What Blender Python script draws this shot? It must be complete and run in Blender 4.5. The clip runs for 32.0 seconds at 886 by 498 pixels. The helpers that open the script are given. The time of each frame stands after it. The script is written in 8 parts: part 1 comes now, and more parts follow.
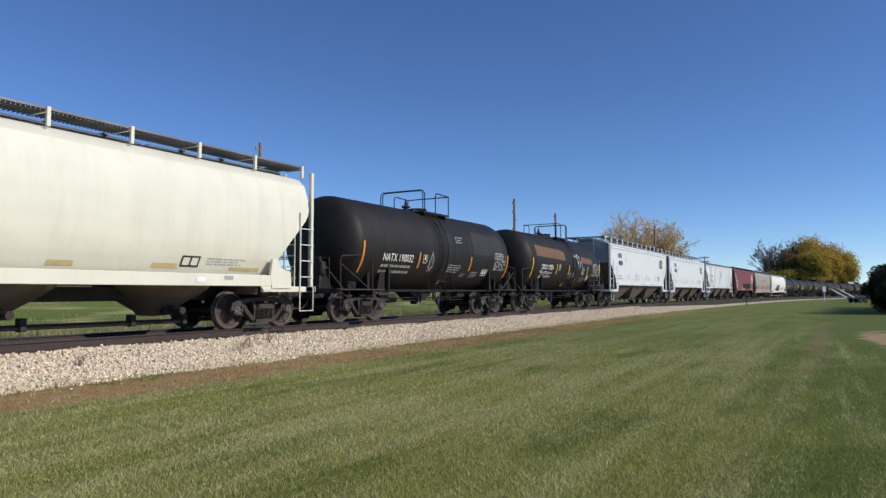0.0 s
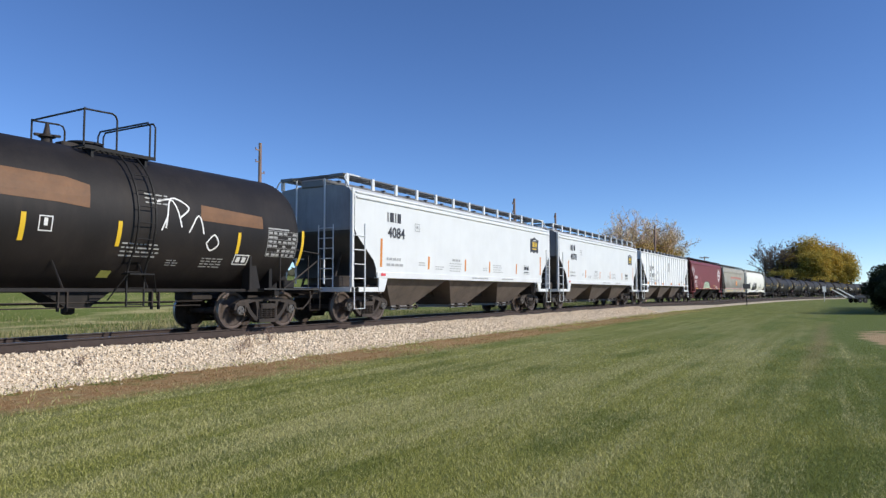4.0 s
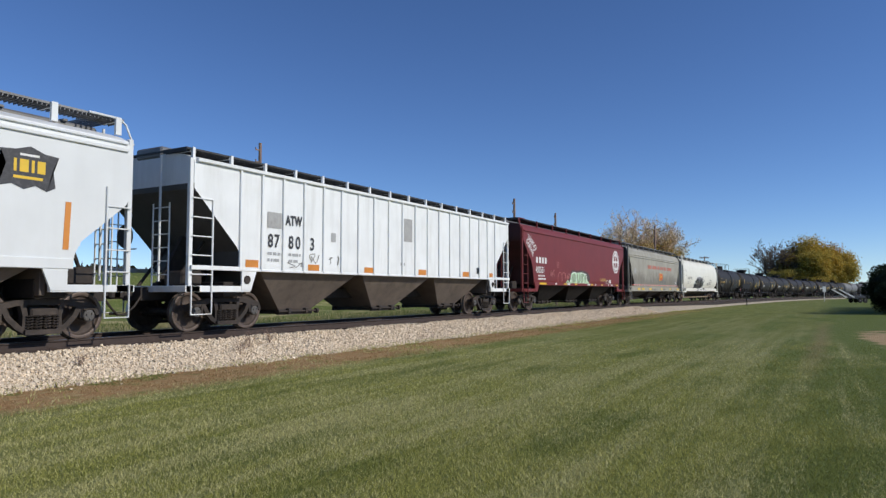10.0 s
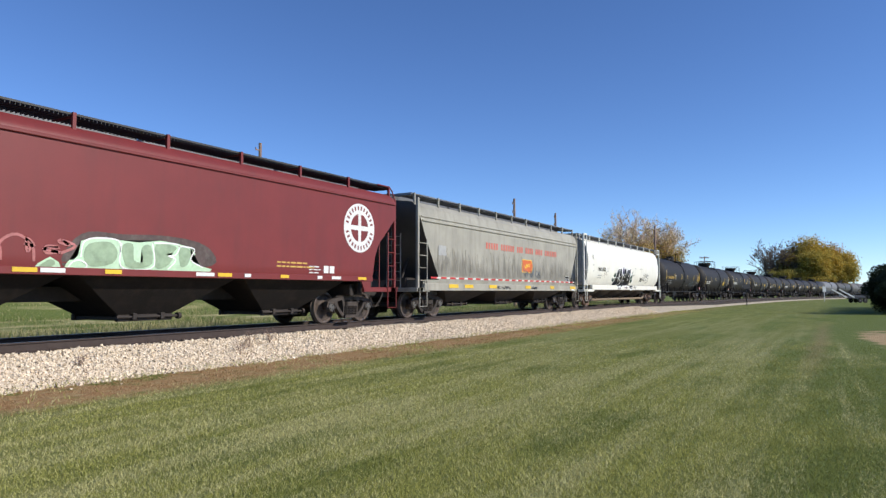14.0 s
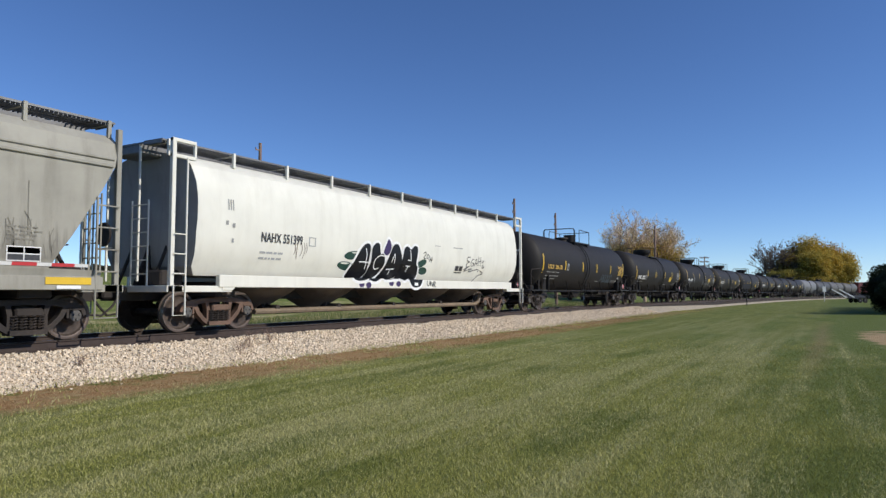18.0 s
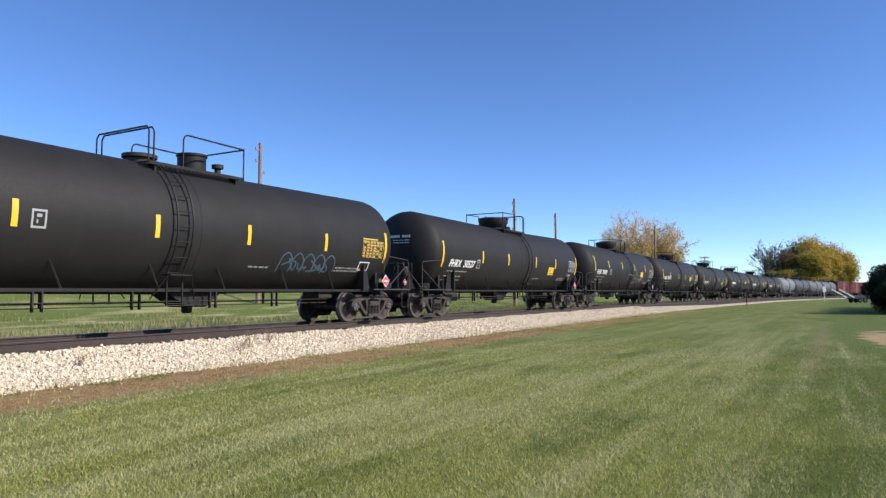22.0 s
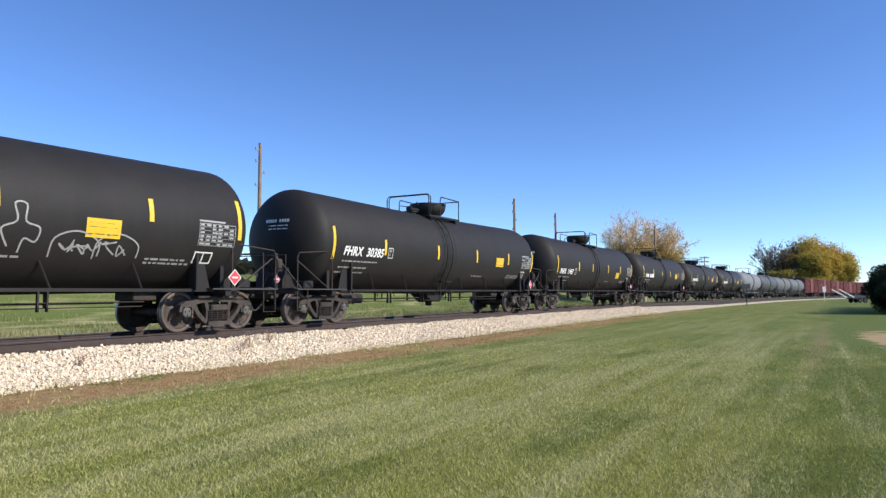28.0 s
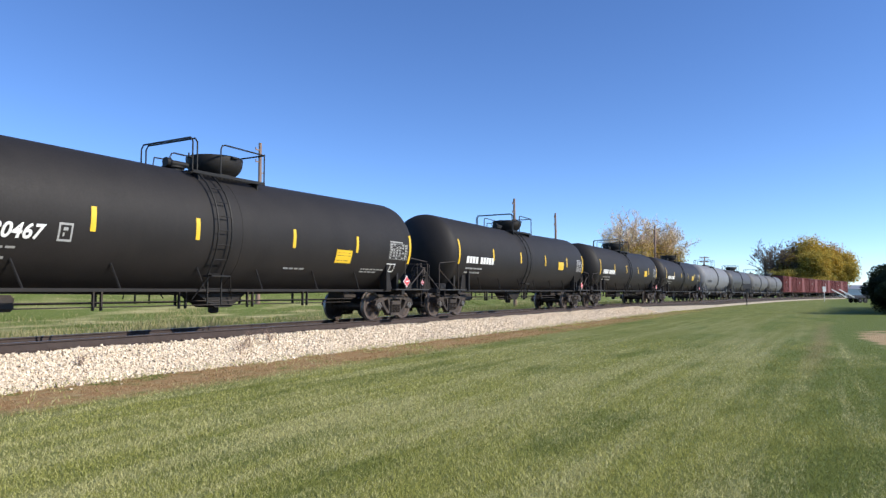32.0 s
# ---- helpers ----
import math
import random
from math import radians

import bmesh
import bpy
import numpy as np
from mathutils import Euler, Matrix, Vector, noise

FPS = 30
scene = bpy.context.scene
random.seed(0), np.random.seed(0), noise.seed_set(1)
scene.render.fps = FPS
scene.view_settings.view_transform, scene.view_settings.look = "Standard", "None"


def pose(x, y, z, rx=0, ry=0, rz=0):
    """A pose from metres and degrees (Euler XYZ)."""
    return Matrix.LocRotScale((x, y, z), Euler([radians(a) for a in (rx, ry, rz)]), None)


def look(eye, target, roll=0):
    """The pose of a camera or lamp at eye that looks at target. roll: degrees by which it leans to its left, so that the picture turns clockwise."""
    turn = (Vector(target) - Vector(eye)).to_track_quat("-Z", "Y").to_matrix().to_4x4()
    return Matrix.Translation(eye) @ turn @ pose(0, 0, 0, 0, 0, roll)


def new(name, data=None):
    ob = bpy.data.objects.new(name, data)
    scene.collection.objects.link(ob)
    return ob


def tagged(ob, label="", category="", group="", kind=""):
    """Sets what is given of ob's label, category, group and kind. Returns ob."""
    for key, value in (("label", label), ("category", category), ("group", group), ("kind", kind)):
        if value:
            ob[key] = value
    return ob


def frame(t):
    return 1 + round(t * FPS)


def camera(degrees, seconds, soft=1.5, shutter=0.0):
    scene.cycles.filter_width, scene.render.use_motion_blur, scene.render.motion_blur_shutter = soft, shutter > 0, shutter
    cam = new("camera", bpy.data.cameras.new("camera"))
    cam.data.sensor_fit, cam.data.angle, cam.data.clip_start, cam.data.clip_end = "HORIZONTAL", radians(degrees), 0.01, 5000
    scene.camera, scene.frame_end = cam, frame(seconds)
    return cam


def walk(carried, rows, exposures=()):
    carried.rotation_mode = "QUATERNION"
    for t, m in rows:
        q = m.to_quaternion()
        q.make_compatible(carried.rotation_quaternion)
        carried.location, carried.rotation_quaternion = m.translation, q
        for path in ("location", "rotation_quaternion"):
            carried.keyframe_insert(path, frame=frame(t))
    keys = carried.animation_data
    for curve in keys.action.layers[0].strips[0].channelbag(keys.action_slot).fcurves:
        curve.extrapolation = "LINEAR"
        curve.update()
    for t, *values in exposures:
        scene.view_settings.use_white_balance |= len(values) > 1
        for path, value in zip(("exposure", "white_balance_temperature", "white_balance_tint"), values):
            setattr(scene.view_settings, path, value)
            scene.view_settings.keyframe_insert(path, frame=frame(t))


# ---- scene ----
RAIL = 0.62          # top of rail over the lawn
EYE = Vector((0, 0, RAIL + 0.909))
AXIS = 13.625        # the track's centre line, metres to the camera's far side
cam = camera(66.27, 32.0, soft=1.38)
_p, _y = radians(3.608), radians(29.854)
VIEW = Vector((math.cos(_p) * math.cos(_y), math.cos(_p) * math.sin(_y), math.sin(_p)))
STAND = look(EYE, EYE + VIEW * 10, -0.074)
walk(cam, [(0, STAND), (32.0, STAND)], exposures=[(0, 0.05), (1.0, 0.38), (2.2, 0.5), (3.5, 0.4), (5.5, -0.03), (11, -0.05), (12, -0.03), (13, 0.38), (14.5, 0.4), (17, 0.2), (18.5, 0.04), (20, 0.06), (21, 0.5), (22, 0.64), (24, 0.7), (32, 0.7)])

# ---- world and sun ----
SUN_EL, SUN_AZ = radians(32), radians(168)
world = bpy.data.worlds.new("sky")
scene.world = world
world.use_nodes = True
wn = world.node_tree
sky = wn.nodes.new("ShaderNodeTexSky")
sky.sky_type = "NISHITA"
sky.sun_disc = False
sky.sun_elevation, sky.sun_rotation = SUN_EL, SUN_AZ
sky.air_density, sky.dust_density, sky.ozone_density = 0.66, 0.0, 5.0
tint = wn.nodes.new("ShaderNodeHueSaturation")
tint.inputs["Hue"].default_value, tint.inputs["Saturation"].default_value = 0.506, 1.08
wn.links.new(sky.outputs[0], tint.inputs["Color"])
wn.links.new(tint.outputs[0], wn.nodes["Background"].inputs[0])
wn.nodes["Background"].inputs[1].default_value = 0.13
sun = new("sun", bpy.data.lights.new("sun", "SUN"))
sun.data.energy, sun.data.angle, sun.data.color = 3.6, radians(0.5), (1.0, 0.94, 0.84)
SUN_DIR = Vector((math.sin(SUN_AZ) * math.cos(SUN_EL), math.cos(SUN_AZ) * math.cos(SUN_EL), math.sin(SUN_EL)))
sun.matrix_world = look(SUN_DIR * 100, (0, 0, 0))


# ---- the line of the track and the run of the train ----
def shift(s):
    """How far the track has bent towards the lawn at s metres along it."""
    q = min(s, 300.0)
    d = 3.13e-4 * max(0, q - 36) ** 2 + 4.4e-4 * max(0, q - 135) ** 2
    g = 6.26e-4 * max(0, q - 36) + 8.8e-4 * max(0, q - 135)
    return d + g * (s - q), g


def fall(x):
    """The land falls slightly with distance."""
    return -0.0032 * max(0.0, x - 50)


def on_track(s, side=0.0, up=0.0):
    d, g = shift(s)
    return Vector((s + side * g, AXIS - d + side, RAIL + fall(s) + up))


def run(t):
    """How far the train has come at t seconds."""
    return 6.536 * t + 0.00985 * t * t


def bank(x, y):
    """Height of the long grassy bank beyond the track."""
    u = min(1.0, max(0.0, (y - 28) / 16))
    return 3.0 * u * u * (3 - 2 * u) * min(1.0, max(0.0, (200 - x) / 80))


# ---- mesh building ----
class Geo:
    """A mesh in the making: points, faces and a material slot for each face."""

    def __init__(self):
        self.v, self.f, self.m, self.slot, self.cuts = [], [], [], 0, []

    def cut(self):
        """Marks the end of one piece: each becomes an object of its own."""
        if self.v and (not self.cuts or self.cuts[-1] != (len(self.v), len(self.f))):
            self.cuts.append((len(self.v), len(self.f)))
        return self

    def pieces(self):
        out, a, b = [], 0, 0
        for v, f in self.cut().cuts:
            g = Geo()
            g.v, g.f, g.m = self.v[a:v], [tuple(i - a for i in q) for q in self.f[b:f]], self.m[b:f]
            out.append(g)
            a, b = v, f
        return out

    def add(self, verts, faces):
        n = len(self.v)
        self.v += [tuple(p) for p in verts]
        self.f += [tuple(i + n for i in q) for q in faces]
        self.m += [self.slot] * len(faces)
        return self

    def box(self, x0, x1, y0, y1, z0, z1, c=0.0):
        if c <= 0:
            vs = [(x, y, z) for x in (x0, x1) for y in (y0, y1) for z in (z0, z1)]
            return self.add(vs, [(0, 1, 3, 2), (4, 6, 7, 5), (0, 4, 5, 1), (2, 3, 7, 6), (0, 2, 6, 4), (1, 5, 7, 3)])
        lo, hi = (x0, y0, z0), (x1, y1, z1)
        c = min([c] + [abs(b - a) * 0.45 for a, b in zip(lo, hi)])
        vs, at = [], {}
        for i in range(8):
            k = (i & 1, i >> 1 & 1, i >> 2 & 1)
            for a in range(3):
                p = [(hi[j] - c if k[j] else lo[j] + c) if j != a else (hi[j] if k[j] else lo[j]) for j in range(3)]
                at[k, a] = len(vs)
                vs.append(p)
        fs = []
        for a in range(3):
            b, d = (a + 1) % 3, (a + 2) % 3
            for e in (0, 1):
                ks = []
                for kb, kd in ((0, 0), (1, 0), (1, 1), (0, 1)):
                    k = [0, 0, 0]
                    k[a], k[b], k[d] = e, kb, kd
                    ks.append(at[tuple(k), a])
                fs.append(ks if e else ks[::-1])
            for e in (0, 1):
                for g in (0, 1):
                    k0, k1 = [0, 0, 0], [0, 0, 0]
                    k0[a], k1[a] = 0, 1
                    k0[b] = k1[b] = e
                    k0[d] = k1[d] = g
                    k0, k1 = tuple(k0), tuple(k1)
                    q = [at[k0, b], at[k1, b], at[k1, d], at[k0, d]]
                    fs.append(q[::-1] if e == g else q)
        for i in range(8):
            k = (i & 1, i >> 1 & 1, i >> 2 & 1)
            q = [at[k, 0], at[k, 1], at[k, 2]]
            fs.append(q if sum(k) % 2 else q[::-1])
        return self.add(vs, fs)

    def tube(self, pts, r, n=8, caps=True):
        pts = [Vector(p) for p in pts]
        rs = r if isinstance(r, (list, tuple)) else [r] * len(pts)
        vs, fs = [], []
        up = None
        for i, p in enumerate(pts):
            d = (pts[min(i + 1, len(pts) - 1)] - pts[max(i - 1, 0)]).normalized()
            if up is None:
                up = d.orthogonal().normalized()
            a = (up - d * up.dot(d))
            a = a.normalized() if a.length > 1e-5 else d.orthogonal().normalized()
            up = a
            b = d.cross(a)
            for k in range(n):
                w = 2 * math.pi * k / n
                vs.append(p + (a * math.cos(w) + b * math.sin(w)) * rs[i])
        for i in range(len(pts) - 1):
            for k in range(n):
                k2 = (k + 1) % n
                fs.append((i * n + k, i * n + k2, (i + 1) * n + k2, (i + 1) * n + k))
        if caps:
            fs.append(tuple(range(n))[::-1])
            fs.append(tuple((len(pts) - 1) * n + k for k in range(n)))
        return self.add(vs, fs)

    def lathe(self, prof, axis="x", n=48, at=(0, 0, 0), caps=True):
        """Turns a profile of (along, radius) round an axis."""
        vs, fs = [], []
        for a, r in prof:
            for k in range(n):
                w = 2 * math.pi * k / n
                c, s = r * math.cos(w), r * math.sin(w)
                p = (a, c, s) if axis == "x" else (s, a, c) if axis == "y" else (c, s, a)
                vs.append((p[0] + at[0], p[1] + at[1], p[2] + at[2]))
        for i in range(len(prof) - 1):
            for k in range(n):
                k2 = (k + 1) % n
                fs.append((i * n + k, (i + 1) * n + k, (i + 1) * n + k2, i * n + k2))
        if caps:
            fs.append(tuple(range(n)))
            fs.append(tuple((len(prof) - 1) * n + k for k in range(n))[::-1])
        return self.add(vs, fs)

    def plate(self, poly, y0, y1):
        """A plate with the outline poly of (x, z), from y0 to y1."""
        n = len(poly)
        vs = [(x, y0, z) for x, z in poly] + [(x, y1, z) for x, z in poly]
        fs = [tuple(range(n)), tuple(range(2 * n - 1, n - 1, -1))]
        fs += [(i, i + n, (i + 1) % n + n, (i + 1) % n) for i in range(n)]
        return self.add(vs, fs)

    def strip(self, pts, w, y0, y1):
        """A bar of the half thickness w along points (x, z), from y0 to y1."""
        ws = w if isinstance(w, (list, tuple)) else [w] * len(pts)
        up, lo = [], []
        for i, (x, z) in enumerate(pts):
            a, b = pts[max(i - 1, 0)], pts[min(i + 1, len(pts) - 1)]
            d = Vector((b[0] - a[0], b[1] - a[1])).normalized()
            up.append((x - d.y * ws[i], z + d.x * ws[i]))
            lo.append((x + d.y * ws[i], z - d.x * ws[i]))
        for i in range(len(pts) - 1):
            self.plate([lo[i], lo[i + 1], up[i + 1], up[i]], y0, y1)
        return self

    def mesh(self, name, mats, smooth=35):
        me = bpy.data.meshes.new(name)
        me.from_pydata(self.v, [], self.f)
        for m in (mats if isinstance(mats, (list, tuple)) else [mats]):
            me.materials.append(m)
        if any(self.m):
            me.polygons.foreach_set("material_index", self.m)
        bm = bmesh.new()
        bm.from_mesh(me)
        bmesh.ops.recalc_face_normals(bm, faces=bm.faces)
        if smooth:
            lim = radians(smooth)
            for fa in bm.faces:
                fa.smooth = True
            for e in bm.edges:
                if len(e.link_faces) != 2 or e.calc_face_angle(0) > lim:
                    e.smooth = False
        bm.to_mesh(me)
        bm.free()
        return me


def part(name, geo, mats, parent, label="", smooth=35, m=None):
    if isinstance(geo, Geo) and geo.cuts:
        return [part(name, g, mats, parent, label, smooth, m) for g in geo.pieces()][0]
    me = geo if isinstance(geo, bpy.types.Mesh) else geo.mesh(name, mats, smooth)
    ob = new(name, me)
    ob.parent = parent
    if m is not None:
        ob.matrix_basis = m
    if label:
        ob["label"] = label
    if name in SMALL:
        ob["kind"] = "stuff"
    return ob


SMALL = ("small_print", "test_stencil", "head_lettering", "decal_print", "stencil_box", "lube_stencil", "reflector_tape", "emblem_bars", "lettering", "spring_nest", "soot_run", "rust_run")


def thing(name, label, category, group="", m=None):
    ob = new(name)
    ob.empty_display_size = 0.3
    if m is not None:
        ob.matrix_basis = m
    return tagged(ob, label, category, group)


# ---- materials ----
def ramp(nt, fac, stops):
    r = nt.nodes.new("ShaderNodeValToRGB")
    el = r.color_ramp.elements
    el[0].position, el[0].color = stops[0][0], (*stops[0][1], 1)
    el[1].position, el[1].color = stops[-1][0], (*stops[-1][1], 1)
    for p, c in stops[1:-1]:
        e = el.new(p)
        e.color = (*c, 1)
    nt.links.new(fac, r.inputs[0])
    return r.outputs[0]


def noise_tex(nt, vec, scale, detail=4, rough=0.55):
    n = nt.nodes.new("ShaderNodeTexNoise")
    n.inputs["Scale"].default_value, n.inputs["Detail"].default_value, n.inputs["Roughness"].default_value = scale, detail, rough
    nt.links.new(vec, n.inputs["Vector"])
    return n.outputs[0]


def mapped(nt, vec, scale=(1, 1, 1)):
    m = nt.nodes.new("ShaderNodeMapping")
    m.inputs["Scale"].default_value = scale
    nt.links.new(vec, m.inputs[0])
    return m.outputs[0]


def mix(nt, fac, a, b, kind="MIX"):
    n = nt.nodes.new("ShaderNodeMix")
    n.data_type, n.blend_type = "RGBA", kind
    for sock, val in ((n.inputs[0], fac), (n.inputs[6], a), (n.inputs[7], b)):
        if isinstance(val, bpy.types.NodeSocket):
            nt.links.new(val, sock)
        elif isinstance(val, (int, float)):
            sock.default_value = val
        else:
            sock.default_value = (*val, 1)
    return n.outputs[2]


def calc(nt, op, a, b=0.0, c=0.0, clamp=False):
    n = nt.nodes.new("ShaderNodeMath")
    n.operation, n.use_clamp = op, clamp
    for sock, val in zip(n.inputs, (a, b, c)):
        if isinstance(val, bpy.types.NodeSocket):
            nt.links.new(val, sock)
        else:
            sock.default_value = val
    return n.outputs[0]


def shader(name, rough=0.5, metal=0.0, spec=0.5):
    ma = bpy.data.materials.new(name)
    ma.use_nodes = True
    nt = ma.node_tree
    bs = nt.nodes["Principled BSDF"]
    bs.inputs["Roughness"].default_value, bs.inputs["Metallic"].default_value = rough, metal
    bs.inputs["Specular IOR Level"].default_value = spec
    co = nt.nodes.new("ShaderNodeTexCoord").outputs["Object"]
    return ma, nt, bs, co


def relief(nt, bs, height, strength, dist=0.01):
    b = nt.nodes.new("ShaderNodeBump")
    b.inputs["Strength"].default_value, b.inputs["Distance"].default_value = strength, dist
    nt.links.new(height, b.inputs["Height"])
    nt.links.new(b.outputs[0], bs.inputs["Normal"])


def paint(name, col, rough=0.5, metal=0.0, var=0.15, scale=1.2, grime=(0.05, 0.04, 0.03), amount=0.25, streak=False, bump=0.15, fine=30.0, spec=0.5):
    """Paint or metal with patchy tone, grime in blotches or in runs down the side, and a fine relief."""
    ma, nt, bs, co = shader(name, rough, metal, spec)
    big = noise_tex(nt, co, scale, 5)
    tone = ramp(nt, big, [(0.3, tuple(c * (1 - var) for c in col)), (0.7, tuple(min(1, c * (1 + var)) for c in col))])
    vec = mapped(nt, co, (1.6, 1.6, 0.22)) if streak else co
    dirt = noise_tex(nt, vec, 1.6 if streak else scale * 2.7, 6, 0.65)
    mask = ramp(nt, dirt, [(0.48, (0, 0, 0)), (0.78, (1, 1, 1))])
    small = noise_tex(nt, co, fine, 3)
    both = calc(nt, "MULTIPLY", calc(nt, "MULTIPLY_ADD", small, 0.9, 0.5), calc(nt, "MULTIPLY", mask, amount), clamp=True)
    nt.links.new(mix(nt, both, tone, grime), bs.inputs["Base Color"])
    nt.links.new(calc(nt, "MULTIPLY_ADD", small, 0.25, rough - 0.1, clamp=True), bs.inputs["Roughness"])
    if bump:
        relief(nt, bs, small, bump, 0.004)
    return ma


def sooty_paint(name, col, rough, **more):
    """Paint with a ragged band of soot and overspray between knee and shoulder height of the side."""
    ma = paint(name, col, rough, **more)
    nt = ma.node_tree
    bs = nt.nodes["Principled BSDF"]
    base = bs.inputs["Base Color"].links[0].from_socket
    co = nt.nodes.new("ShaderNodeTexCoord").outputs["Object"]
    sep = nt.nodes.new("ShaderNodeSeparateXYZ")
    nt.links.new(co, sep.inputs[0])
    tufts = noise_tex(nt, mapped(nt, co, (0.9, 0.9, 0.1)), 1.0, 4)
    blades = noise_tex(nt, mapped(nt, co, (9.0, 9.0, 0.9)), 1.0, 5, 0.7)
    crest = calc(nt, "MULTIPLY_ADD", tufts, 2.2, calc(nt, "MULTIPLY_ADD", blades, 1.3, 0.45))
    low = calc(nt, "MULTIPLY", calc(nt, "SUBTRACT", crest, sep.outputs[2]), 2.2, clamp=True)
    foot = calc(nt, "MULTIPLY_ADD", sep.outputs[2], 12.0, -17.0, clamp=True)
    fade = calc(nt, "MULTIPLY", calc(nt, "MULTIPLY", low, foot), calc(nt, "MULTIPLY_ADD", blades, 1.6, -0.25, clamp=True))
    nt.links.new(mix(nt, calc(nt, "MULTIPLY", fade, 0.85), base, (0.085, 0.075, 0.06)), bs.inputs["Base Color"])
    return ma


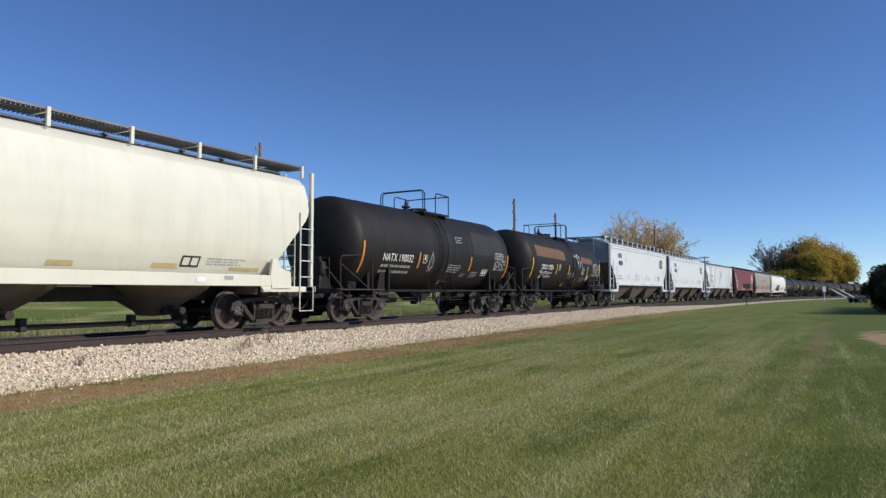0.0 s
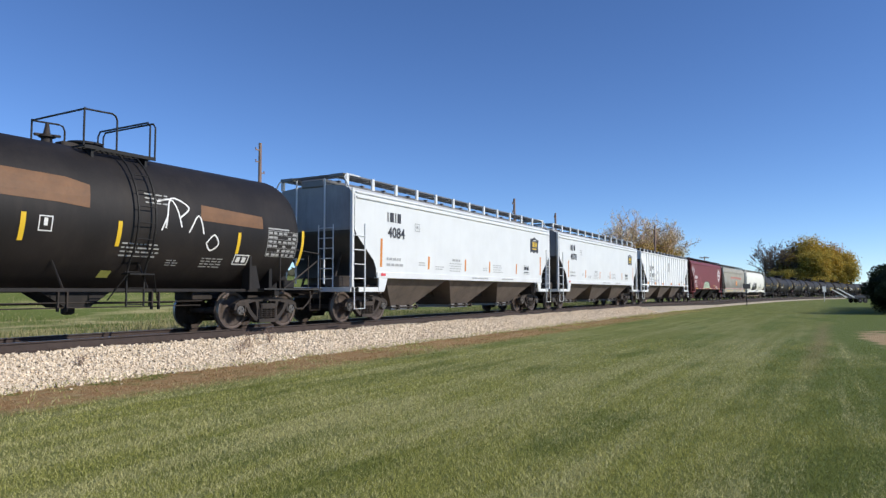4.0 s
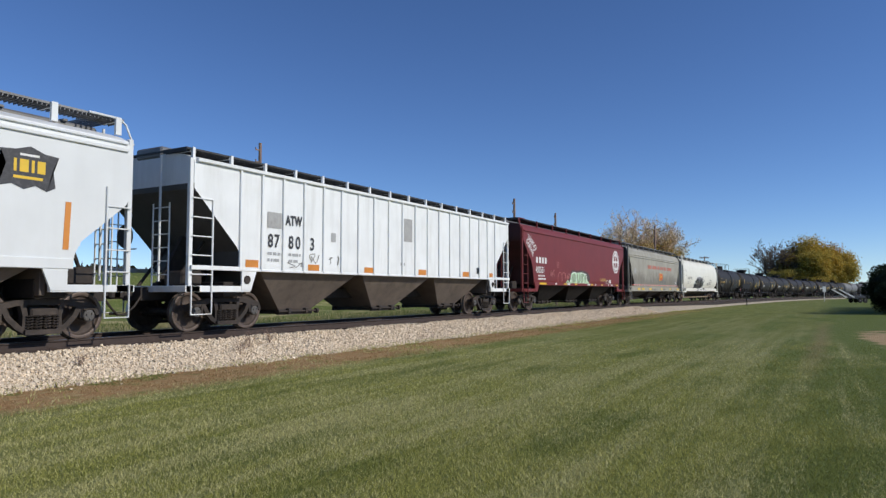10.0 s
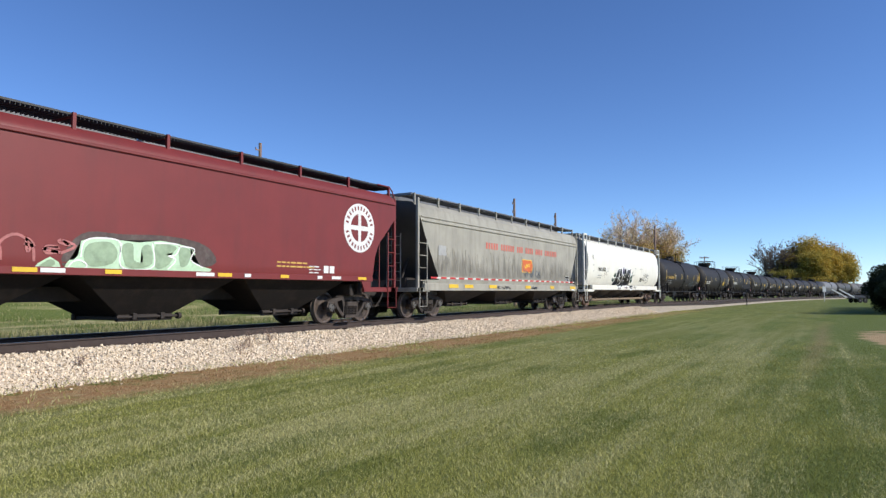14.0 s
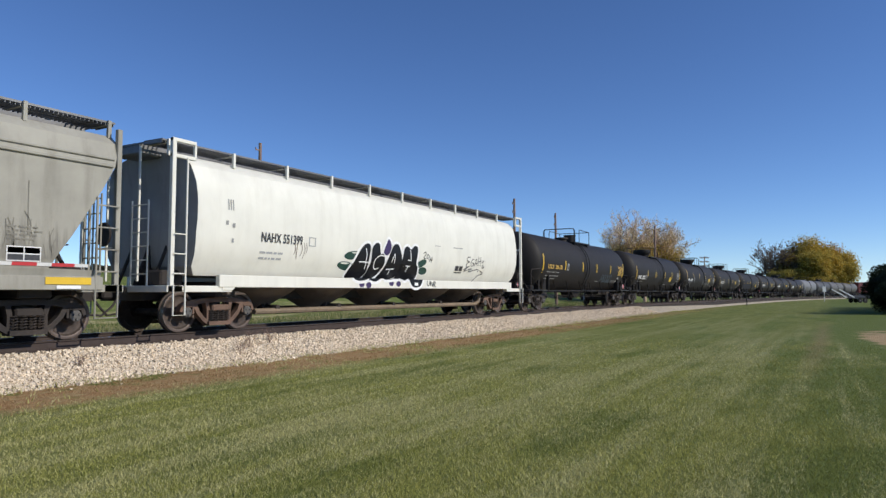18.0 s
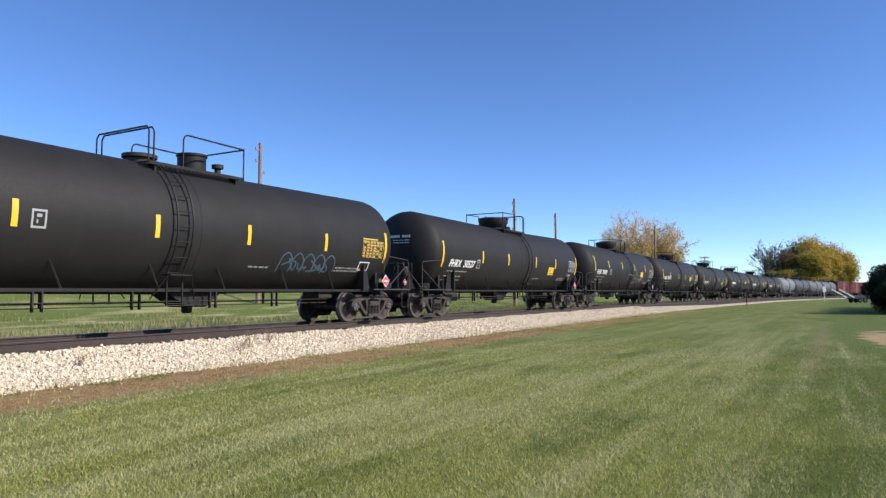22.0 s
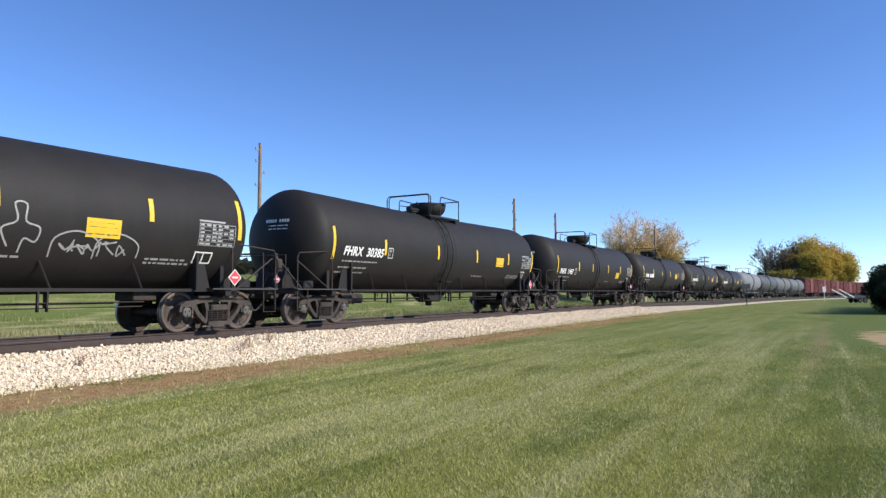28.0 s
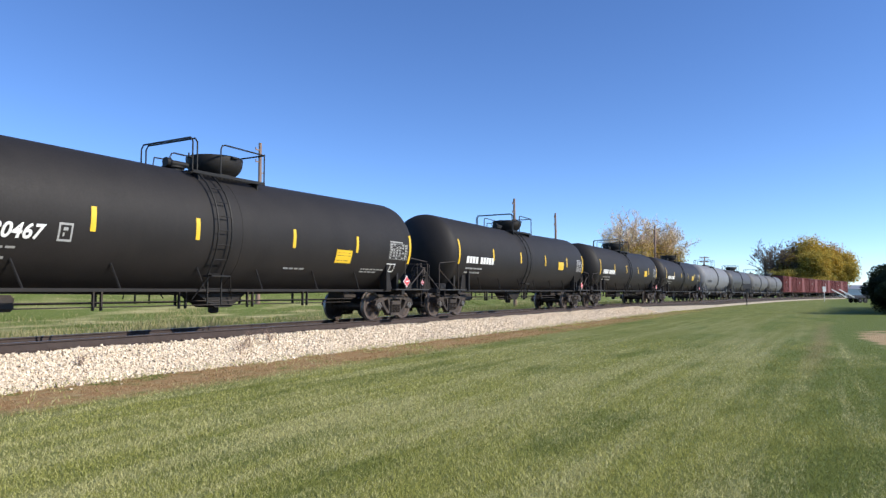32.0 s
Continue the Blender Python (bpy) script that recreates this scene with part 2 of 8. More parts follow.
M = {
    "cream": paint("cream_paint", (0.74, 0.71, 0.58), 0.5, var=0.04, grime=(0.42, 0.37, 0.28), amount=0.25, streak=True, bump=0.03),
    "white": paint("white_paint", (0.67, 0.69, 0.69), 0.45, var=0.04, grime=(0.5, 0.49, 0.46), amount=0.15, streak=True, bump=0.03),
    "offwhite": paint("off_white_paint", (0.75, 0.735, 0.65), 0.5, var=0.05, grime=(0.42, 0.38, 0.3), amount=0.25, streak=True, bump=0.03),
    "ribwhite": paint("chalky_white_paint", (0.76, 0.78, 0.78), 0.6, var=0.06, grime=(0.35, 0.34, 0.3), amount=0.35, streak=True, bump=0.05),
    "grey": sooty_paint("weathered_grey_paint", (0.33, 0.315, 0.265), 0.65, var=0.14, grime=(0.1, 0.085, 0.06), amount=0.45, streak=True, bump=0.06),
    "red": paint("brown_red_paint", (0.17, 0.021, 0.019), 0.5, var=0.08, grime=(0.075, 0.02, 0.018), amount=0.35, streak=True, bump=0.04),
    "rails": paint("black_painted_rails", (0.012, 0.0115, 0.0115), 0.55, var=0.2, amount=0.3, bump=0.1, spec=0.3),
    "black": paint("black_tank_paint", (0.0168, 0.0147, 0.014), 0.62, var=0.15, grime=(0.032, 0.027, 0.023), amount=0.35, streak=True, bump=0.0, spec=0.3),
    "oldblack": paint("dull_black_paint", (0.0155, 0.013, 0.0122), 0.56, var=0.25, grime=(0.045, 0.036, 0.03), amount=0.5, streak=True, bump=0.03, spec=0.3),
    "tankgrey": paint("grey_tank_paint", (0.1, 0.1, 0.1), 0.6, var=0.14, grime=(0.12, 0.1, 0.09), amount=0.4, streak=True, bump=0.05),
    "palegrey": paint("pale_grey_tank_paint", (0.16, 0.165, 0.175), 0.6, var=0.12, grime=(0.11, 0.1, 0.09), amount=0.5, streak=True, bump=0.05),
    "nightgrey": paint("dark_grey_patch_paint", (0.035, 0.034, 0.034), 0.6, var=0.12, amount=0.3, streak=True, bump=0.0, spec=0.25),
    "darkgrey": paint("dark_grey_tank_paint", (0.055, 0.055, 0.057), 0.55, var=0.12, grime=(0.05, 0.045, 0.04), amount=0.4, streak=True, bump=0.05),
    "boxred": paint("oxide_red_paint", (0.15, 0.03, 0.027), 0.65, var=0.2, grime=(0.07, 0.028, 0.022), amount=0.7, streak=True, bump=0.05),
    # end sheets: body colours with the ends' shade painted in, plus soot and dirt
    "shadered": paint("shaded_sooty_red_end_sheet", (0.05, 0.011, 0.01), 0.65, var=0.2, grime=(0.018, 0.012, 0.011), amount=0.8, streak=True, bump=0.05),
    "endpale": paint("shaded_dirty_white_end_sheet", (0.3, 0.305, 0.31), 0.6, var=0.15, grime=(0.1, 0.095, 0.09), amount=0.6, streak=True, bump=0.05),
    "endgrey": paint("shaded_sooty_end_sheet", (0.06, 0.055, 0.05), 0.6, var=0.2, grime=(0.09, 0.085, 0.08), amount=0.4, streak=True, bump=0.05),
    "under": paint("grimy_underbody_paint", (0.125, 0.1, 0.082), 0.7, var=0.22, grime=(0.05, 0.04, 0.032), amount=0.75, bump=0.2),
    "gear": paint("grimy_black_running_gear", (0.026, 0.02, 0.017), 0.75, var=0.35, grime=(0.08, 0.056, 0.042), amount=0.6, bump=0.3),
    "nearblack": paint("near_black_hopper_paint", (0.011, 0.009, 0.008), 0.75, var=0.3, grime=(0.04, 0.03, 0.024), amount=0.5, bump=0.1, spec=0.25),
    "dustpipe": paint("dusty_tan_pipe", (0.2, 0.15, 0.1), 0.75, var=0.2, grime=(0.08, 0.06, 0.05), amount=0.5, scale=3, bump=0.2),
    "cast": paint("dusty_cast_steel", (0.04, 0.031, 0.026), 0.78, var=0.3, grime=(0.11, 0.08, 0.06), amount=0.5, scale=3, bump=0.3),
    "rustcast": paint("rust_brown_cast_steel", (0.14, 0.085, 0.06), 0.8, var=0.25, grime=(0.07, 0.05, 0.04), amount=0.5, scale=3, bump=0.3),
    "wheel": paint("brown_wheel_steel", (0.06, 0.044, 0.036), 0.65, 0.3, var=0.3, grime=(0.18, 0.13, 0.1), amount=0.5, scale=4, bump=0.3),
    "rimface": paint("worn_wheel_rim", (0.12, 0.09, 0.075), 0.5, 0.4, var=0.2, grime=(0.06, 0.045, 0.036), amount=0.4, scale=4, bump=0.2),
    "tread": paint("polished_tread_steel", (0.42, 0.4, 0.38), 0.42, 0.9, var=0.1, amount=0.1, bump=0.05),
    "cap": paint("grimy_bearing_cap", (0.1, 0.095, 0.09), 0.6, 0.2, var=0.2, grime=(0.08, 0.07, 0.06), amount=0.5, scale=9, bump=0.2),
    "grate": paint("galvanised_grating", (0.2, 0.2, 0.2), 0.55, 0.5, var=0.2, grime=(0.06, 0.055, 0.05), amount=0.4, bump=0.1),
    "darkgrate": paint("dark_grating", (0.05, 0.05, 0.05), 0.6, 0.3, var=0.2, amount=0.3, bump=0.1),
    "yellow": paint("yellow_reflector", (0.72, 0.47, 0.03), 0.4, var=0.08, amount=0.15, bump=0.02),
    "sticker": paint("yellow_green_sticker", (0.42, 0.42, 0.1), 0.5, var=0.1, amount=0.2, scale=6, bump=0.0),
    "fadedyellow": paint("faded_yellow_reflector", (0.62, 0.5, 0.24), 0.5, var=0.12, amount=0.3, scale=6, bump=0.02),
    "orange": paint("orange_reflector", (0.61, 0.228, 0.035), 0.45, var=0.1, amount=0.25, bump=0.02),
    "marking": paint("white_lettering", (0.72, 0.72, 0.7), 0.5, var=0.06, amount=0.3, grime=(0.3, 0.3, 0.28), scale=5, bump=0.0),
    "dull": paint("faded_lettering", (0.3, 0.3, 0.29), 0.6, var=0.15, amount=0.4, scale=8, bump=0.0),
    "ink": paint("dark_lettering", (0.035, 0.035, 0.04), 0.5, var=0.15, amount=0.3, grime=(0.2, 0.2, 0.19), scale=5, bump=0.0),
    "greyink": paint("grey_small_lettering", (0.36, 0.37, 0.37), 0.6, var=0.1, amount=0.3, grime=(0.5, 0.5, 0.5), scale=8, bump=0.0),
    "gold": paint("gold_lettering", (0.62, 0.4, 0.09), 0.5, var=0.1, amount=0.25, scale=6, bump=0.0),
    "redink": paint("faded_red_lettering", (0.55, 0.13, 0.09), 0.6, var=0.15, amount=0.4, grime=(0.35, 0.3, 0.25), scale=6, bump=0.0),
    "orangered": paint("orange_emblem_paint", (0.6, 0.13, 0.03), 0.55, var=0.1, amount=0.3, scale=6, bump=0.0),
    "brownpatch": paint("brown_paint_patch", (0.16, 0.075, 0.03), 0.6, var=0.15, amount=0.3, scale=3, bump=0.0),
    "greypatch": paint("grey_paint_patch", (0.36, 0.36, 0.35), 0.6, var=0.1, amount=0.3, scale=5, bump=0.0),
    "spraywhite": paint("white_spray_paint", (0.82, 0.82, 0.8), 0.5, var=0.03, amount=0.0, scale=5, bump=0.0),
    "sootpaint": paint("brown_black_overspray", (0.22, 0.205, 0.168), 0.7, var=0.3, amount=0.3, scale=4, bump=0.0),
    "mint": paint("mint_spray_paint", (0.5, 0.7, 0.48), 0.5, var=0.12, amount=0.2, scale=5, bump=0.0),
    "haze": paint("dark_spray_haze", (0.075, 0.05, 0.045), 0.6, var=0.3, amount=0.5, grime=(0.16, 0.17, 0.13), scale=4, bump=0.0),
    "blackspray": paint("black_spray_paint", (0.009, 0.009, 0.011), 0.45, var=0.2, amount=0.1, scale=5, bump=0.0, spec=0.3),
    "sage": paint("grey_green_spray_paint", (0.27, 0.37, 0.24), 0.55, var=0.2, amount=0.3, grime=(0.45, 0.55, 0.4), scale=5, bump=0.0),
    "bluespray": paint("blue_spray_paint", (0.06, 0.1, 0.14), 0.5, var=0.3, amount=0.3, scale=8, bump=0.0),
    "greenspray": paint("dark_green_spray_paint", (0.018, 0.06, 0.045), 0.5, var=0.1, amount=0.2, scale=5, bump=0.0),
    "purple": paint("purple_spray_paint", (0.045, 0.025, 0.1), 0.5, var=0.1, amount=0.2, scale=5, bump=0.0),
    "pinkspray": paint("faded_pink_spray_paint", (0.4, 0.14, 0.13), 0.5, var=0.2, amount=0.4, scale=6, bump=0.0),
    "placard": paint("red_placard", (0.6, 0.06, 0.07), 0.4, var=0.05, amount=0.1, bump=0.0),
    "rail": paint("rusty_rail_side", (0.052, 0.035, 0.029), 0.8, var=0.2, grime=(0.05, 0.04, 0.035), amount=0.5, scale=6, bump=0.3),
    "railtop": paint("worn_rail_head", (0.3, 0.28, 0.26), 0.32, 0.9, var=0.15, amount=0.2, scale=4, bump=0.05),
    "tie": paint("weathered_dark_timber", (0.065, 0.05, 0.042), 0.85, var=0.3, grime=(0.14, 0.11, 0.09), amount=0.4, scale=5, bump=0.5),
    "pole": paint("weathered_pole_timber", (0.25, 0.17, 0.13), 0.85, var=0.25, grime=(0.08, 0.06, 0.05), amount=0.4, scale=2, streak=True, bump=0.4),
    "galv": paint("galvanised_post", (0.35, 0.35, 0.35), 0.5, 0.5, var=0.1, amount=0.2, bump=0.05),
    "rubber": paint("black_rubber", (0.02, 0.02, 0.02), 0.85, var=0.2, amount=0.3, bump=0.2),
}


# ---- ground ----
def lawn_tone(nt, co):
    """Dryness of the lawn in mowing lanes and patches, deep green spots, and a worn wheel track beside the drive."""
    lanes = noise_tex(nt, mapped(nt, co, (0.07, 1.5, 1)), 1.0, 4)
    fine = noise_tex(nt, mapped(nt, co, (0.3, 4.5, 1)), 1.0, 3)
    patch = noise_tex(nt, co, 0.3, 5, 0.6)
    mid = noise_tex(nt, mapped(nt, co, (0.6, 1.5, 1)), 1.7, 4, 0.6)
    dry = calc(nt, "MULTIPLY_ADD", patch, 0.24, calc(nt, "MULTIPLY_ADD", lanes, 0.5, calc(nt, "MULTIPLY_ADD", fine, 0.18, calc(nt, "MULTIPLY", mid, 0.12))))
    sep = nt.nodes.new("ShaderNodeSeparateXYZ")
    nt.links.new(co, sep.inputs[0])
    x, y = sep.outputs[0], sep.outputs[1]
    beside = calc(nt, "MULTIPLY", calc(nt, "MULTIPLY_ADD", y, -0.4, 0.6, clamp=True), 0.26)
    spots = noise_tex(nt, mapped(nt, co, (0.35, 0.8, 1)), 0.8, 4)
    deep = ramp(nt, calc(nt, "ADD", spots, beside), [(0.5, (0, 0, 0)), (0.64, (1, 1, 1))])
    dry = calc(nt, "SUBTRACT", dry, calc(nt, "ADD", calc(nt, "MULTIPLY", calc(nt, "MULTIPLY_ADD", x, 0.03, -0.45, clamp=True), 0.085), calc(nt, "MULTIPLY", beside, 0.4)))
    lane = calc(nt, "ABSOLUTE", calc(nt, "ADD", y, calc(nt, "MULTIPLY_ADD", mid, 0.9, -0.85)))
    worn = calc(nt, "MULTIPLY_ADD", lane, -2.6, 1.0, clamp=True)
    worn = calc(nt, "MULTIPLY", worn, calc(nt, "MULTIPLY", calc(nt, "MULTIPLY_ADD", x, 0.12, -1.5, clamp=True), calc(nt, "MULTIPLY_ADD", x, -0.08, 3.3, clamp=True)))
    return dry, deep, calc(nt, "MULTIPLY", worn, 0.45)


def land_material():
    ma, nt, bs, co = shader("lawn_and_field", 0.9, 0, 0.2)
    sep = nt.nodes.new("ShaderNodeSeparateXYZ")
    nt.links.new(co, sep.inputs[0])
    x, y = sep.outputs[0], sep.outputs[1]
    # how far the track has bent, so that the strips follow it
    bend = calc(nt, "MULTIPLY", calc(nt, "POWER", calc(nt, "MAXIMUM", calc(nt, "SUBTRACT", x, 36), 0), 2), 3.13e-4)
    bend2 = calc(nt, "MULTIPLY", calc(nt, "POWER", calc(nt, "MAXIMUM", calc(nt, "SUBTRACT", x, 135), 0), 2), 4.4e-4)
    off = calc(nt, "ADD", y, calc(nt, "ADD", bend, bend2))
    wob = noise_tex(nt, co, 0.9, 5)
    rag = noise_tex(nt, co, 7.0, 4)
    edge = calc(nt, "ADD", off, calc(nt, "ADD", calc(nt, "MULTIPLY_ADD", wob, 1.5, -0.75), calc(nt, "MULTIPLY_ADD", rag, 0.6, -0.3)))
    # lawn: two greens, pale dry patches, mowing lanes along the track
    tuft = noise_tex(nt, co, 26, 4, 0.7)
    dryness, deep, worn = lawn_tone(nt, co)
    clump = noise_tex(nt, mapped(nt, co, (1.0, 1.6, 1)), 3.2, 6, 0.75)
    speck = calc(nt, "MULTIPLY_ADD", clump, 1.3, calc(nt, "MULTIPLY_ADD", tuft, 0.5, -0.4), clamp=True)
    green = mix(nt, speck, (0.09, 0.11, 0.02), (0.25, 0.262, 0.072))
    green = mix(nt, calc(nt, "MULTIPLY", deep, 0.6), green, (0.085, 0.13, 0.022))
    dry = mix(nt, tuft, (0.19, 0.2, 0.066), (0.31, 0.31, 0.13))
    lawn = mix(nt, ramp(nt, calc(nt, "MULTIPLY_ADD", clump, 0.12, calc(nt, "ADD", dryness, -0.06)), [(0.46, (0, 0, 0)), (0.6, (1, 1, 1))]), green, dry)
    lawn = mix(nt, worn, lawn, mix(nt, tuft, (0.23, 0.15, 0.08), (0.38, 0.28, 0.15)))
    # brown sprayed strip beside the ballast
    brown = mix(nt, rag, (0.22, 0.12, 0.052), (0.46, 0.28, 0.13))
    brown = mix(nt, ramp(nt, clump, [(0.45, (0, 0, 0)), (0.75, (1, 1, 1))]), brown, (0.42, 0.36, 0.19))
    brown = mix(nt, ramp(nt, wob, [(0.54, (0, 0, 0)), (0.66, (1, 1, 1))]), brown, green)
    strip = calc(nt, "MULTIPLY", calc(nt, "MULTIPLY_ADD", edge, 1.6, -14.1, clamp=True), calc(nt, "SUBTRACT", 1.0, calc(nt, "MULTIPLY_ADD", x, 0.02, -0.5, clamp=True)))
    # beyond the track: straw verge, then a green field
    straw = mix(nt, rag, (0.36, 0.31, 0.15), (0.6, 0.52, 0.28))
    weeds = mix(nt, rag, (0.08, 0.12, 0.023), (0.18, 0.21, 0.055))
    verge = mix(nt, ramp(nt, noise_tex(nt, mapped(nt, co, (0.25, 1, 1)), 0.9, 5), [(0.5, (0, 0, 0)), (0.68, (1, 1, 1))]), weeds, straw)
    field = mix(nt, noise_tex(nt, mapped(nt, co, (0.12, 0.4, 1)), 1.0, 6, 0.65), (0.085, 0.13, 0.024), (0.19, 0.22, 0.06))
    beyond = mix(nt, calc(nt, "MULTIPLY_ADD", edge, 0.1, -2.9, clamp=True), verge, field)
    col = mix(nt, strip, lawn, brown)
    col = mix(nt, calc(nt, "MULTIPLY_ADD", edge, 4, -56.0, clamp=True), col, beyond)
    # bare sandy soil by the drive
    px = calc(nt, "SUBTRACT", x, 26.5)
    py = calc(nt, "MULTIPLY_ADD", y, 1.3, 2.1)
    soil = calc(nt, "ADD", calc(nt, "POWER", calc(nt, "MULTIPLY", px, 0.19), 2), calc(nt, "POWER", calc(nt, "MULTIPLY", py, 0.75), 2))
    soil = calc(nt, "ADD", soil, calc(nt, "ADD", calc(nt, "MULTIPLY_ADD", wob, 3.4, -1.7), calc(nt, "MULTIPLY_ADD", rag, 1.2, -0.5)))
    col = mix(nt, calc(nt, "MULTIPLY_ADD", soil, -2.0, 2.0, clamp=True), col, mix(nt, rag, (0.3, 0.2, 0.1), (0.56, 0.41, 0.23)))
    nt.links.new(col, bs.inputs["Base Color"])
    relief(nt, bs, tuft, 0.9, 0.03)
    return ma


def build_ground():
    g = Geo()
    xs = [-3000, -800, -200, -60, -20, 0, 20, 40, 50, 70, 100, 140, 180, 240, 320, 500, 900, 1800, 4000]
    ys = [-3000, -800, -200, -60, -20, 0, 9, 20, 28, 31, 34, 37, 40, 44, 60, 200, 800, 3000]
    vs = [(x, y, fall(min(x, 320)) + bank(x, y)) for x in xs for y in ys]
    n = len(ys)
    g.add(vs, [(i * n + j, (i + 1) * n + j, (i + 1) * n + j + 1, i * n + j + 1) for i in range(len(xs) - 1) for j in range(n - 1)])
    ob = new("ground", g.mesh("ground", land_material(), 40))
    tagged(ob, "mown green lawn with dry patches, brown strip and field beyond", "ground", kind="structure")


build_ground()


def stone_material(name, lo, hi, island=True):
    ma, nt, bs, co = shader(name, 0.85, 0, 0.3)
    rnd = nt.nodes.new("ShaderNodeNewGeometry").outputs["Random Per Island"]
    vor = nt.nodes.new("ShaderNodeTexVoronoi")
    vor.inputs["Scale"].default_value = 17
    nt.links.new(co, vor.inputs["Vector"])
    pick = rnd if island else calc(nt, "FRACT", calc(nt, "MULTIPLY", vor.outputs["Color"], 7.3))
    sm = noise_tex(nt, co, 40, 4)
    tone = ramp(nt, pick, [(0.0, lo), (0.25, tuple((a + b) / 2 for a, b in zip(lo, hi))), (0.9, hi), (1.0, tuple(min(1, c * 1.15) for c in hi))])
    nt.links.new(mix(nt, calc(nt, "MULTIPLY", sm, 0.5), tone, lo), bs.inputs["Base Color"])
    if island:
        relief(nt, bs, sm, 0.5, 0.01)
    else:
        relief(nt, bs, vor.outputs["Distance"], 1.0, 0.05)
    return ma


STONE = stone_material("limestone_ballast", (0.47, 0.375, 0.265), (0.88, 0.75, 0.58))
BED = stone_material("limestone_ballast_bed", (0.3, 0.25, 0.18), (0.66, 0.58, 0.46), island=False)
DIRTY = stone_material("dirty_ballast", (0.03, 0.024, 0.02), (0.1, 0.08, 0.064), island=False)


def stations(a, b):
    s, out = a, []
    while s < b:
        out.append(s)
        s += 2.0 if s < 40 else 5.0 if s < 140 else 8.0
    return out + [b]


def sweep(g, section, a, b):
    """Carries a section of (side, up) along the track."""
    st = stations(a, b)
    n = len(section)
    vs = [on_track(s, y, z) for s in st for y, z in section]
    g.add(vs, [(i * n + j, (i + 1) * n + j, (i + 1) * n + j + 1, i * n + j + 1) for i in range(len(st) - 1) for j in range(n - 1)])
    return g


def build_track():
    track = tagged(new("track"), "straight railway track on pale limestone ballast", "railway track", kind="structure")
    g = sweep(Geo(), [(-2.75, -0.75), (-2.62, -0.6), (-1.45, -0.235), (-1.3, -0.2)], -40, 330)
    part("ballast_shoulder", g, BED, track, "pale limestone shoulder", 0)
    g = sweep(Geo(), [(-1.3, -0.2), (-1.0, -0.215), (1.0, -0.215), (1.3, -0.2), (1.6, -0.24), (3.0, -0.8)], -40, 330)
    part("ballast_bed", g, DIRTY, track, "dark dirty ballast between the ties", 0)
    st = [48 + 6 * k for k in range(48)]
    g = Geo()
    for i, s in enumerate(st):
        w = 0.8 * min(1.0, (s - 48) / 30)
        g.v += [tuple(on_track(s, -1.3 - w * q, -0.196 - (0.3135 * max(0, w * q - 0.15) + 0.22 * min(0.15, w * q)) + 0.004)) for q in (0, 0.5, 1.0)]
    g.f = [(3 * i + j, 3 * i + 3 + j, 3 * i + 4 + j, 3 * i + 1 + j) for i in range(len(st) - 1) for j in (0, 1)]
    g.m = [0] * len(g.f)
    part("ballast_crest", g, DIRTY, track, "soiled crest of the ballast", 0)
    for side in (-0.755, 0.755):
        foot = [(-0.07, -0.185), (-0.07, -0.17), (-0.012, -0.15), (-0.012, -0.045), (-0.036, -0.03), (-0.036, -0.004)]
        head = [(-0.036, -0.004), (-0.026, 0.0), (0.026, 0.0), (0.036, -0.004)]
        g = Geo()
        sweep(g, [(side + y, z) for y, z in foot], -40, 330)
        sweep(g, [(side - y, z) for y, z in foot], -40, 330)
        g.slot = 1
        sweep(g, [(side + y, z) for y, z in head], -40, 330)
        part("rail", g, [M["rail"], M["railtop"]], track, "rusty steel rail with a worn head", 0)
    tie = Geo().box(-0.115, 0.115, -1.3, 1.3, -0.36, -0.185, 0.012).mesh("tie", M["tie"], 0)
    plate = Geo()
    for y in (-0.755, 0.755):
        plate.box(-0.09, 0.09, y - 0.18, y + 0.18, -0.186, -0.172, 0.004)
        for dx in (-0.05, 0.05):
            for dy in (-0.1, 0.1):
                plate.box(dx - 0.012, dx + 0.012, y + dy - 0.012, y + dy + 0.012, -0.175, -0.15)
    plate_me = plate.mesh("tie_plate", M["rail"], 0)
    rng = random.Random(4)
    far = Geo()
    s, k = 0.0, 0
    while s < 300:
        p, g = on_track(s), shift(s)[1]
        m = Matrix.Translation(p) @ pose(0, rng.uniform(-0.03, 0.03), rng.uniform(-0.008, 0.004), 0, 0, math.degrees(-g) + rng.uniform(-1, 1))
        if k < 150:
            t = part("tie", tie, None, track, m=m)
            if k < 90:
                part("tie_plate", plate_me, None, t)
        else:
            q = len(far.v)
            far.box(-0.115, 0.115, -1.3, 1.3, -0.36, -0.185)
            far.v[q:] = [tuple(m @ Vector(v)) for v in far.v[q:]]
        s += 0.5
        k += 1
    tagged(part("far_ties", far, M["tie"], track, "dark timber ties, far along", 0), kind="stuff")
    # loose stones on the shoulder
    rg = np.random.default_rng(7)
    n = 64000
    s = 1.0 + 49.0 * rg.random(n) ** 1.25
    u = rg.random(n)
    side = -1.2 - 0.12 * np.sin(s * 2.1) * np.sin(s * 0.83 + 1) - 1.55 * u + rg.normal(0, 0.04, n) - (rg.random(n) < 0.012) * rg.random(n) * 0.5
    up = np.interp(-side, [1.0, 1.28, 1.45, 2.62, 2.75, 4.0], [-0.185, -0.185, -0.235, -0.6, -0.62, -0.62]) + rg.normal(0.004, 0.012, n)
    size = rg.uniform(0.015, 0.033, n)
    cube = np.array([(x, y, z) for x in (-1, 1) for y in (-1, 1) for z in (-1, 1)], float)
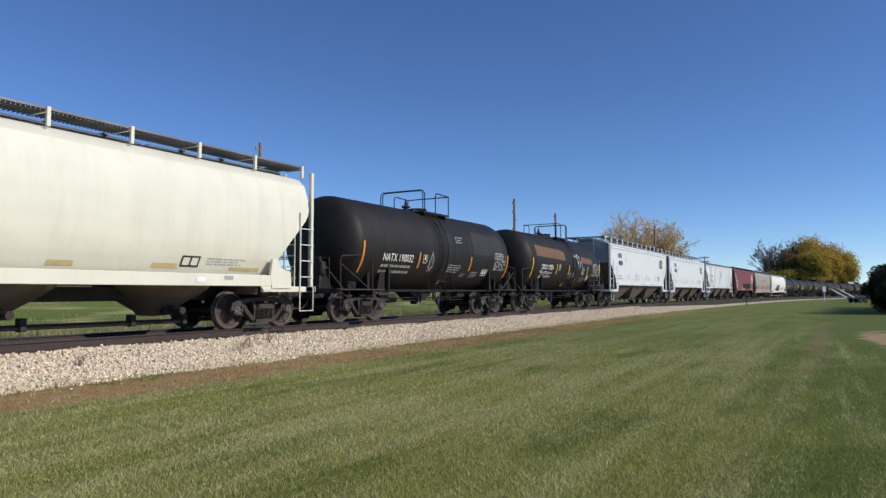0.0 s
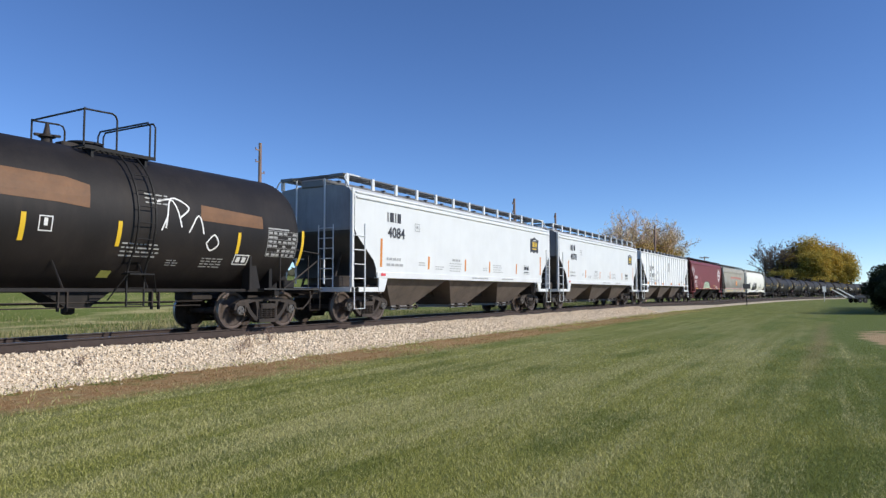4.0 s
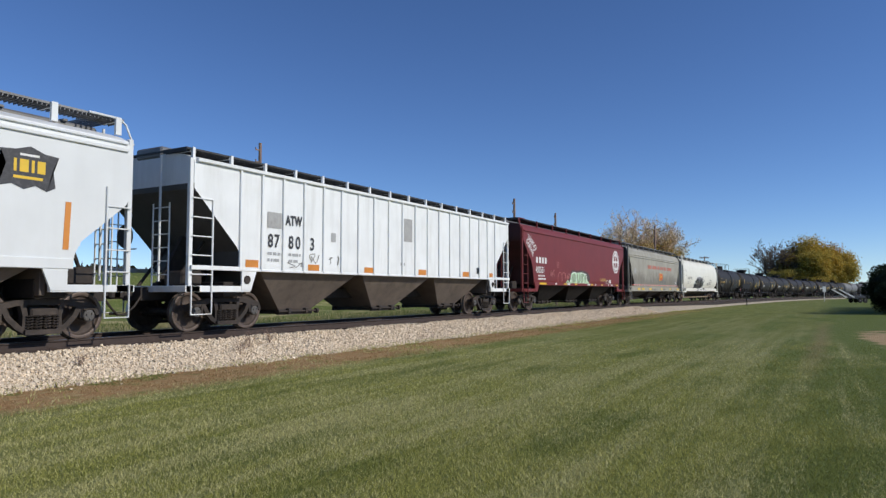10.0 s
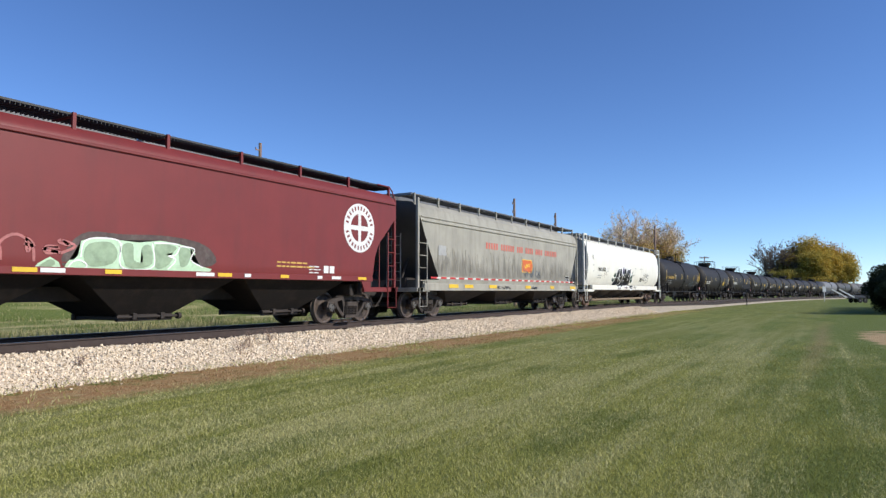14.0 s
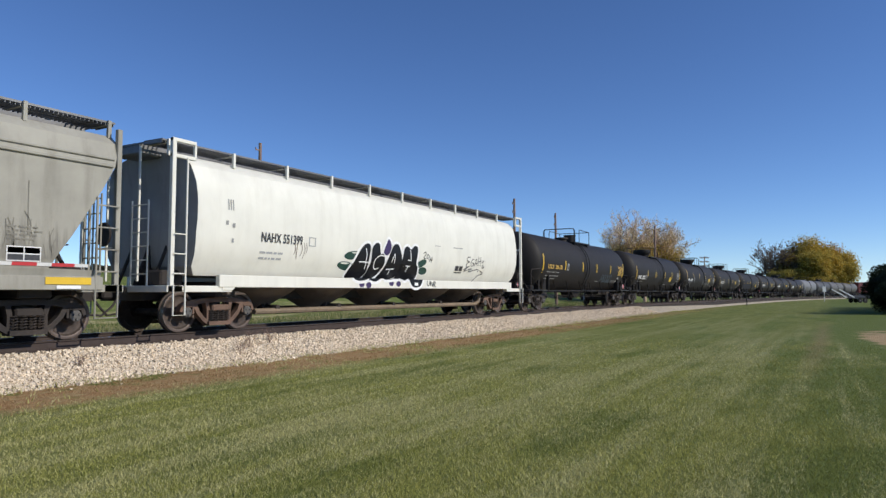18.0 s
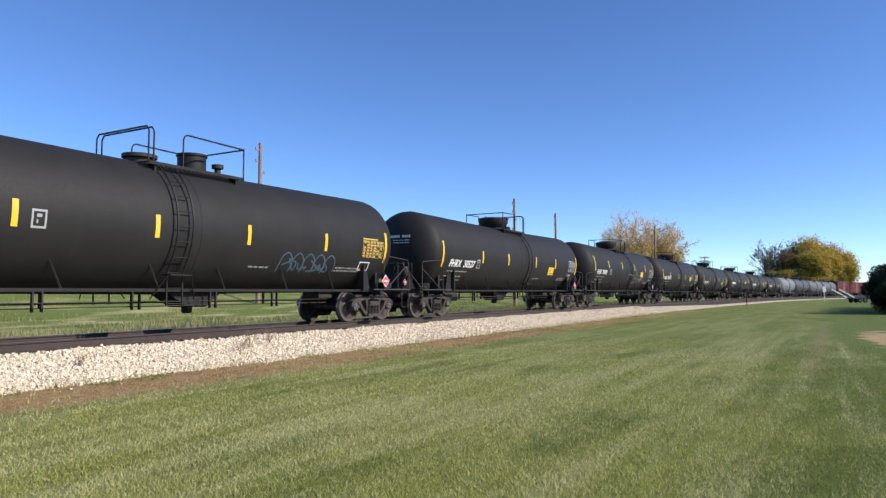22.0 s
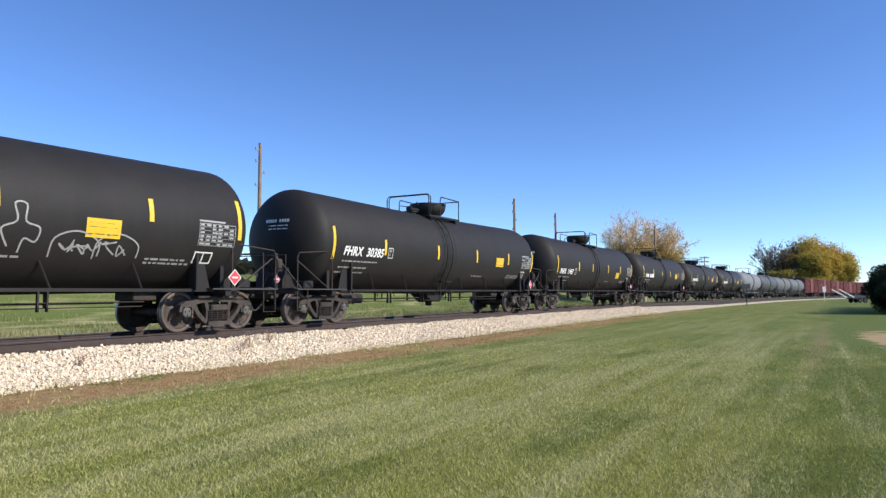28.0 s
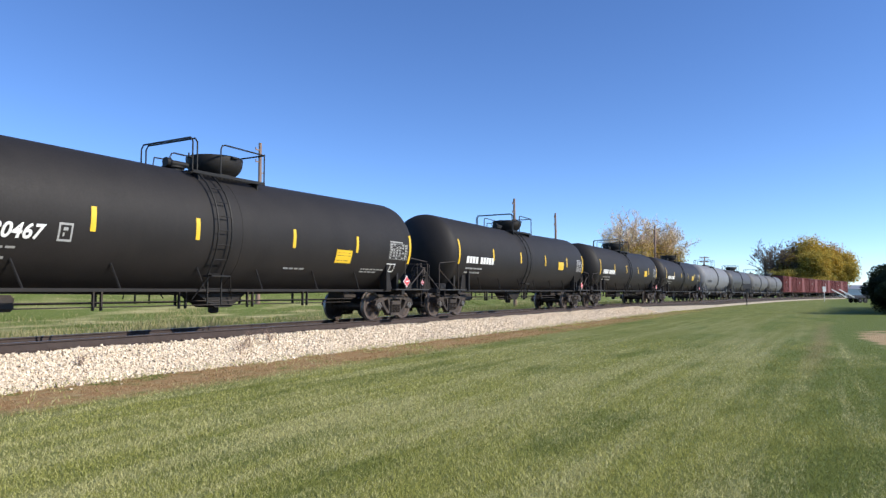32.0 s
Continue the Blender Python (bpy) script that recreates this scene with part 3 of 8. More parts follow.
    faces = np.array([(0, 1, 3, 2), (4, 6, 7, 5), (0, 4, 5, 1), (2, 3, 7, 6), (0, 2, 6, 4), (1, 5, 7, 3)])
    v = cube[None] * rg.uniform(0.45, 1.0, (n, 8, 1)) * rg.uniform(0.65, 1.2, (n, 1, 3))
    q = rg.normal(size=(n, 4))
    q /= np.linalg.norm(q, axis=1)[:, None]
    w, a, b, c = q.T
    R = np.stack([1 - 2 * (b * b + c * c), 2 * (a * b - w * c), 2 * (a * c + w * b), 2 * (a * b + w * c), 1 - 2 * (a * a + c * c), 2 * (b * c - w * a), 2 * (a * c - w * b), 2 * (b * c + w * a), 1 - 2 * (a * a + b * b)], 1).reshape(n, 3, 3)
    v = np.einsum("nij,nkj->nki", R, v) * size[:, None, None]
    bend = 3.13e-4 * np.maximum(0, s - 36) ** 2
    v += np.stack([s, AXIS - bend + side, RAIL + up], 1)[:, None, :]
    me = bpy.data.meshes.new("ballast_stones")
    me.from_pydata(v.reshape(-1, 3).tolist(), [], (faces[None] + 8 * np.arange(n)[:, None, None]).reshape(-1, 4).tolist())
    me.materials.append(STONE)
    tagged(new("ballast_stones", me), "pale cream limestone ballast stones, loose", "ballast", kind="stuff")


build_track()


# ---- running gear ----
WHEEL_R = 0.457
TURNING = {"lead": [], "trail": []}


def gear_meshes():
    w = Geo()
    for sgn in (-1, 1):
        y0 = 0.70 * sgn
        prof = [(y0 - 0.03 * sgn, 0.0), (y0 - 0.03 * sgn, 0.12), (y0 + 0.02 * sgn, 0.14), (y0 + 0.045 * sgn, 0.34), (y0 - 0.02 * sgn, 0.38),
                (y0 - 0.02 * sgn, 0.482), (y0 + 0.008 * sgn, 0.482), (y0 + 0.025 * sgn, WHEEL_R)]
        w.slot = 0
        w.lathe(prof, "y", 36, caps=False)
        w.slot = 1
        w.lathe([(y0 + 0.025 * sgn, WHEEL_R), (y0 + 0.115 * sgn, WHEEL_R - 0.004)], "y", 36, caps=False)
        w.slot = 3
        w.lathe([(y0 + 0.115 * sgn, WHEEL_R - 0.004), (y0 + 0.118 * sgn, WHEEL_R - 0.012), (y0 + 0.116 * sgn, 0.395), (y0 + 0.112 * sgn, 0.385)], "y", 36, caps=False)
        w.slot = 0
        w.lathe([(y0 + 0.112 * sgn, 0.385), (y0 + 0.075 * sgn, 0.355), (y0 + 0.055 * sgn, 0.25), (y0 + 0.1 * sgn, 0.14), (y0 + 0.13 * sgn, 0.12), (y0 + 0.13 * sgn, 0.0)], "y", 36, caps=False)
        w.lathe([(y0 + 0.1 * sgn, 0.085), (y0 + 0.26 * sgn, 0.085)], "y", 20)
        w.slot = 2
        y1 = y0 + 0.26 * sgn
        w.lathe([(y1, 0.115), (y1 + 0.13 * sgn, 0.115), (y1 + 0.145 * sgn, 0.1), (y1 + 0.15 * sgn, 0.06), (y1 + 0.15 * sgn, 0.0)], "y", 24)
        for k in range(3):
            a = 2 * math.pi * k / 3
            x, z = 0.062 * math.cos(a), 0.062 * math.sin(a)
            w.lathe([(y1 + 0.14 * sgn, 0.022), (y1 + 0.175 * sgn, 0.02), (y1 + 0.175 * sgn, 0)], "y", 6, at=(x, 0, z))
    w.slot = 0
    w.lathe([(-0.7, 0.085), (0.7, 0.085)], "y", 16)
    wheelset = w.mesh("wheelset", [M["wheel"], M["tread"], M["cap"], M["rimface"]])
    frames = {}
    for kind, ma in (("cast", M["cast"]), ("rust", M["rustcast"]), ("gear", M["gear"])):
        g = Geo()
        for sgn in (-1, 1):
            a, b = sorted((0.95 * sgn, 1.09 * sgn))
            top = [(-1.07, 0.47), (-1.02, 0.6), (-0.9, 0.655), (-0.72, 0.66), (-0.48, 0.715), (0, 0.735), (0.48, 0.715), (0.72, 0.66), (0.9, 0.655), (1.02, 0.6), (1.07, 0.47)]
            g.strip(top, [0.035, 0.045, 0.05, 0.055, 0.05, 0.055, 0.05, 0.055, 0.05, 0.045, 0.035], a, b)
            for e in (-1, 1):
                g.strip([(e * 0.7, 0.65), (e * 0.6, 0.45), (e * 0.44, 0.29), (e * 0.3, 0.2)], [0.05, 0.05, 0.05, 0.045], a, b)
                g.strip([(e * 0.36, 0.71), (e * 0.31, 0.5), (e * 0.31, 0.22)], [0.05, 0.045, 0.05], a, b)
                g.strip([(e * 0.73, 0.63), (e * 0.735, 0.42)], 0.025, a, b)
                g.box(e * 0.89 - 0.13, e * 0.89 + 0.13, a - 0.01, b + 0.01, 0.56, 0.62, 0.015)
            g.strip([(-0.33, 0.19), (0.33, 0.19)], 0.045, a - 0.06, b + 0.06)
            g.box(-0.25, 0.25, min(0.9 * sgn, 1.16 * sgn), max(0.9 * sgn, 1.16 * sgn), 0.47, 0.62, 0.03)
            g.cut()
        frames[kind] = [q.mesh("side_frame", ma, 25) for q in g.pieces()]
    sp = Geo()
    for sgn in (-1, 1):
        for x in (-0.24, -0.08, 0.08, 0.24):
            for y in (0.97, 1.09):
                pts = [(x + 0.062 * math.cos(k * 0.9), sgn * y + 0.062 * math.sin(k * 0.9), 0.25 + 0.25 * k / 35) for k in range(36)]
                sp.tube(pts, 0.014, 5)
        sp.cut()
    springs = [q.mesh("spring_nest", M["gear"]) for q in sp.pieces()]
    bo = Geo().box(-0.19, 0.19, -0.95, 0.95, 0.46, 0.68, 0.03).lathe([(0.68, 0.2), (0.8, 0.2)], "z", 20)
    bolster = bo.mesh("truck", M["gear"])
    br = Geo()
    for e in (-1, 1):
        br.box(e * 0.42 - 0.06, e * 0.42 + 0.06, -0.85, 0.85, 0.3, 0.38, 0.01)
        for y in (-0.74, 0.74):
            br.strip([(e * 0.425, 0.62), (e * 0.4, 0.45), (e * 0.42, 0.28)], 0.04, y - 0.05, y + 0.05)
        br.cut()
    brakes = [q.mesh("brake_beam", M["gear"]) for q in br.pieces()]
    return wheelset, frames, springs, bolster, brakes


WHEELSET, FRAMES, SPRINGS, BOLSTER, BRAKES = gear_meshes()


def truck(car, x, kind="cast"):
    t = part("truck", BOLSTER, None, car, m=pose(x, 0, 0))
    for name, mesh_list in (("side_frame", FRAMES[kind]), ("spring_nest", SPRINGS), ("brake_beam", BRAKES)):
        for me in mesh_list:
            part(name, me, None, t)
    for name, dx in (("lead", -0.889), ("trail", 0.889)):
        TURNING[name].append(part("wheelset", WHEELSET, None, t, m=pose(dx, 0, WHEEL_R)))
    return t


def coupler(car, x, e):
    g = Geo()
    x0, x1 = x - e * 0.5, x + e * 0.42
    g.box(min(x0, x1), max(x0, x1), -0.09, 0.09, 0.82, 0.98, 0.02)
    g.box(x1 - 0.14, x1 + 0.14, -0.15, 0.15, 0.76, 1.02, 0.04)
    g.tube([(x - e * 0.1, -0.3, 0.86), (x + e * 0.1, -0.32, 0.6), (x + e * 0.3, -0.28, 0.42), (x + e * 0.62, -0.22, 0.45)], 0.025, 6)
    part("coupler", g, M["gear"], car, "dark cast coupler with air hose")


# ---- lettering and painted marks ----
def glyphs(body, size, bold=0.018, lean=0.0):
    """Outline mesh of a word in the built-in font: points (u, v) and faces.
    The fill can fail on a thickened letter, so the fullest of some weights is taken."""
    best = (0.0, [], [])
    for weight in (1.0, 1.06, 0.94, 1.12, 0.88, 0.8):
        cu = bpy.data.curves.new("lettering", "FONT")
        cu.body, cu.size, cu.offset, cu.shear, cu.space_character = body, size, bold * size * weight, lean, 1.06
        ob = bpy.data.objects.new("lettering", cu)
        scene.collection.objects.link(ob)
        me = bpy.data.meshes.new_from_object(ob.evaluated_get(bpy.context.evaluated_depsgraph_get()))
        area = sum(p.area for p in me.polygons)
        if area > best[0]:
            best = (area, [(v.co.x, v.co.y) for v in me.vertices], [tuple(p.vertices) for p in me.polygons])
        bpy.data.objects.remove(ob)
        bpy.data.curves.remove(cu)
        bpy.data.meshes.remove(me)
    return best[1], best[2]


def word(car, body, x, z, size, surf, ma, wide=1.0, name="lettering", bold=0.018, lean=0.0):
    vs, fs = glyphs(body, size, bold, lean)
    g = Geo().add([(x + u * wide, surf(z + v, x + u * wide) - 0.016, z + v) for u, v in vs], fs)
    return part(name, g, ma, car, "", 0)


def marks(car, rects, surf, ma, name="marking", label="", proud=0.01):
    """Painted rectangles (x0, x1, z0, z1) that lie on the side."""
    g = Geo()
    for x0, x1, z0, z1 in rects:
        n = max(1, int(abs(z1 - z0) / 0.12))
        vs = []
        for i in range(n + 1):
            z = z0 + (z1 - z0) * i / n
            vs += [(x0, surf(z, x0) - proud, z), (x1, surf(z, x1) - proud, z)]
        g.add(vs, [(2 * i, 2 * i + 1, 2 * i + 3, 2 * i + 2) for i in range(n)])
        if name == "reflector":
            g.cut()
    return part(name, g, ma, car, label, 60)


def lines_of_print(rng, x0, x1, z1, rows, h, gap):
    """Unreadable small print as short bars."""
    out = []
    for r in range(rows):
        z = z1 - r * gap
        x = x0
        end = x1 - rng.random() * 0.3 * (x1 - x0)
        while x < end:
            w = rng.uniform(0.06, 0.22)
            out.append((x, min(x + w, x1), z - h, z))
            x += w + 0.04
    return out


def blocks(x, z, h, widths, gap=0.04):
    """A row of letter-sized bars."""
    out = []
    for w in widths:
        if w > 0:
            out.append((x, x + w, z, z + h))
        x += abs(w) + gap
    return out


def spray(car, strokes, surf, ma, r=0.02, name="spray_paint", label="", proud=0.009):
    """Hand-drawn strokes: each a list of (x, z), laid flat on the side."""
    g = Geo()
    for pts in strokes:
        sm = []
        for i in range(len(pts) - 1):
            for k in range(4):
                f = k / 4
                a, b = Vector(pts[max(i - 1, 0)]), Vector(pts[i])
                c, d = Vector(pts[i + 1]), Vector(pts[min(i + 2, len(pts) - 1)])
                sm.append(0.5 * ((2 * b) + (c - a) * f + (2 * a - 5 * b + 4 * c - d) * f * f + (3 * b - a - 3 * c + d) * f ** 3))
        sm.append(Vector(pts[-1]))
        vs = []
        for i, p in enumerate(sm):
            d = (sm[min(i + 1, len(sm) - 1)] - sm[max(i - 1, 0)])
            d = d.normalized() if d.length > 1e-6 else Vector((1, 0))
            for e in (-1, 1):
                x, z = p.x - d.y * r * e, p.y + d.x * r * e
                vs.append((x, surf(z, x) - proud, z))
        g.add(vs, [(2 * i, 2 * i + 1, 2 * i + 3, 2 * i + 2) for i in range(len(sm) - 1)])
        if len(strokes) < 9:
            g.cut()
    ob = part(name, g, ma, car, label, 0)
    if len(strokes) >= 9:
        ob["kind"] = "stuff"
    return ob


def blob(car, poly, surf, ma, name="spray_fill", label="", proud=0.007):
    """A filled outline of (x, z) on the side, cut into bands so that it follows the curve."""
    bm = bmesh.new()
    fa = bm.faces.new([bm.verts.new((x, 0, z)) for x, z in poly])
    bmesh.ops.triangulate(bm, faces=[fa])
    zs = [z for _, z in poly]
    z = math.floor(min(zs) / 0.15) * 0.15 + 0.15
    while z < max(zs):
        bmesh.ops.bisect_plane(bm, geom=bm.verts[:] + bm.edges[:] + bm.faces[:], plane_co=(0, 0, z), plane_no=(0, 0, 1))
        z += 0.15
    for z in (1.317, 1.323):
        bmesh.ops.bisect_plane(bm, geom=bm.verts[:] + bm.edges[:] + bm.faces[:], plane_co=(0, 0, z), plane_no=(0, 0, 1))
    for v in bm.verts:
        v.co.y = surf(v.co.z, v.co.x) - proud
    me = bpy.data.meshes.new(name)
    bm.to_mesh(me)
    bm.free()
    me.materials.append(ma)
    return part(name, me, None, car, label)


def rounded(poly):
    """A closed outline, smoothed."""
    out, n = [], len(poly)
    for i in range(n):
        a, b, c, d = (Vector(poly[(i + k) % n]) for k in (-1, 0, 1, 2))
        for f in (0.0, 0.33, 0.67):
            p = 0.5 * ((2 * b) + (c - a) * f + (2 * a - 5 * b + 4 * c - d) * f * f + (3 * b - a - 3 * c + d) * f ** 3)
            out.append((p.x, p.y))
    return out


def grown(poly, d):
    """The outline moved outwards by d."""
    n, out = len(poly), []
    turn = 1 if sum(poly[i][0] * poly[(i + 1) % n][1] - poly[(i + 1) % n][0] * poly[i][1] for i in range(n)) > 0 else -1
    for i in range(n):
        t = Vector(poly[(i + 1) % n]) - Vector(poly[i - 1])
        t = t.normalized() if t.length > 1e-6 else Vector((1, 0))
        out.append((poly[i][0] + turn * t.y * d, poly[i][1] - turn * t.x * d))
    return out


CARS = []


def station(car, centre):
    CARS.append((car, centre))
    return car


# ---- tank cars ----
def tank_car(label, centre, ma="black", half=8.05, tc=7.05, end=8.62, r=1.51, zc=2.44, kind="cast", plat=(-1.05, 1.05), dome=0.35, ladder=-0.66, belts=(), fittings="dome", sag=0.0):
    """sag: how far the two halves of the shell slope down to the outlet in the middle."""
    car = station(thing("tank_car", label, "tank car", "cars of the train"), centre)
    P = M[ma]
    hd = 0.75
    prof = [(-half + hd - hd * math.cos(a), max(0.02, r * math.sin(a))) for a in [math.pi / 2 * k / 10 for k in range(11)]]
    prof += [(0.0, r)] + [(-x, q) for x, q in prof[::-1]]

    def dip(x):
        return sag * max(0.0, 1 - abs(x) / half)

    g = Geo().lathe(prof, "x", 72, at=(0, 0, zc))
    g.v = [(x, y, z - dip(x)) for x, y, z in g.v]
    part("tank_shell", g, P, car, "", 40)
    for x in belts + ((0.0,) if sag else ()):
        g = Geo().lathe([(x - 0.025, r - 0.01), (x - 0.015, r + 0.006), (x + 0.015, r + 0.006), (x + 0.025, r - 0.01)], "x", 72, at=(0, 0, zc - dip(x)), caps=False)
        part("shell_band", g, P, car)

    def surf(z, x=0.0):
        return -math.sqrt(max(0.0, r * r - (z - zc + dip(x)) ** 2))

    car_surf[car.name] = surf
    bot = zc - r - sag
    for e in (-1, 1):
        truck(car, e * tc, kind)
        coupler(car, e * end, e)
        # stub sill, end platform and saddle
        g = Geo().box(min(e * (tc - 1.7), e * end), max(e * (tc - 1.7), e * end), -0.33, 0.33, 0.72, 1.04, 0.02)
        g.box(min(e * (end - 0.25), e * end), max(e * (end - 0.25), e * end), -1.35, 1.35, 0.86, 1.02, 0.02)
        part("stub_sill", g, M["gear"], car)
        g = Geo()
        for y in (-1.0, 1.0):
            g.plate([(e * (tc - 0.4), 0.98), (e * (tc - 0.88), 0.98), (e * (tc - 0.88), 1.78), (e * (tc - 0.62), 1.78)], y * 1.22 - 0.02, y * 1.22 + 0.02)
            g.box(min(e * (tc - 0.9), e * (tc - 0.83)), max(e * (tc - 0.9), e * (tc - 0.83)), min(y * 1.12, y * 1.38), max(y * 1.12, y * 1.38), 0.95, 1.78, 0.01)
            g.box(e * tc - 0.09, e * tc + 0.09, min(y * 0.4, y * 1.42), max(y * 0.4, y * 1.42), 0.82, 1.0, 0.01)
            g.box(e * (tc + 0.75) - 0.2, e * (tc + 0.75) + 0.2, min(y * 0.85, y * 1.15), max(y * 0.85, y * 1.15), 1.0, 1.22, 0.03)
            g.cut()
        part("saddle", g, P, car)
        part("bolster_web", Geo().box(e * tc - 0.06, e * tc + 0.06, -1.2, 1.2, 0.97, zc - math.sqrt(r * r - 1.44) + 0.03, 0.01).cut().plate([(e * tc, 0.99), (e * (half + 0.1), 0.99), (e * (half + 0.1), 1.25), (e * (half - 0.1), 1.6), (e * tc, 1.5)], -0.5, 0.5), P, car)
        g = Geo()
        for y in (-1.33, 1.33):
            g.box(min(e * (tc - 0.5), e * end), max(e * (tc - 0.5), e * end), y - 0.14, y + 0.14, 0.965, 1.0)
            g.cut()
        part("end_walkway", g, M["darkgrate"], car)
        # grab rails and braces
        g = Geo()
        for y in (-1.42, 1.42):
            xo, xi = e * (end - 0.05), e * (tc + 0.1)
            g.tube([(xo, y, 0.98), (xo, y, 1.85), (xo - e * 0.06, y, 1.95), (xi + e * 0.06, y, 2.05), (xi, y, 1.98), (xi, y, 0.98)], 0.018, 6)
            g.tube([(xo - e * 0.05, y * 0.95, 1.75), (e * (tc + 0.25), y, 1.0)], 0.02, 6)
            g.tube([(xo, y, 0.95), (xo, y, 0.42), (xo - e * 0.4, y, 0.42), (xo - e * 0.4, y, 0.95)], 0.016, 6)
            g.cut()
        for y in (-0.5, 0.5):
            g.tube([(e * (end - 0.05), y * 2, 1.0), (e * (end - 0.05), y * 2, 1.9), (e * (end - 0.05), -y * 2, 1.9), (e * (end - 0.05), -y * 2, 1.0)], 0.016, 6)
        part("grab_rail", g, M["gear"], car)
    # hand brake on the end platform
    xb = -end + 0.12
    g = Geo().box(xb - 0.05, xb + 0.05, -0.62, -0.5, 0.98, 1.95, 0.01).box(xb - 0.12, xb + 0.1, -0.75, -0.38, 1.45, 1.8, 0.03)
    g.tube([(xb, -0.56, 1.9), (xb + 0.45, -1.1, 1.0)], 0.025, 6).tube([(xb, -0.5, 1.9), (xb + 0.4, 0.3, 1.0)], 0.025, 6)
    part("hand_brake", g, M["gear"], car)
    g = Geo().tube([(xb - 0.16, -0.56 + 0.27 * math.cos(a), 1.62 + 0.27 * math.sin(a)) for a in [2 * math.pi * k / 20 for k in range(21)]], 0.018, 6)
    for a in (0.3, 2.4, 4.5):
        g.tube([(xb - 0.15, -0.56, 1.62), (xb - 0.16, -0.56 + 0.27 * math.cos(a), 1.62 + 0.27 * math.sin(a))], 0.014, 5)
    part("hand_brake_wheel", g, M["gear"], car)
    g = Geo()
    for y in (-1.22, 1.22):
        g.box(-tc + 0.3, tc - 0.3, y - 0.05, y + 0.05, 0.92, 0.985)
        g.cut()
    part("side_sill", g, P, car)
    # slanted brackets from sill to shell
    g = Geo()
    for y in (-1, 1):
        for x in (-4.9, -3.0, -0.9, 0.9, 3.0, 4.9):
            if abs(x) < tc - 1.6:
                g.tube([(x, y * 1.24, 0.95), (x - 0.22, y * 1.2, 1.5)], 0.022, 5)
                g.cut()
    part("bracket", g, P, car)
    # brake rods and paired hangers below
    g = Geo()
    for y, z in ((-0.55, 0.7), (-0.5, 0.6), (0.5, 0.66)):
        g.tube([(-tc + 1.6, y, z), (tc - 1.6, y, z)], 0.013, 5)
    x = -tc + 1.9
    while x < tc - 1.8:
        for q in (-0.09, 0.09):
            g.box(x + q - 0.017, x + q + 0.017, -0.58, -0.52, 0.53, 0.95)
        g.box(x + 0.62, x + 0.65, 0.45, 0.52, 0.58, 0.95)
        x += 2.1
    part("brake_rigging", g, M["gear"], car)
    g = Geo().box(-tc + 1.3, -tc + 2.3, -0.75, -0.25, 0.55, 0.86, 0.06)
    g.lathe([(-tc + 1.0, 0.05), (-tc + 1.0, 0.17), (-tc + 1.5, 0.17), (-tc + 1.5, 0.05)], "x", 16, at=(0, -0.75, 0.72))
    part("brake_cylinder", g, M["gear"], car)
    # outlet valve with its skid
    g = Geo().plate([(dome - 0.9, bot + 0.12), (dome + 0.9, bot + 0.12), (dome + 0.3, bot - 0.3), (dome - 0.2, bot - 0.3)], -0.35, 0.35)
    g.lathe([(bot - 0.45, 0.08), (bot - 0.42, 0.13), (bot - 0.3, 0.13)], "z", 14, at=(dome + 0.05, 0, 0))
    part("bottom_outlet", g, P, car)
    # top platform
    top = zc + r - sag
    zl = zc - sag * 0.92
    g = Geo()
    for y in (-1, 1):
        a, b = sorted((y * 0.42, y * 0.94))
        for k in range(5):
            q = a + (b - a) * k / 4
            g.box(plat[0], plat[1], q - 0.012, q + 0.012, top - 0.12, top - 0.08)
        n = int((plat[1] - plat[0]) / 0.12)
        for k in range(n + 1):
            x = plat[0] + (plat[1] - plat[0]) * k / n
            g.box(x - 0.008, x + 0.008, a, b, top - 0.115, top - 0.085)
        g.box(plat[0], plat[1], y * 0.94 - 0.015, y * 0.94 + 0.015, top - 0.15, top - 0.08)
        for x in (plat[0] + 0.2, plat[1] - 0.2):
            g.box(x - 0.03, x + 0.03, min(y * 0.5, y * 0.9), max(y * 0.5, y * 0.9), top - 0.34, top - 0.11)
        g.cut()
    part("platform", g, M["rails"], car)
    # handrails: a low rail along each side, a double arch over the ladder, a single one at the other end
    g = Geo()
    flip = ladder > 0.5 * (plat[0] + plat[1])
    hi = top + 0.66
    for y in (-0.92, 0.92):
        x0, x1 = (plat[0], ladder - 0.26) if flip else (ladder + 0.44, plat[1])
        bend, post = (x1, x0) if flip else (x0, x1)
        e = 1 if post > bend else -1
        g.tube([(bend, y, top - 0.1), (bend, y, hi - 0.12), (bend + e * 0.04, y, hi - 0.03), (bend + e * 0.12, y, hi), (post, y, hi - 0.03)], 0.02, 6)
        g.tube([(post, y, top - 0.1), (post, y, hi)], 0.02, 6)
        g.cut()
    x = plat[0] if flip else plat[1]
    g.tube([(x, -0.92, hi - 0.03), (x, 0.92, hi - 0.03)], 0.02, 6).cut()
    e, x = (-1, plat[1]) if flip else (1, plat[0])
    for q in (0.0, e * 0.13):
        g.tube([(x + q, -0.92, top - 0.12), (x + q, -0.92, hi - 0.08), (x + q, -0.84, hi + 0.02), (x + q, 0.84, hi + 0.02), (x + q, 0.92, hi - 0.08), (x + q, 0.92, top - 0.12)], 0.02, 6)
    g.cut()
    part("handrail", g, M["rails"], car)
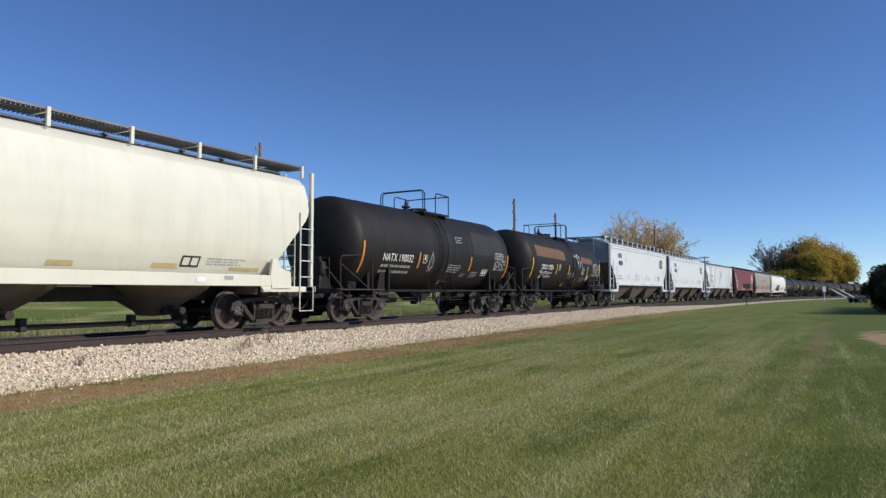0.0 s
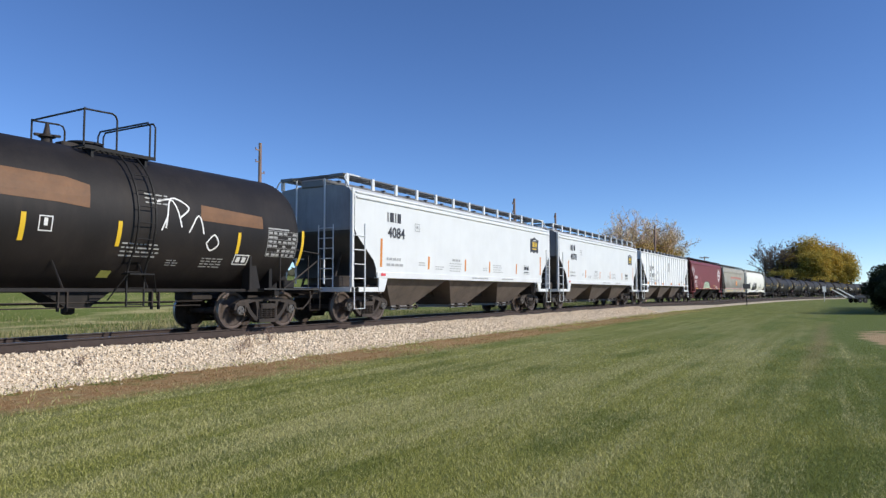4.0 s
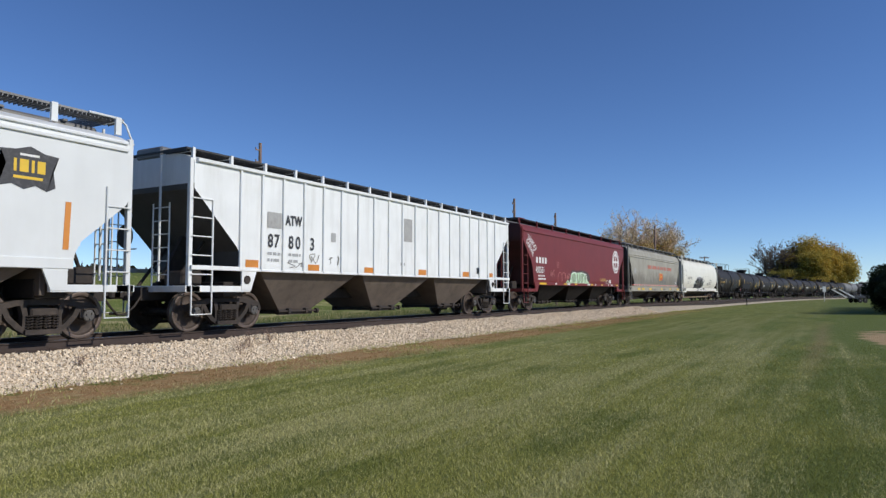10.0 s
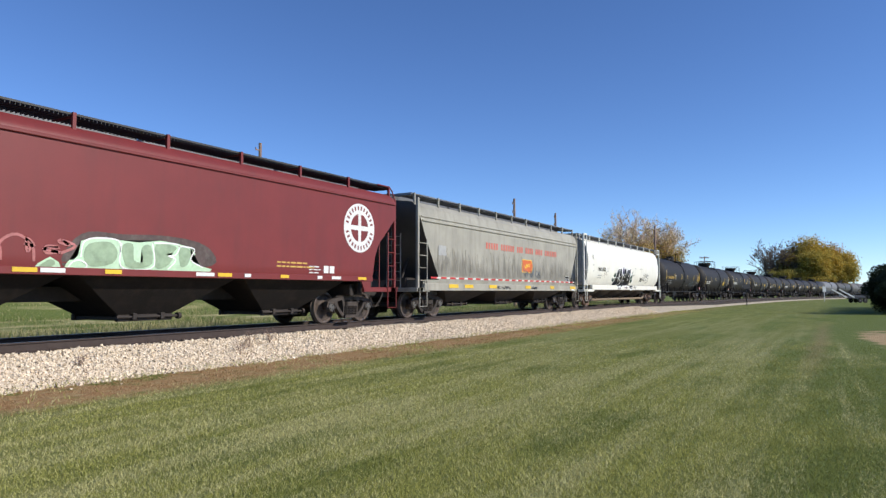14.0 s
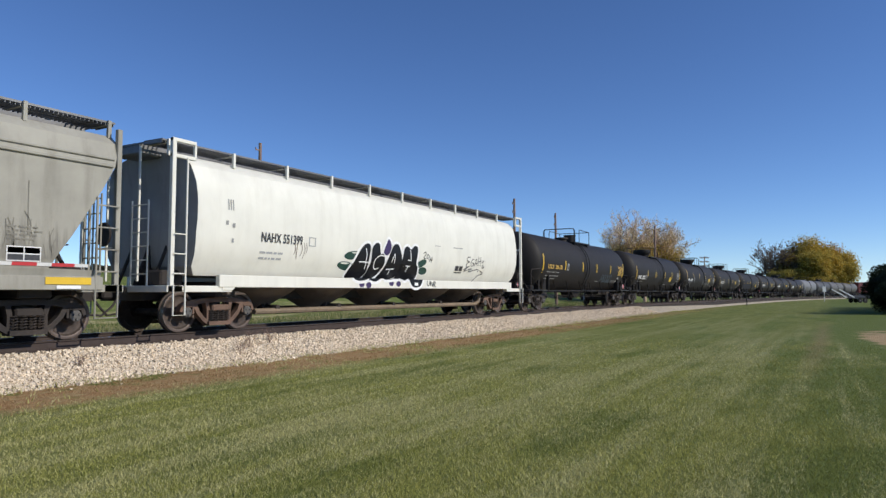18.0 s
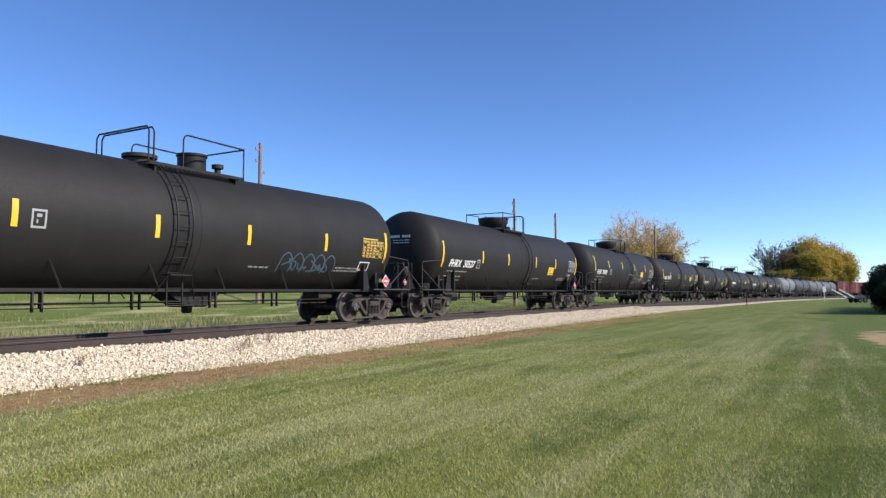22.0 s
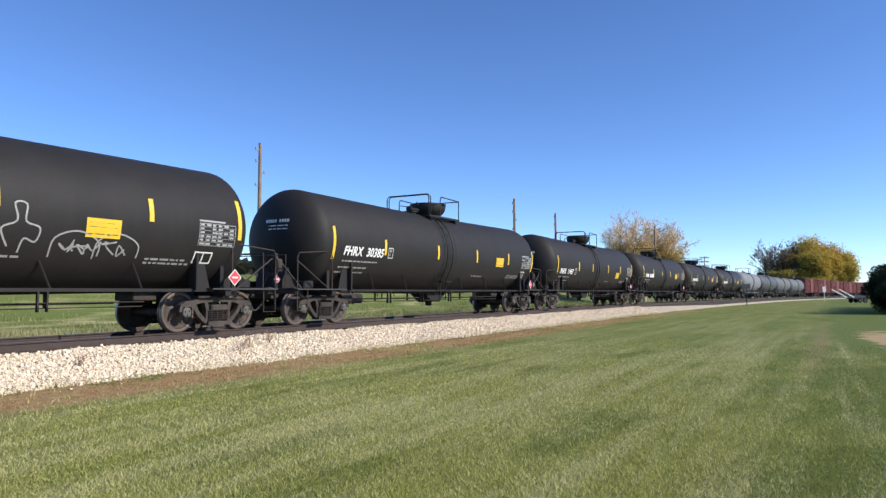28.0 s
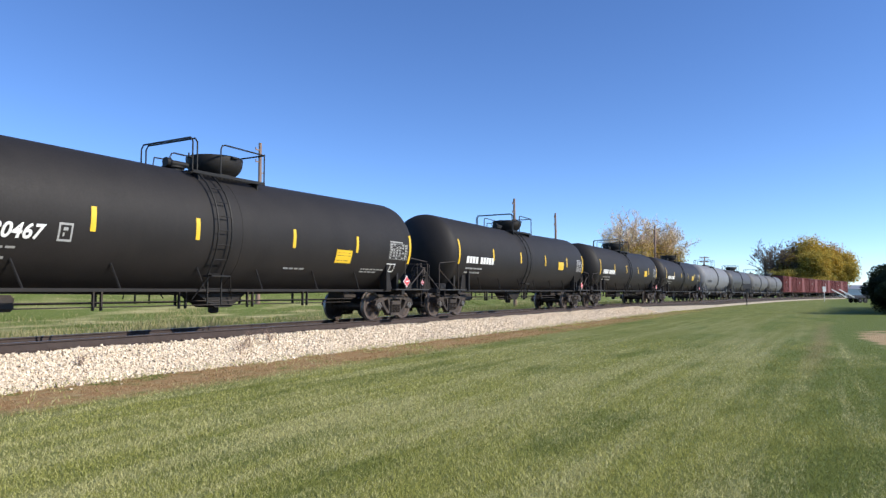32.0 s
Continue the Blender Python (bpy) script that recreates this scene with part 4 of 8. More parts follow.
    if fittings == "dome":
        # bowl-shaped housing with its lid, lifting lugs and hinge
        g = Geo().lathe([(top - 0.2, 0.5), (top + 0.04, 0.5), (top + 0.08, 0.54), (top + 0.16, 0.62), (top + 0.28, 0.68), (top + 0.46, 0.7), (top + 0.49, 0.69), (top + 0.5, 0.66), (top + 0.5, 0.02)], "z", 36, at=(dome, 0, 0))
        part("manway", g, P, car)
        g = Geo()
        for e in (-1, 1):
            g.box(dome + e * 0.74 - 0.09, dome + e * 0.74 + 0.09, -0.05, 0.05, top + 0.4, top + 0.45, 0.01)
            g.tube([(dome + e * 0.8, 0.0, top + 0.38), (dome + e * 0.8, 0.0, top + 0.52)], 0.02, 6).cut()
        g.box(dome - 0.1, dome + 0.1, -0.76, -0.6, top + 0.42, top + 0.47, 0.01).cut()
        part("lifting_lug", g, M["rails"], car)
        k = 1 if ladder > 0.5 * (plat[0] + plat[1]) else -1
        x = dome + k * 1.25
        g = Geo().lathe([(top - 0.12, 0.2), (top + 0.04, 0.2), (top + 0.06, 0.26), (top + 0.1, 0.26), (top + 0.12, 0.1)], "z", 20, at=(x, 0, 0))
        g.lathe([(x - 0.32, 0.04), (x - 0.32, 0.11), (x - 0.2, 0.11), (x - 0.18, 0.07), (x + 0.3, 0.07)], "x", 14, at=(0, -0.12, top + 0.16)).cut()
        g.lathe([(top - 0.1, 0.06), (top + 0.16, 0.06), (top + 0.17, 0.1), (top + 0.25, 0.1), (top + 0.28, 0.02)], "z", 14, at=(x - k * 0.45, 0.25, 0)).cut()
        g.tube([(x - 0.35, 0.3, top), (x - 0.3, 0.3, top + 0.3), (x + 0.2, 0.3, top + 0.32), (x + 0.3, 0.3, top + 0.05)], 0.018, 6)
        part("valve", g, M["rails"], car)
    elif fittings == "pots":
        g = Geo().lathe([(top - 0.15, 0.34), (top + 0.38, 0.34), (top + 0.4, 0.37), (top + 0.45, 0.37), (top + 0.47, 0.05)], "z", 24, at=(dome + 0.1, 0, 0))
        part("manway", g, P, car)
        g = Geo().lathe([(top - 0.1, 0.3), (top + 0.1, 0.3), (top + 0.12, 0.38), (top + 0.2, 0.38), (top + 0.22, 0.1)], "z", 20, at=(dome - 1.35, 0, 0)).cut()
        g.lathe([(top - 0.1, 0.08), (top + 0.25, 0.08), (top + 0.26, 0.15), (top + 0.36, 0.15), (top + 0.38, 0.04)], "z", 14, at=(dome + 1.0, 0.1, 0))
        part("valve", g, M["gear"], car)
    else:
        g = Geo().lathe([(top - 0.15, 0.32), (top + 0.08, 0.32), (top + 0.1, 0.36), (top + 0.14, 0.36), (top + 0.17, 0.05)], "z", 20, at=(dome + 0.3, 0, 0))
        part("manway", g, P, car)
        g = Geo().lathe([(top - 0.1, 0.12), (top + 0.1, 0.1), (top + 0.12, 0.16), (top + 0.16, 0.16), (top + 0.18, 0.07), (top + 0.42, 0.03)], "z", 14, at=(dome - 0.5, 0, 0))
        g.tube([(dome - 0.75, 0.0, top + 0.14), (dome - 0.2, 0.05, top + 0.2)], 0.03, 6).box(dome - 0.3, dome + 0.1, -0.2, 0.1, top - 0.1, top + 0.08, 0.03)
        part("valve", g, M["gear"], car)
    # curved ladder on the near and far side
    for sg in (-1, 1):
        g = Geo()
        for dx in (-0.2, 0.2):
            pts = []
            for k in range(15):
                z = 0.62 + (top - 0.18 - 0.62) * k / 14
                y = 1.28 if z < 1.3 else math.sqrt(max(0.2, (r + 0.12) ** 2 - (z - zl) ** 2))
                pts.append((ladder + dx, sg * max(y, 0.85), z))
            g.tube(pts, 0.022, 6)
        z = 0.66
        while z < top - 0.3:
            y = 1.28 if z < 1.3 else math.sqrt(max(0.2, (r + 0.12) ** 2 - (z - zl) ** 2))
            g.tube([(ladder - 0.2, sg * max(y, 0.85), z), (ladder + 0.2, sg * max(y, 0.85), z)], 0.012, 5)
            z += 0.33
        g.box(ladder - 0.28, ladder + 0.28, min(sg * 1.22, sg * 1.5), max(sg * 1.22, sg * 1.5), 1.26, 1.29)
        for dx in (-0.3, 0.3):
            g.tube([(ladder + dx, sg * 1.45, 1.27), (ladder + dx * 1.9, sg * 1.22, 0.75)], 0.014, 5)
        part("ladder", g, M["rails"], car)
    return car


car_surf = {}


def placards(car, end, e):
    x, y0, k = (7.2, -1.456, 1.0) if e > 0 else (-8.62, -0.75, 0.6)

    def diamond(w, h, y, zc):
        return Geo().add([(x - w, y, zc), (x, y, zc - h), (x + w, y, zc), (x, y, zc + h)], [(0, 1, 2, 3)])
    holder = part("placard", diamond(0.2 * k, 0.2 * k, y0, 1.25), M["marking"], car, "red diamond placard with a white border", 0)
    part("placard_field", diamond(0.17 * k, 0.17 * k, y0 - 0.006, 1.25), M["placard"], holder, "", 0)
    part("placard_print", Geo().add([(x - 0.09 * k, y0 - 0.012, 1.23), (x + 0.09 * k, y0 - 0.012, 1.23), (x + 0.09 * k, y0 - 0.012, 1.27), (x - 0.09 * k, y0 - 0.012, 1.27)], [(0, 1, 2, 3)]), M["marking"], holder, "", 0)
    part("placard_bracket", Geo().box(x - 0.03, x + 0.03, y0 + 0.004, y0 + 0.05, 0.98, 1.42), M["gear"], car)


def data_table(car, x0, x1, z0, z1, rng, surf, ma):
    """A ruled test table: frame, rules and small entries."""
    rects = [(x0, x1, z1 - 0.012, z1), (x0, x1, z0, z0 + 0.012), (x0, x0 + 0.012, z0, z1), (x1 - 0.012, x1, z0, z1)]
    rows = 6
    for k in range(rows):
        z = z0 + (z1 - z0) * k / rows
        rects.append((x0, x1, z, z + 0.008))
        for q in range(6):
            if rng.random() < 0.85:
                a = x0 + 0.03 + (x1 - x0 - 0.05) * q / 6
                rects.append((a, a + (x1 - x0) / 6 * rng.uniform(0.5, 0.85), z + 0.022, z + 0.022 + (z1 - z0) / rows * 0.5))
    rects.append((x0, x0 + (x1 - x0) * 0.7, z1 + 0.03, z1 + 0.07))
    marks(car, rects, surf, ma, "test_stencil")


def tank_marks(car, number, mark, seed, col="marking", stripes=(-7.15, -4.2, -1.35, 1.65, 4.7, 7.3), tall=(0, 5), zs=2.42, box=True, text_x=-6.69, text_z=1.88, size=0.365, plate="yellow", stencil="marking", stripe="yellow", end=8.62, diamond=True, wide=0.92, lean=0.22, box_x=None, decal=(3.45, 2.06), table=1.95):
    surf = car_surf[car.name]
    rng = random.Random(seed)
    for k, x in enumerate(stripes):
        h = 0.47 if k in tall else 0.24
        marks(car, [(x - 0.055, x + 0.055, zs - h, zs + h)], surf, M[stripe], "reflector")
    word(car, mark + "  " + number, text_x, text_z, size, surf, M[col], wide, bold=0.028, lean=lean)
    marks(car, lines_of_print(rng, text_x + 0.02, text_x + 1.75, text_z - 0.15, 1, 0.04, 0.16) + lines_of_print(rng, text_x - 0.05, text_x + 1.75, text_z - 0.33, 1, 0.045, 0.16) + lines_of_print(rng, text_x - 0.1, text_x + 1.7, text_z - 0.47, 1, 0.045, 0.16), surf, M["dull"], "small_print")
    xb = box_x if box_x is not None else stripes[1] + (0.28 if col == "gold" else -0.42)
    marks(car, [(xb, xb + 0.27, text_z - 0.02, text_z + 0.02), (xb, xb + 0.27, text_z + 0.28, text_z + 0.32), (xb, xb + 0.035, text_z, text_z + 0.3), (xb + 0.235, xb + 0.27, text_z, text_z + 0.3), (xb + 0.09, xb + 0.18, text_z + 0.18, text_z + 0.24), (xb + 0.09, xb + 0.12, text_z + 0.07, text_z + 0.14)], surf, M["greypatch"], "stencil_box")
    # test stencil, end marks
    x0 = stripes[-1] - 1.05
    data_table(car, x0 - 0.13, x0 + 0.92, table, table + 0.5, rng, surf, M["gold" if stencil == "gold" else "greypatch"])
    marks(car, [(x0 - 0.15, x0 + 0.35, 1.55, 1.58), (x0 - 0.15, x0 + 0.35, 1.78, 1.81), (x0 - 0.15, x0 - 0.12, 1.55, 1.8), (x0 + 0.32, x0 + 0.35, 1.55, 1.8), (x0 + 0.08, x0 + 0.11, 1.55, 1.8)], surf, M["marking"], "lube_stencil")
    marks(car, lines_of_print(rng, 4.9, 6.1, 1.62, 2, 0.04, 0.08), surf, M["dull"], "small_print")
    marks(car, lines_of_print(rng, 1.6, 2.5, 1.55, 1, 0.04, 0.09), surf, M["dull"], "small_print")
    if plate == "yellow":
        dx, dz = decal
        marks(car, [(dx, dx + 0.72, dz, dz + 0.37)], surf, M["yellow"], "yellow_decal")
        marks(car, lines_of_print(rng, dx + 0.06, dx + 0.68, dz + 0.29, 4, 0.018, 0.07), surf, M["ink"], "decal_print", proud=0.009)
    # number on the head
    rr = 1.52
    g = Geo()
    for (x0, x1, z0, z1) in blocks(-0.55, 2.86, 0.09, (0.065, 0.065, 0.065, 0.065, -0.06, 0.065, 0.065, 0.065, 0.065, 0.065), 0.02) + lines_of_print(rng, -0.52, 0.15, 2.78, 2, 0.03, 0.09):
        pts = []
        for yy, zz in ((x0, z0), (x1, z0), (x1, z1), (x0, z1)):
            q = min(0.98, math.hypot(yy, zz - 2.45) / rr)
            pts.append((-(7.3 if end > 8 else 5.0) - 0.75 * math.sqrt(1 - q * q) - 0.012, -yy * -1, zz))
        g.add(pts, [(0, 1, 2, 3)])
    part("head_lettering", g, M["marking"], car, "", 0)
    if diamond:
        placards(car, end, 1)
        placards(car, end, -1)


def scrawl(rng, x, z, w, h, n):
    out = []
    for k in range(n):
        cx = x + w * (k + 0.5) / n
        out.append([(cx + rng.uniform(-0.6, 0.6) * w / n, z + rng.uniform(-0.5, 0.5) * h) for _ in range(rng.randint(4, 7))])
    return out


def arches(x, z, w, h, n):
    out = []
    for k in range(n):
        a, b = x + w * k / n, x + w * (k + 1.1) / n
        out.append([(a, z - h * 0.5), (a + 0.04, z + h * 0.2), ((a + b) / 2, z + h * 0.5), (b - 0.04, z + h * 0.15), (b, z - h * 0.4)])
    return out


# older short tank cars
car = tank_car("dull black tank car with orange reflectors, short, stained", 21.53, "oldblack", half=5.84, tc=4.5, end=6.2, r=1.5, zc=2.4, kind="gear", plat=(-0.85, 1.02), dome=-0.05, ladder=-0.4, belts=(-4.0, 0.55, 3.3), fittings="low")
def short_marks(car, number, mark, seed, text_x, text_z, size, stripes, zs, stripe, h=0.38, bold=0.01):
    surf = car_surf[car.name]
    rng = random.Random(seed)
    for k, x in enumerate(stripes):
        q = h if k in (0, len(stripes) - 1) else h * 0.55
        marks(car, [(x - 0.045, x + 0.045, zs - q, zs + q)], surf, M[stripe], "reflector")
    word(car, mark + " " + number, text_x, text_z, size, surf, M["marking"], 0.277 / size, bold=bold)
    marks(car, lines_of_print(rng, text_x, text_x + 1.8, text_z - 0.12, 1, 0.08, 0.1) + lines_of_print(rng, text_x, text_x + 1.7, text_z - 0.3, 1, 0.08, 0.1), surf, M["dull"], "small_print")
    marks(car, [(text_x + 2.4, text_x + 2.65, text_z, text_z + 0.02), (text_x + 2.4, text_x + 2.65, text_z + 0.26, text_z + 0.28), (text_x + 2.4, text_x + 2.42, text_z, text_z + 0.27), (text_x + 2.63, text_x + 2.65, text_z, text_z + 0.27), (text_x + 2.49, text_x + 2.56, text_z + 0.1, text_z + 0.24)], surf, M["marking"], "stencil_box")
    x0 = stripes[-1] - 0.95
    marks(car, lines_of_print(rng, 0.15, 1.1, 1.9, 4, 0.03, 0.08), surf, M["greypatch"], "small_print")
    marks(car, lines_of_print(rng, 0.62, 1.18, 2.95, 3, 0.03, 0.09), surf, M["greypatch"], "small_print")
    marks(car, lines_of_print(rng, 1.3, 1.62, 1.6, 3, 0.02, 0.05) + lines_of_print(rng, x0 - 2.2, x0 - 1.6, 1.68, 4, 0.025, 0.06), surf, M["dull"], "small_print")
    marks(car, [(-0.06, 0.18, 1.2, 1.34)], surf, M["sticker"], "sticker", "faded yellow-green sticker")
    data_table(car, x0 - 0.32, x0 + 0.74, 1.8, 2.44, rng, surf, M["greypatch"])
    marks(car, [(x0 - 1.28, x0 - 0.82, 1.56, 1.585), (x0 - 1.28, x0 - 0.82, 1.775, 1.8), (x0 - 1.28, x0 - 1.255, 1.56, 1.8), (x0 - 0.845, x0 - 0.82, 1.56, 1.8), (x0 - 1.2, x0 - 1.08, 1.62, 1.74), (x0 - 1.02, x0 - 0.9, 1.62, 1.74)], surf, M["marking"], "lube_stencil")


short_marks(car, "190032", "NATX", 11, -4.08, 1.9, 0.335, (-5.12, -1.92, 1.85, 5.2), 1.98, "orange", 0.48)
rg = random.Random(21)
spray(car, [[(-1.1, 1.65), (-1.25, 1.95), (-1.1, 2.2), (-0.95, 1.95), (-1.1, 1.65)], [(-1.3, 1.8), (-1.1, 1.72), (-0.9, 1.8)], [(-1.2, 1.6), (-1.1, 2.35), (-1.0, 1.6)]], car_surf[car.name], M["dull"], 0.014, label="grey chalk drawing")
blob(car, [(2.0, 2.35), (4.6, 2.35), (4.75, 2.75), (4.6, 3.2), (2.1, 3.25), (1.95, 2.8)], car_surf[car.name], M["nightgrey"], "paint_patch", "dark grey repainted patch")
car = tank_car("black tank car with brown paint patches, short", 34.63, "oldblack", half=5.75, tc=4.5, end=6.2, r=1.5, zc=2.4, kind="gear", plat=(-0.4, 1.22), dome=-0.1, ladder=0.57, fittings="low")
short_marks(car, "19074", "CRGX", 12, -3.93, 2.0, 0.34, (-5.0, -1.8, 0.05, 3.15, 5.35), 2.06, "yellow", 0.45, 0.016)
surf = car_surf[car.name]
blob(car, [(-4.55, 2.62), (-1.2, 2.55), (-0.6, 2.5), (-0.55, 2.95), (-1.0, 3.05), (-4.5, 3.15)], surf, M["brownpatch"], "paint_patch", "rust-brown painted-over patch")
blob(car, [(2.0, 2.5), (3.9, 2.45), (3.9, 2.75), (2.05, 2.85)], surf, M["brownpatch"], "paint_patch", "rust-brown painted-over patch")
spray(car, [[(0.9, 2.8), (1.3, 2.85), (1.5, 2.3)], [(1.1, 2.25), (1.25, 2.9), (1.7, 2.75), (1.45, 2.5)], [(1.7, 2.2), (1.95, 2.6), (2.1, 2.2)], [(1.0, 2.2), (1.15, 2.55)], [(2.2, 2.0), (2.4, 2.2), (2.55, 2.0), (2.35, 1.85), (2.2, 2.0)], [(-4.0, 1.85), (-3.8, 1.95), (-3.75, 1.75), (-3.95, 1.6), (-3.6, 1.62), (-3.4, 1.85), (-3.1, 1.9), (-2.9, 1.6), (-2.6, 1.9)]], surf, M["marking"], 0.018, label="white chalk scrawl")

# long tank cars
car = tank_car("black tank car with yellow lettering and reflectors, long", 158.95, "black", r=1.49, zc=2.41, sag=0.07, fittings="pots", kind="cast", plat=(-1.0, 1.72), ladder=-0.54, dome=0.8)
tank_marks(car, "206170", "UTLX", 13, "gold", text_x=-6.5, text_z=2.06, size=0.29, plate="", stencil="gold", stripes=(-7.13, -4.0, -1.15, 1.41, 4.27, 7.15), zs=2.28, lean=0.0, wide=1.07)
rg = random.Random(5)
spray(car, arches(2.6, 1.68, 2.2, 0.5, 5) + scrawl(rg, 2.7, 1.62, 2.0, 0.3, 4), car_surf[car.name], M["bluespray"], 0.02, label="blue spray-paint scrawl")
# number, centre, reflectors, their height, height of the number, its box, the yellow decal
LONG = [("30527", 176.96, (-7.2, -4.01, -1.52, 1.61, 4.2, 7.33), 2.29, 1.85, -4.5, (3.28, 1.74)),
        ("30003", 194.92, (-7.06, -4.27, -1.2, 1.9, 4.9, 7.3), 2.6, 1.98, -4.04, (3.5, 1.95)),
        ("30385", 212.88, (-7.13, -4.6, -1.3, 1.72, 4.7, 7.35), 2.3, 1.98, -4.45, (3.48, 1.95)),
        ("30467", 230.84, (-7.07, -3.78, -1.33, 1.78, 4.48, 7.35), 2.3, 1.86, -4.43, (3.55, 1.74)),
        ("", 248.8, (), 0, 0, 0, ()), ("", 266.76, (), 0, 0, 0, ()), ("", 284.72, (), 0, 0, 0, ())]
for k, (num, c, stripes, zs, tz, bx, dec) in enumerate(LONG):
    early = k < 2
    car = tank_car("black tank car with white lettering and yellow reflectors", c, "oldblack" if k == 6 else "black", r=1.49, zc=2.41, sag=0.09, plat=(-0.88, 1.48) if early else (-1.05, 1.22), ladder=0.66 if early else -0.66, dome=0.02 if early else 0.4, kind="cast" if k % 2 else "gear")
    if num:
        tank_marks(car, num, "FHRX", 30 + k, stripes=stripes, zs=zs, text_z=tz, box_x=bx, decal=dec)
    else:
        surf = car_surf[car.name]
        for j, x in enumerate((-7.15, -4.2, -1.35, 1.65, 4.7, 7.3)):
            h = 0.47 if j in (0, 5) else 0.24
            marks(car, [(x - 0.055, x + 0.055, 2.42 - h, 2.42 + h)], surf, M["yellow"], "reflector")
        marks(car, blocks(-6.55, 2.02, 0.26, (0.2, 0.2, 0.2, 0.2, -0.12, 0.2, 0.2, 0.2, 0.2, 0.2), 0.05), surf, M["marking"], "lettering")
        rr = random.Random(60 + k)
        marks(car, lines_of_print(rr, -6.5, -4.9, 1.85, 2, 0.06, 0.16), surf, M["dull"], "small_print")
        marks(car, [(3.45, 4.2, 2.02, 2.42)], surf, M["yellow"], "yellow_decal")
        data_table(car, 6.25, 7.15, 2.0, 2.55, rr, surf, M["greypatch"])
        placards(car, 8.62, 1)
        placards(car, 8.62, -1)
    if k == 1:
        rg = random.Random(9)
        surf = car_surf[car.name]
        spray(car, arches(0.3, 1.85, 1.5, 0.5, 3) + arches(2.9, 1.8, 1.7, 0.5, 2) + scrawl(rg, 3.0, 1.75, 1.5, 0.3, 5) + [[(2.15, 1.7), (2.0, 2.0), (2.25, 2.15), (2.2, 2.45), (2.4, 2.45), (2.4, 2.15), (2.65, 2.05), (2.6, 1.8), (2.4, 1.85), (2.35, 1.6)]], surf, M["dull"], 0.016, label="grey spray-paint scrawl")
for k, ma in enumerate(("palegrey", "darkgrey", "tankgrey", "tankgrey")):
    car = tank_car("weathered grey tank car", 302.68 + 17.96 * k, ma, kind="gear", fittings="dome" if k % 2 else "low")
    surf = car_surf[car.name]
    marks(car, blocks(-6.0, 2.0, 0.26, (0.2, 0.2, 0.2, 0.2, -0.12, 0.2, 0.2, 0.2, 0.2), 0.05), surf, M["ink"], "lettering")


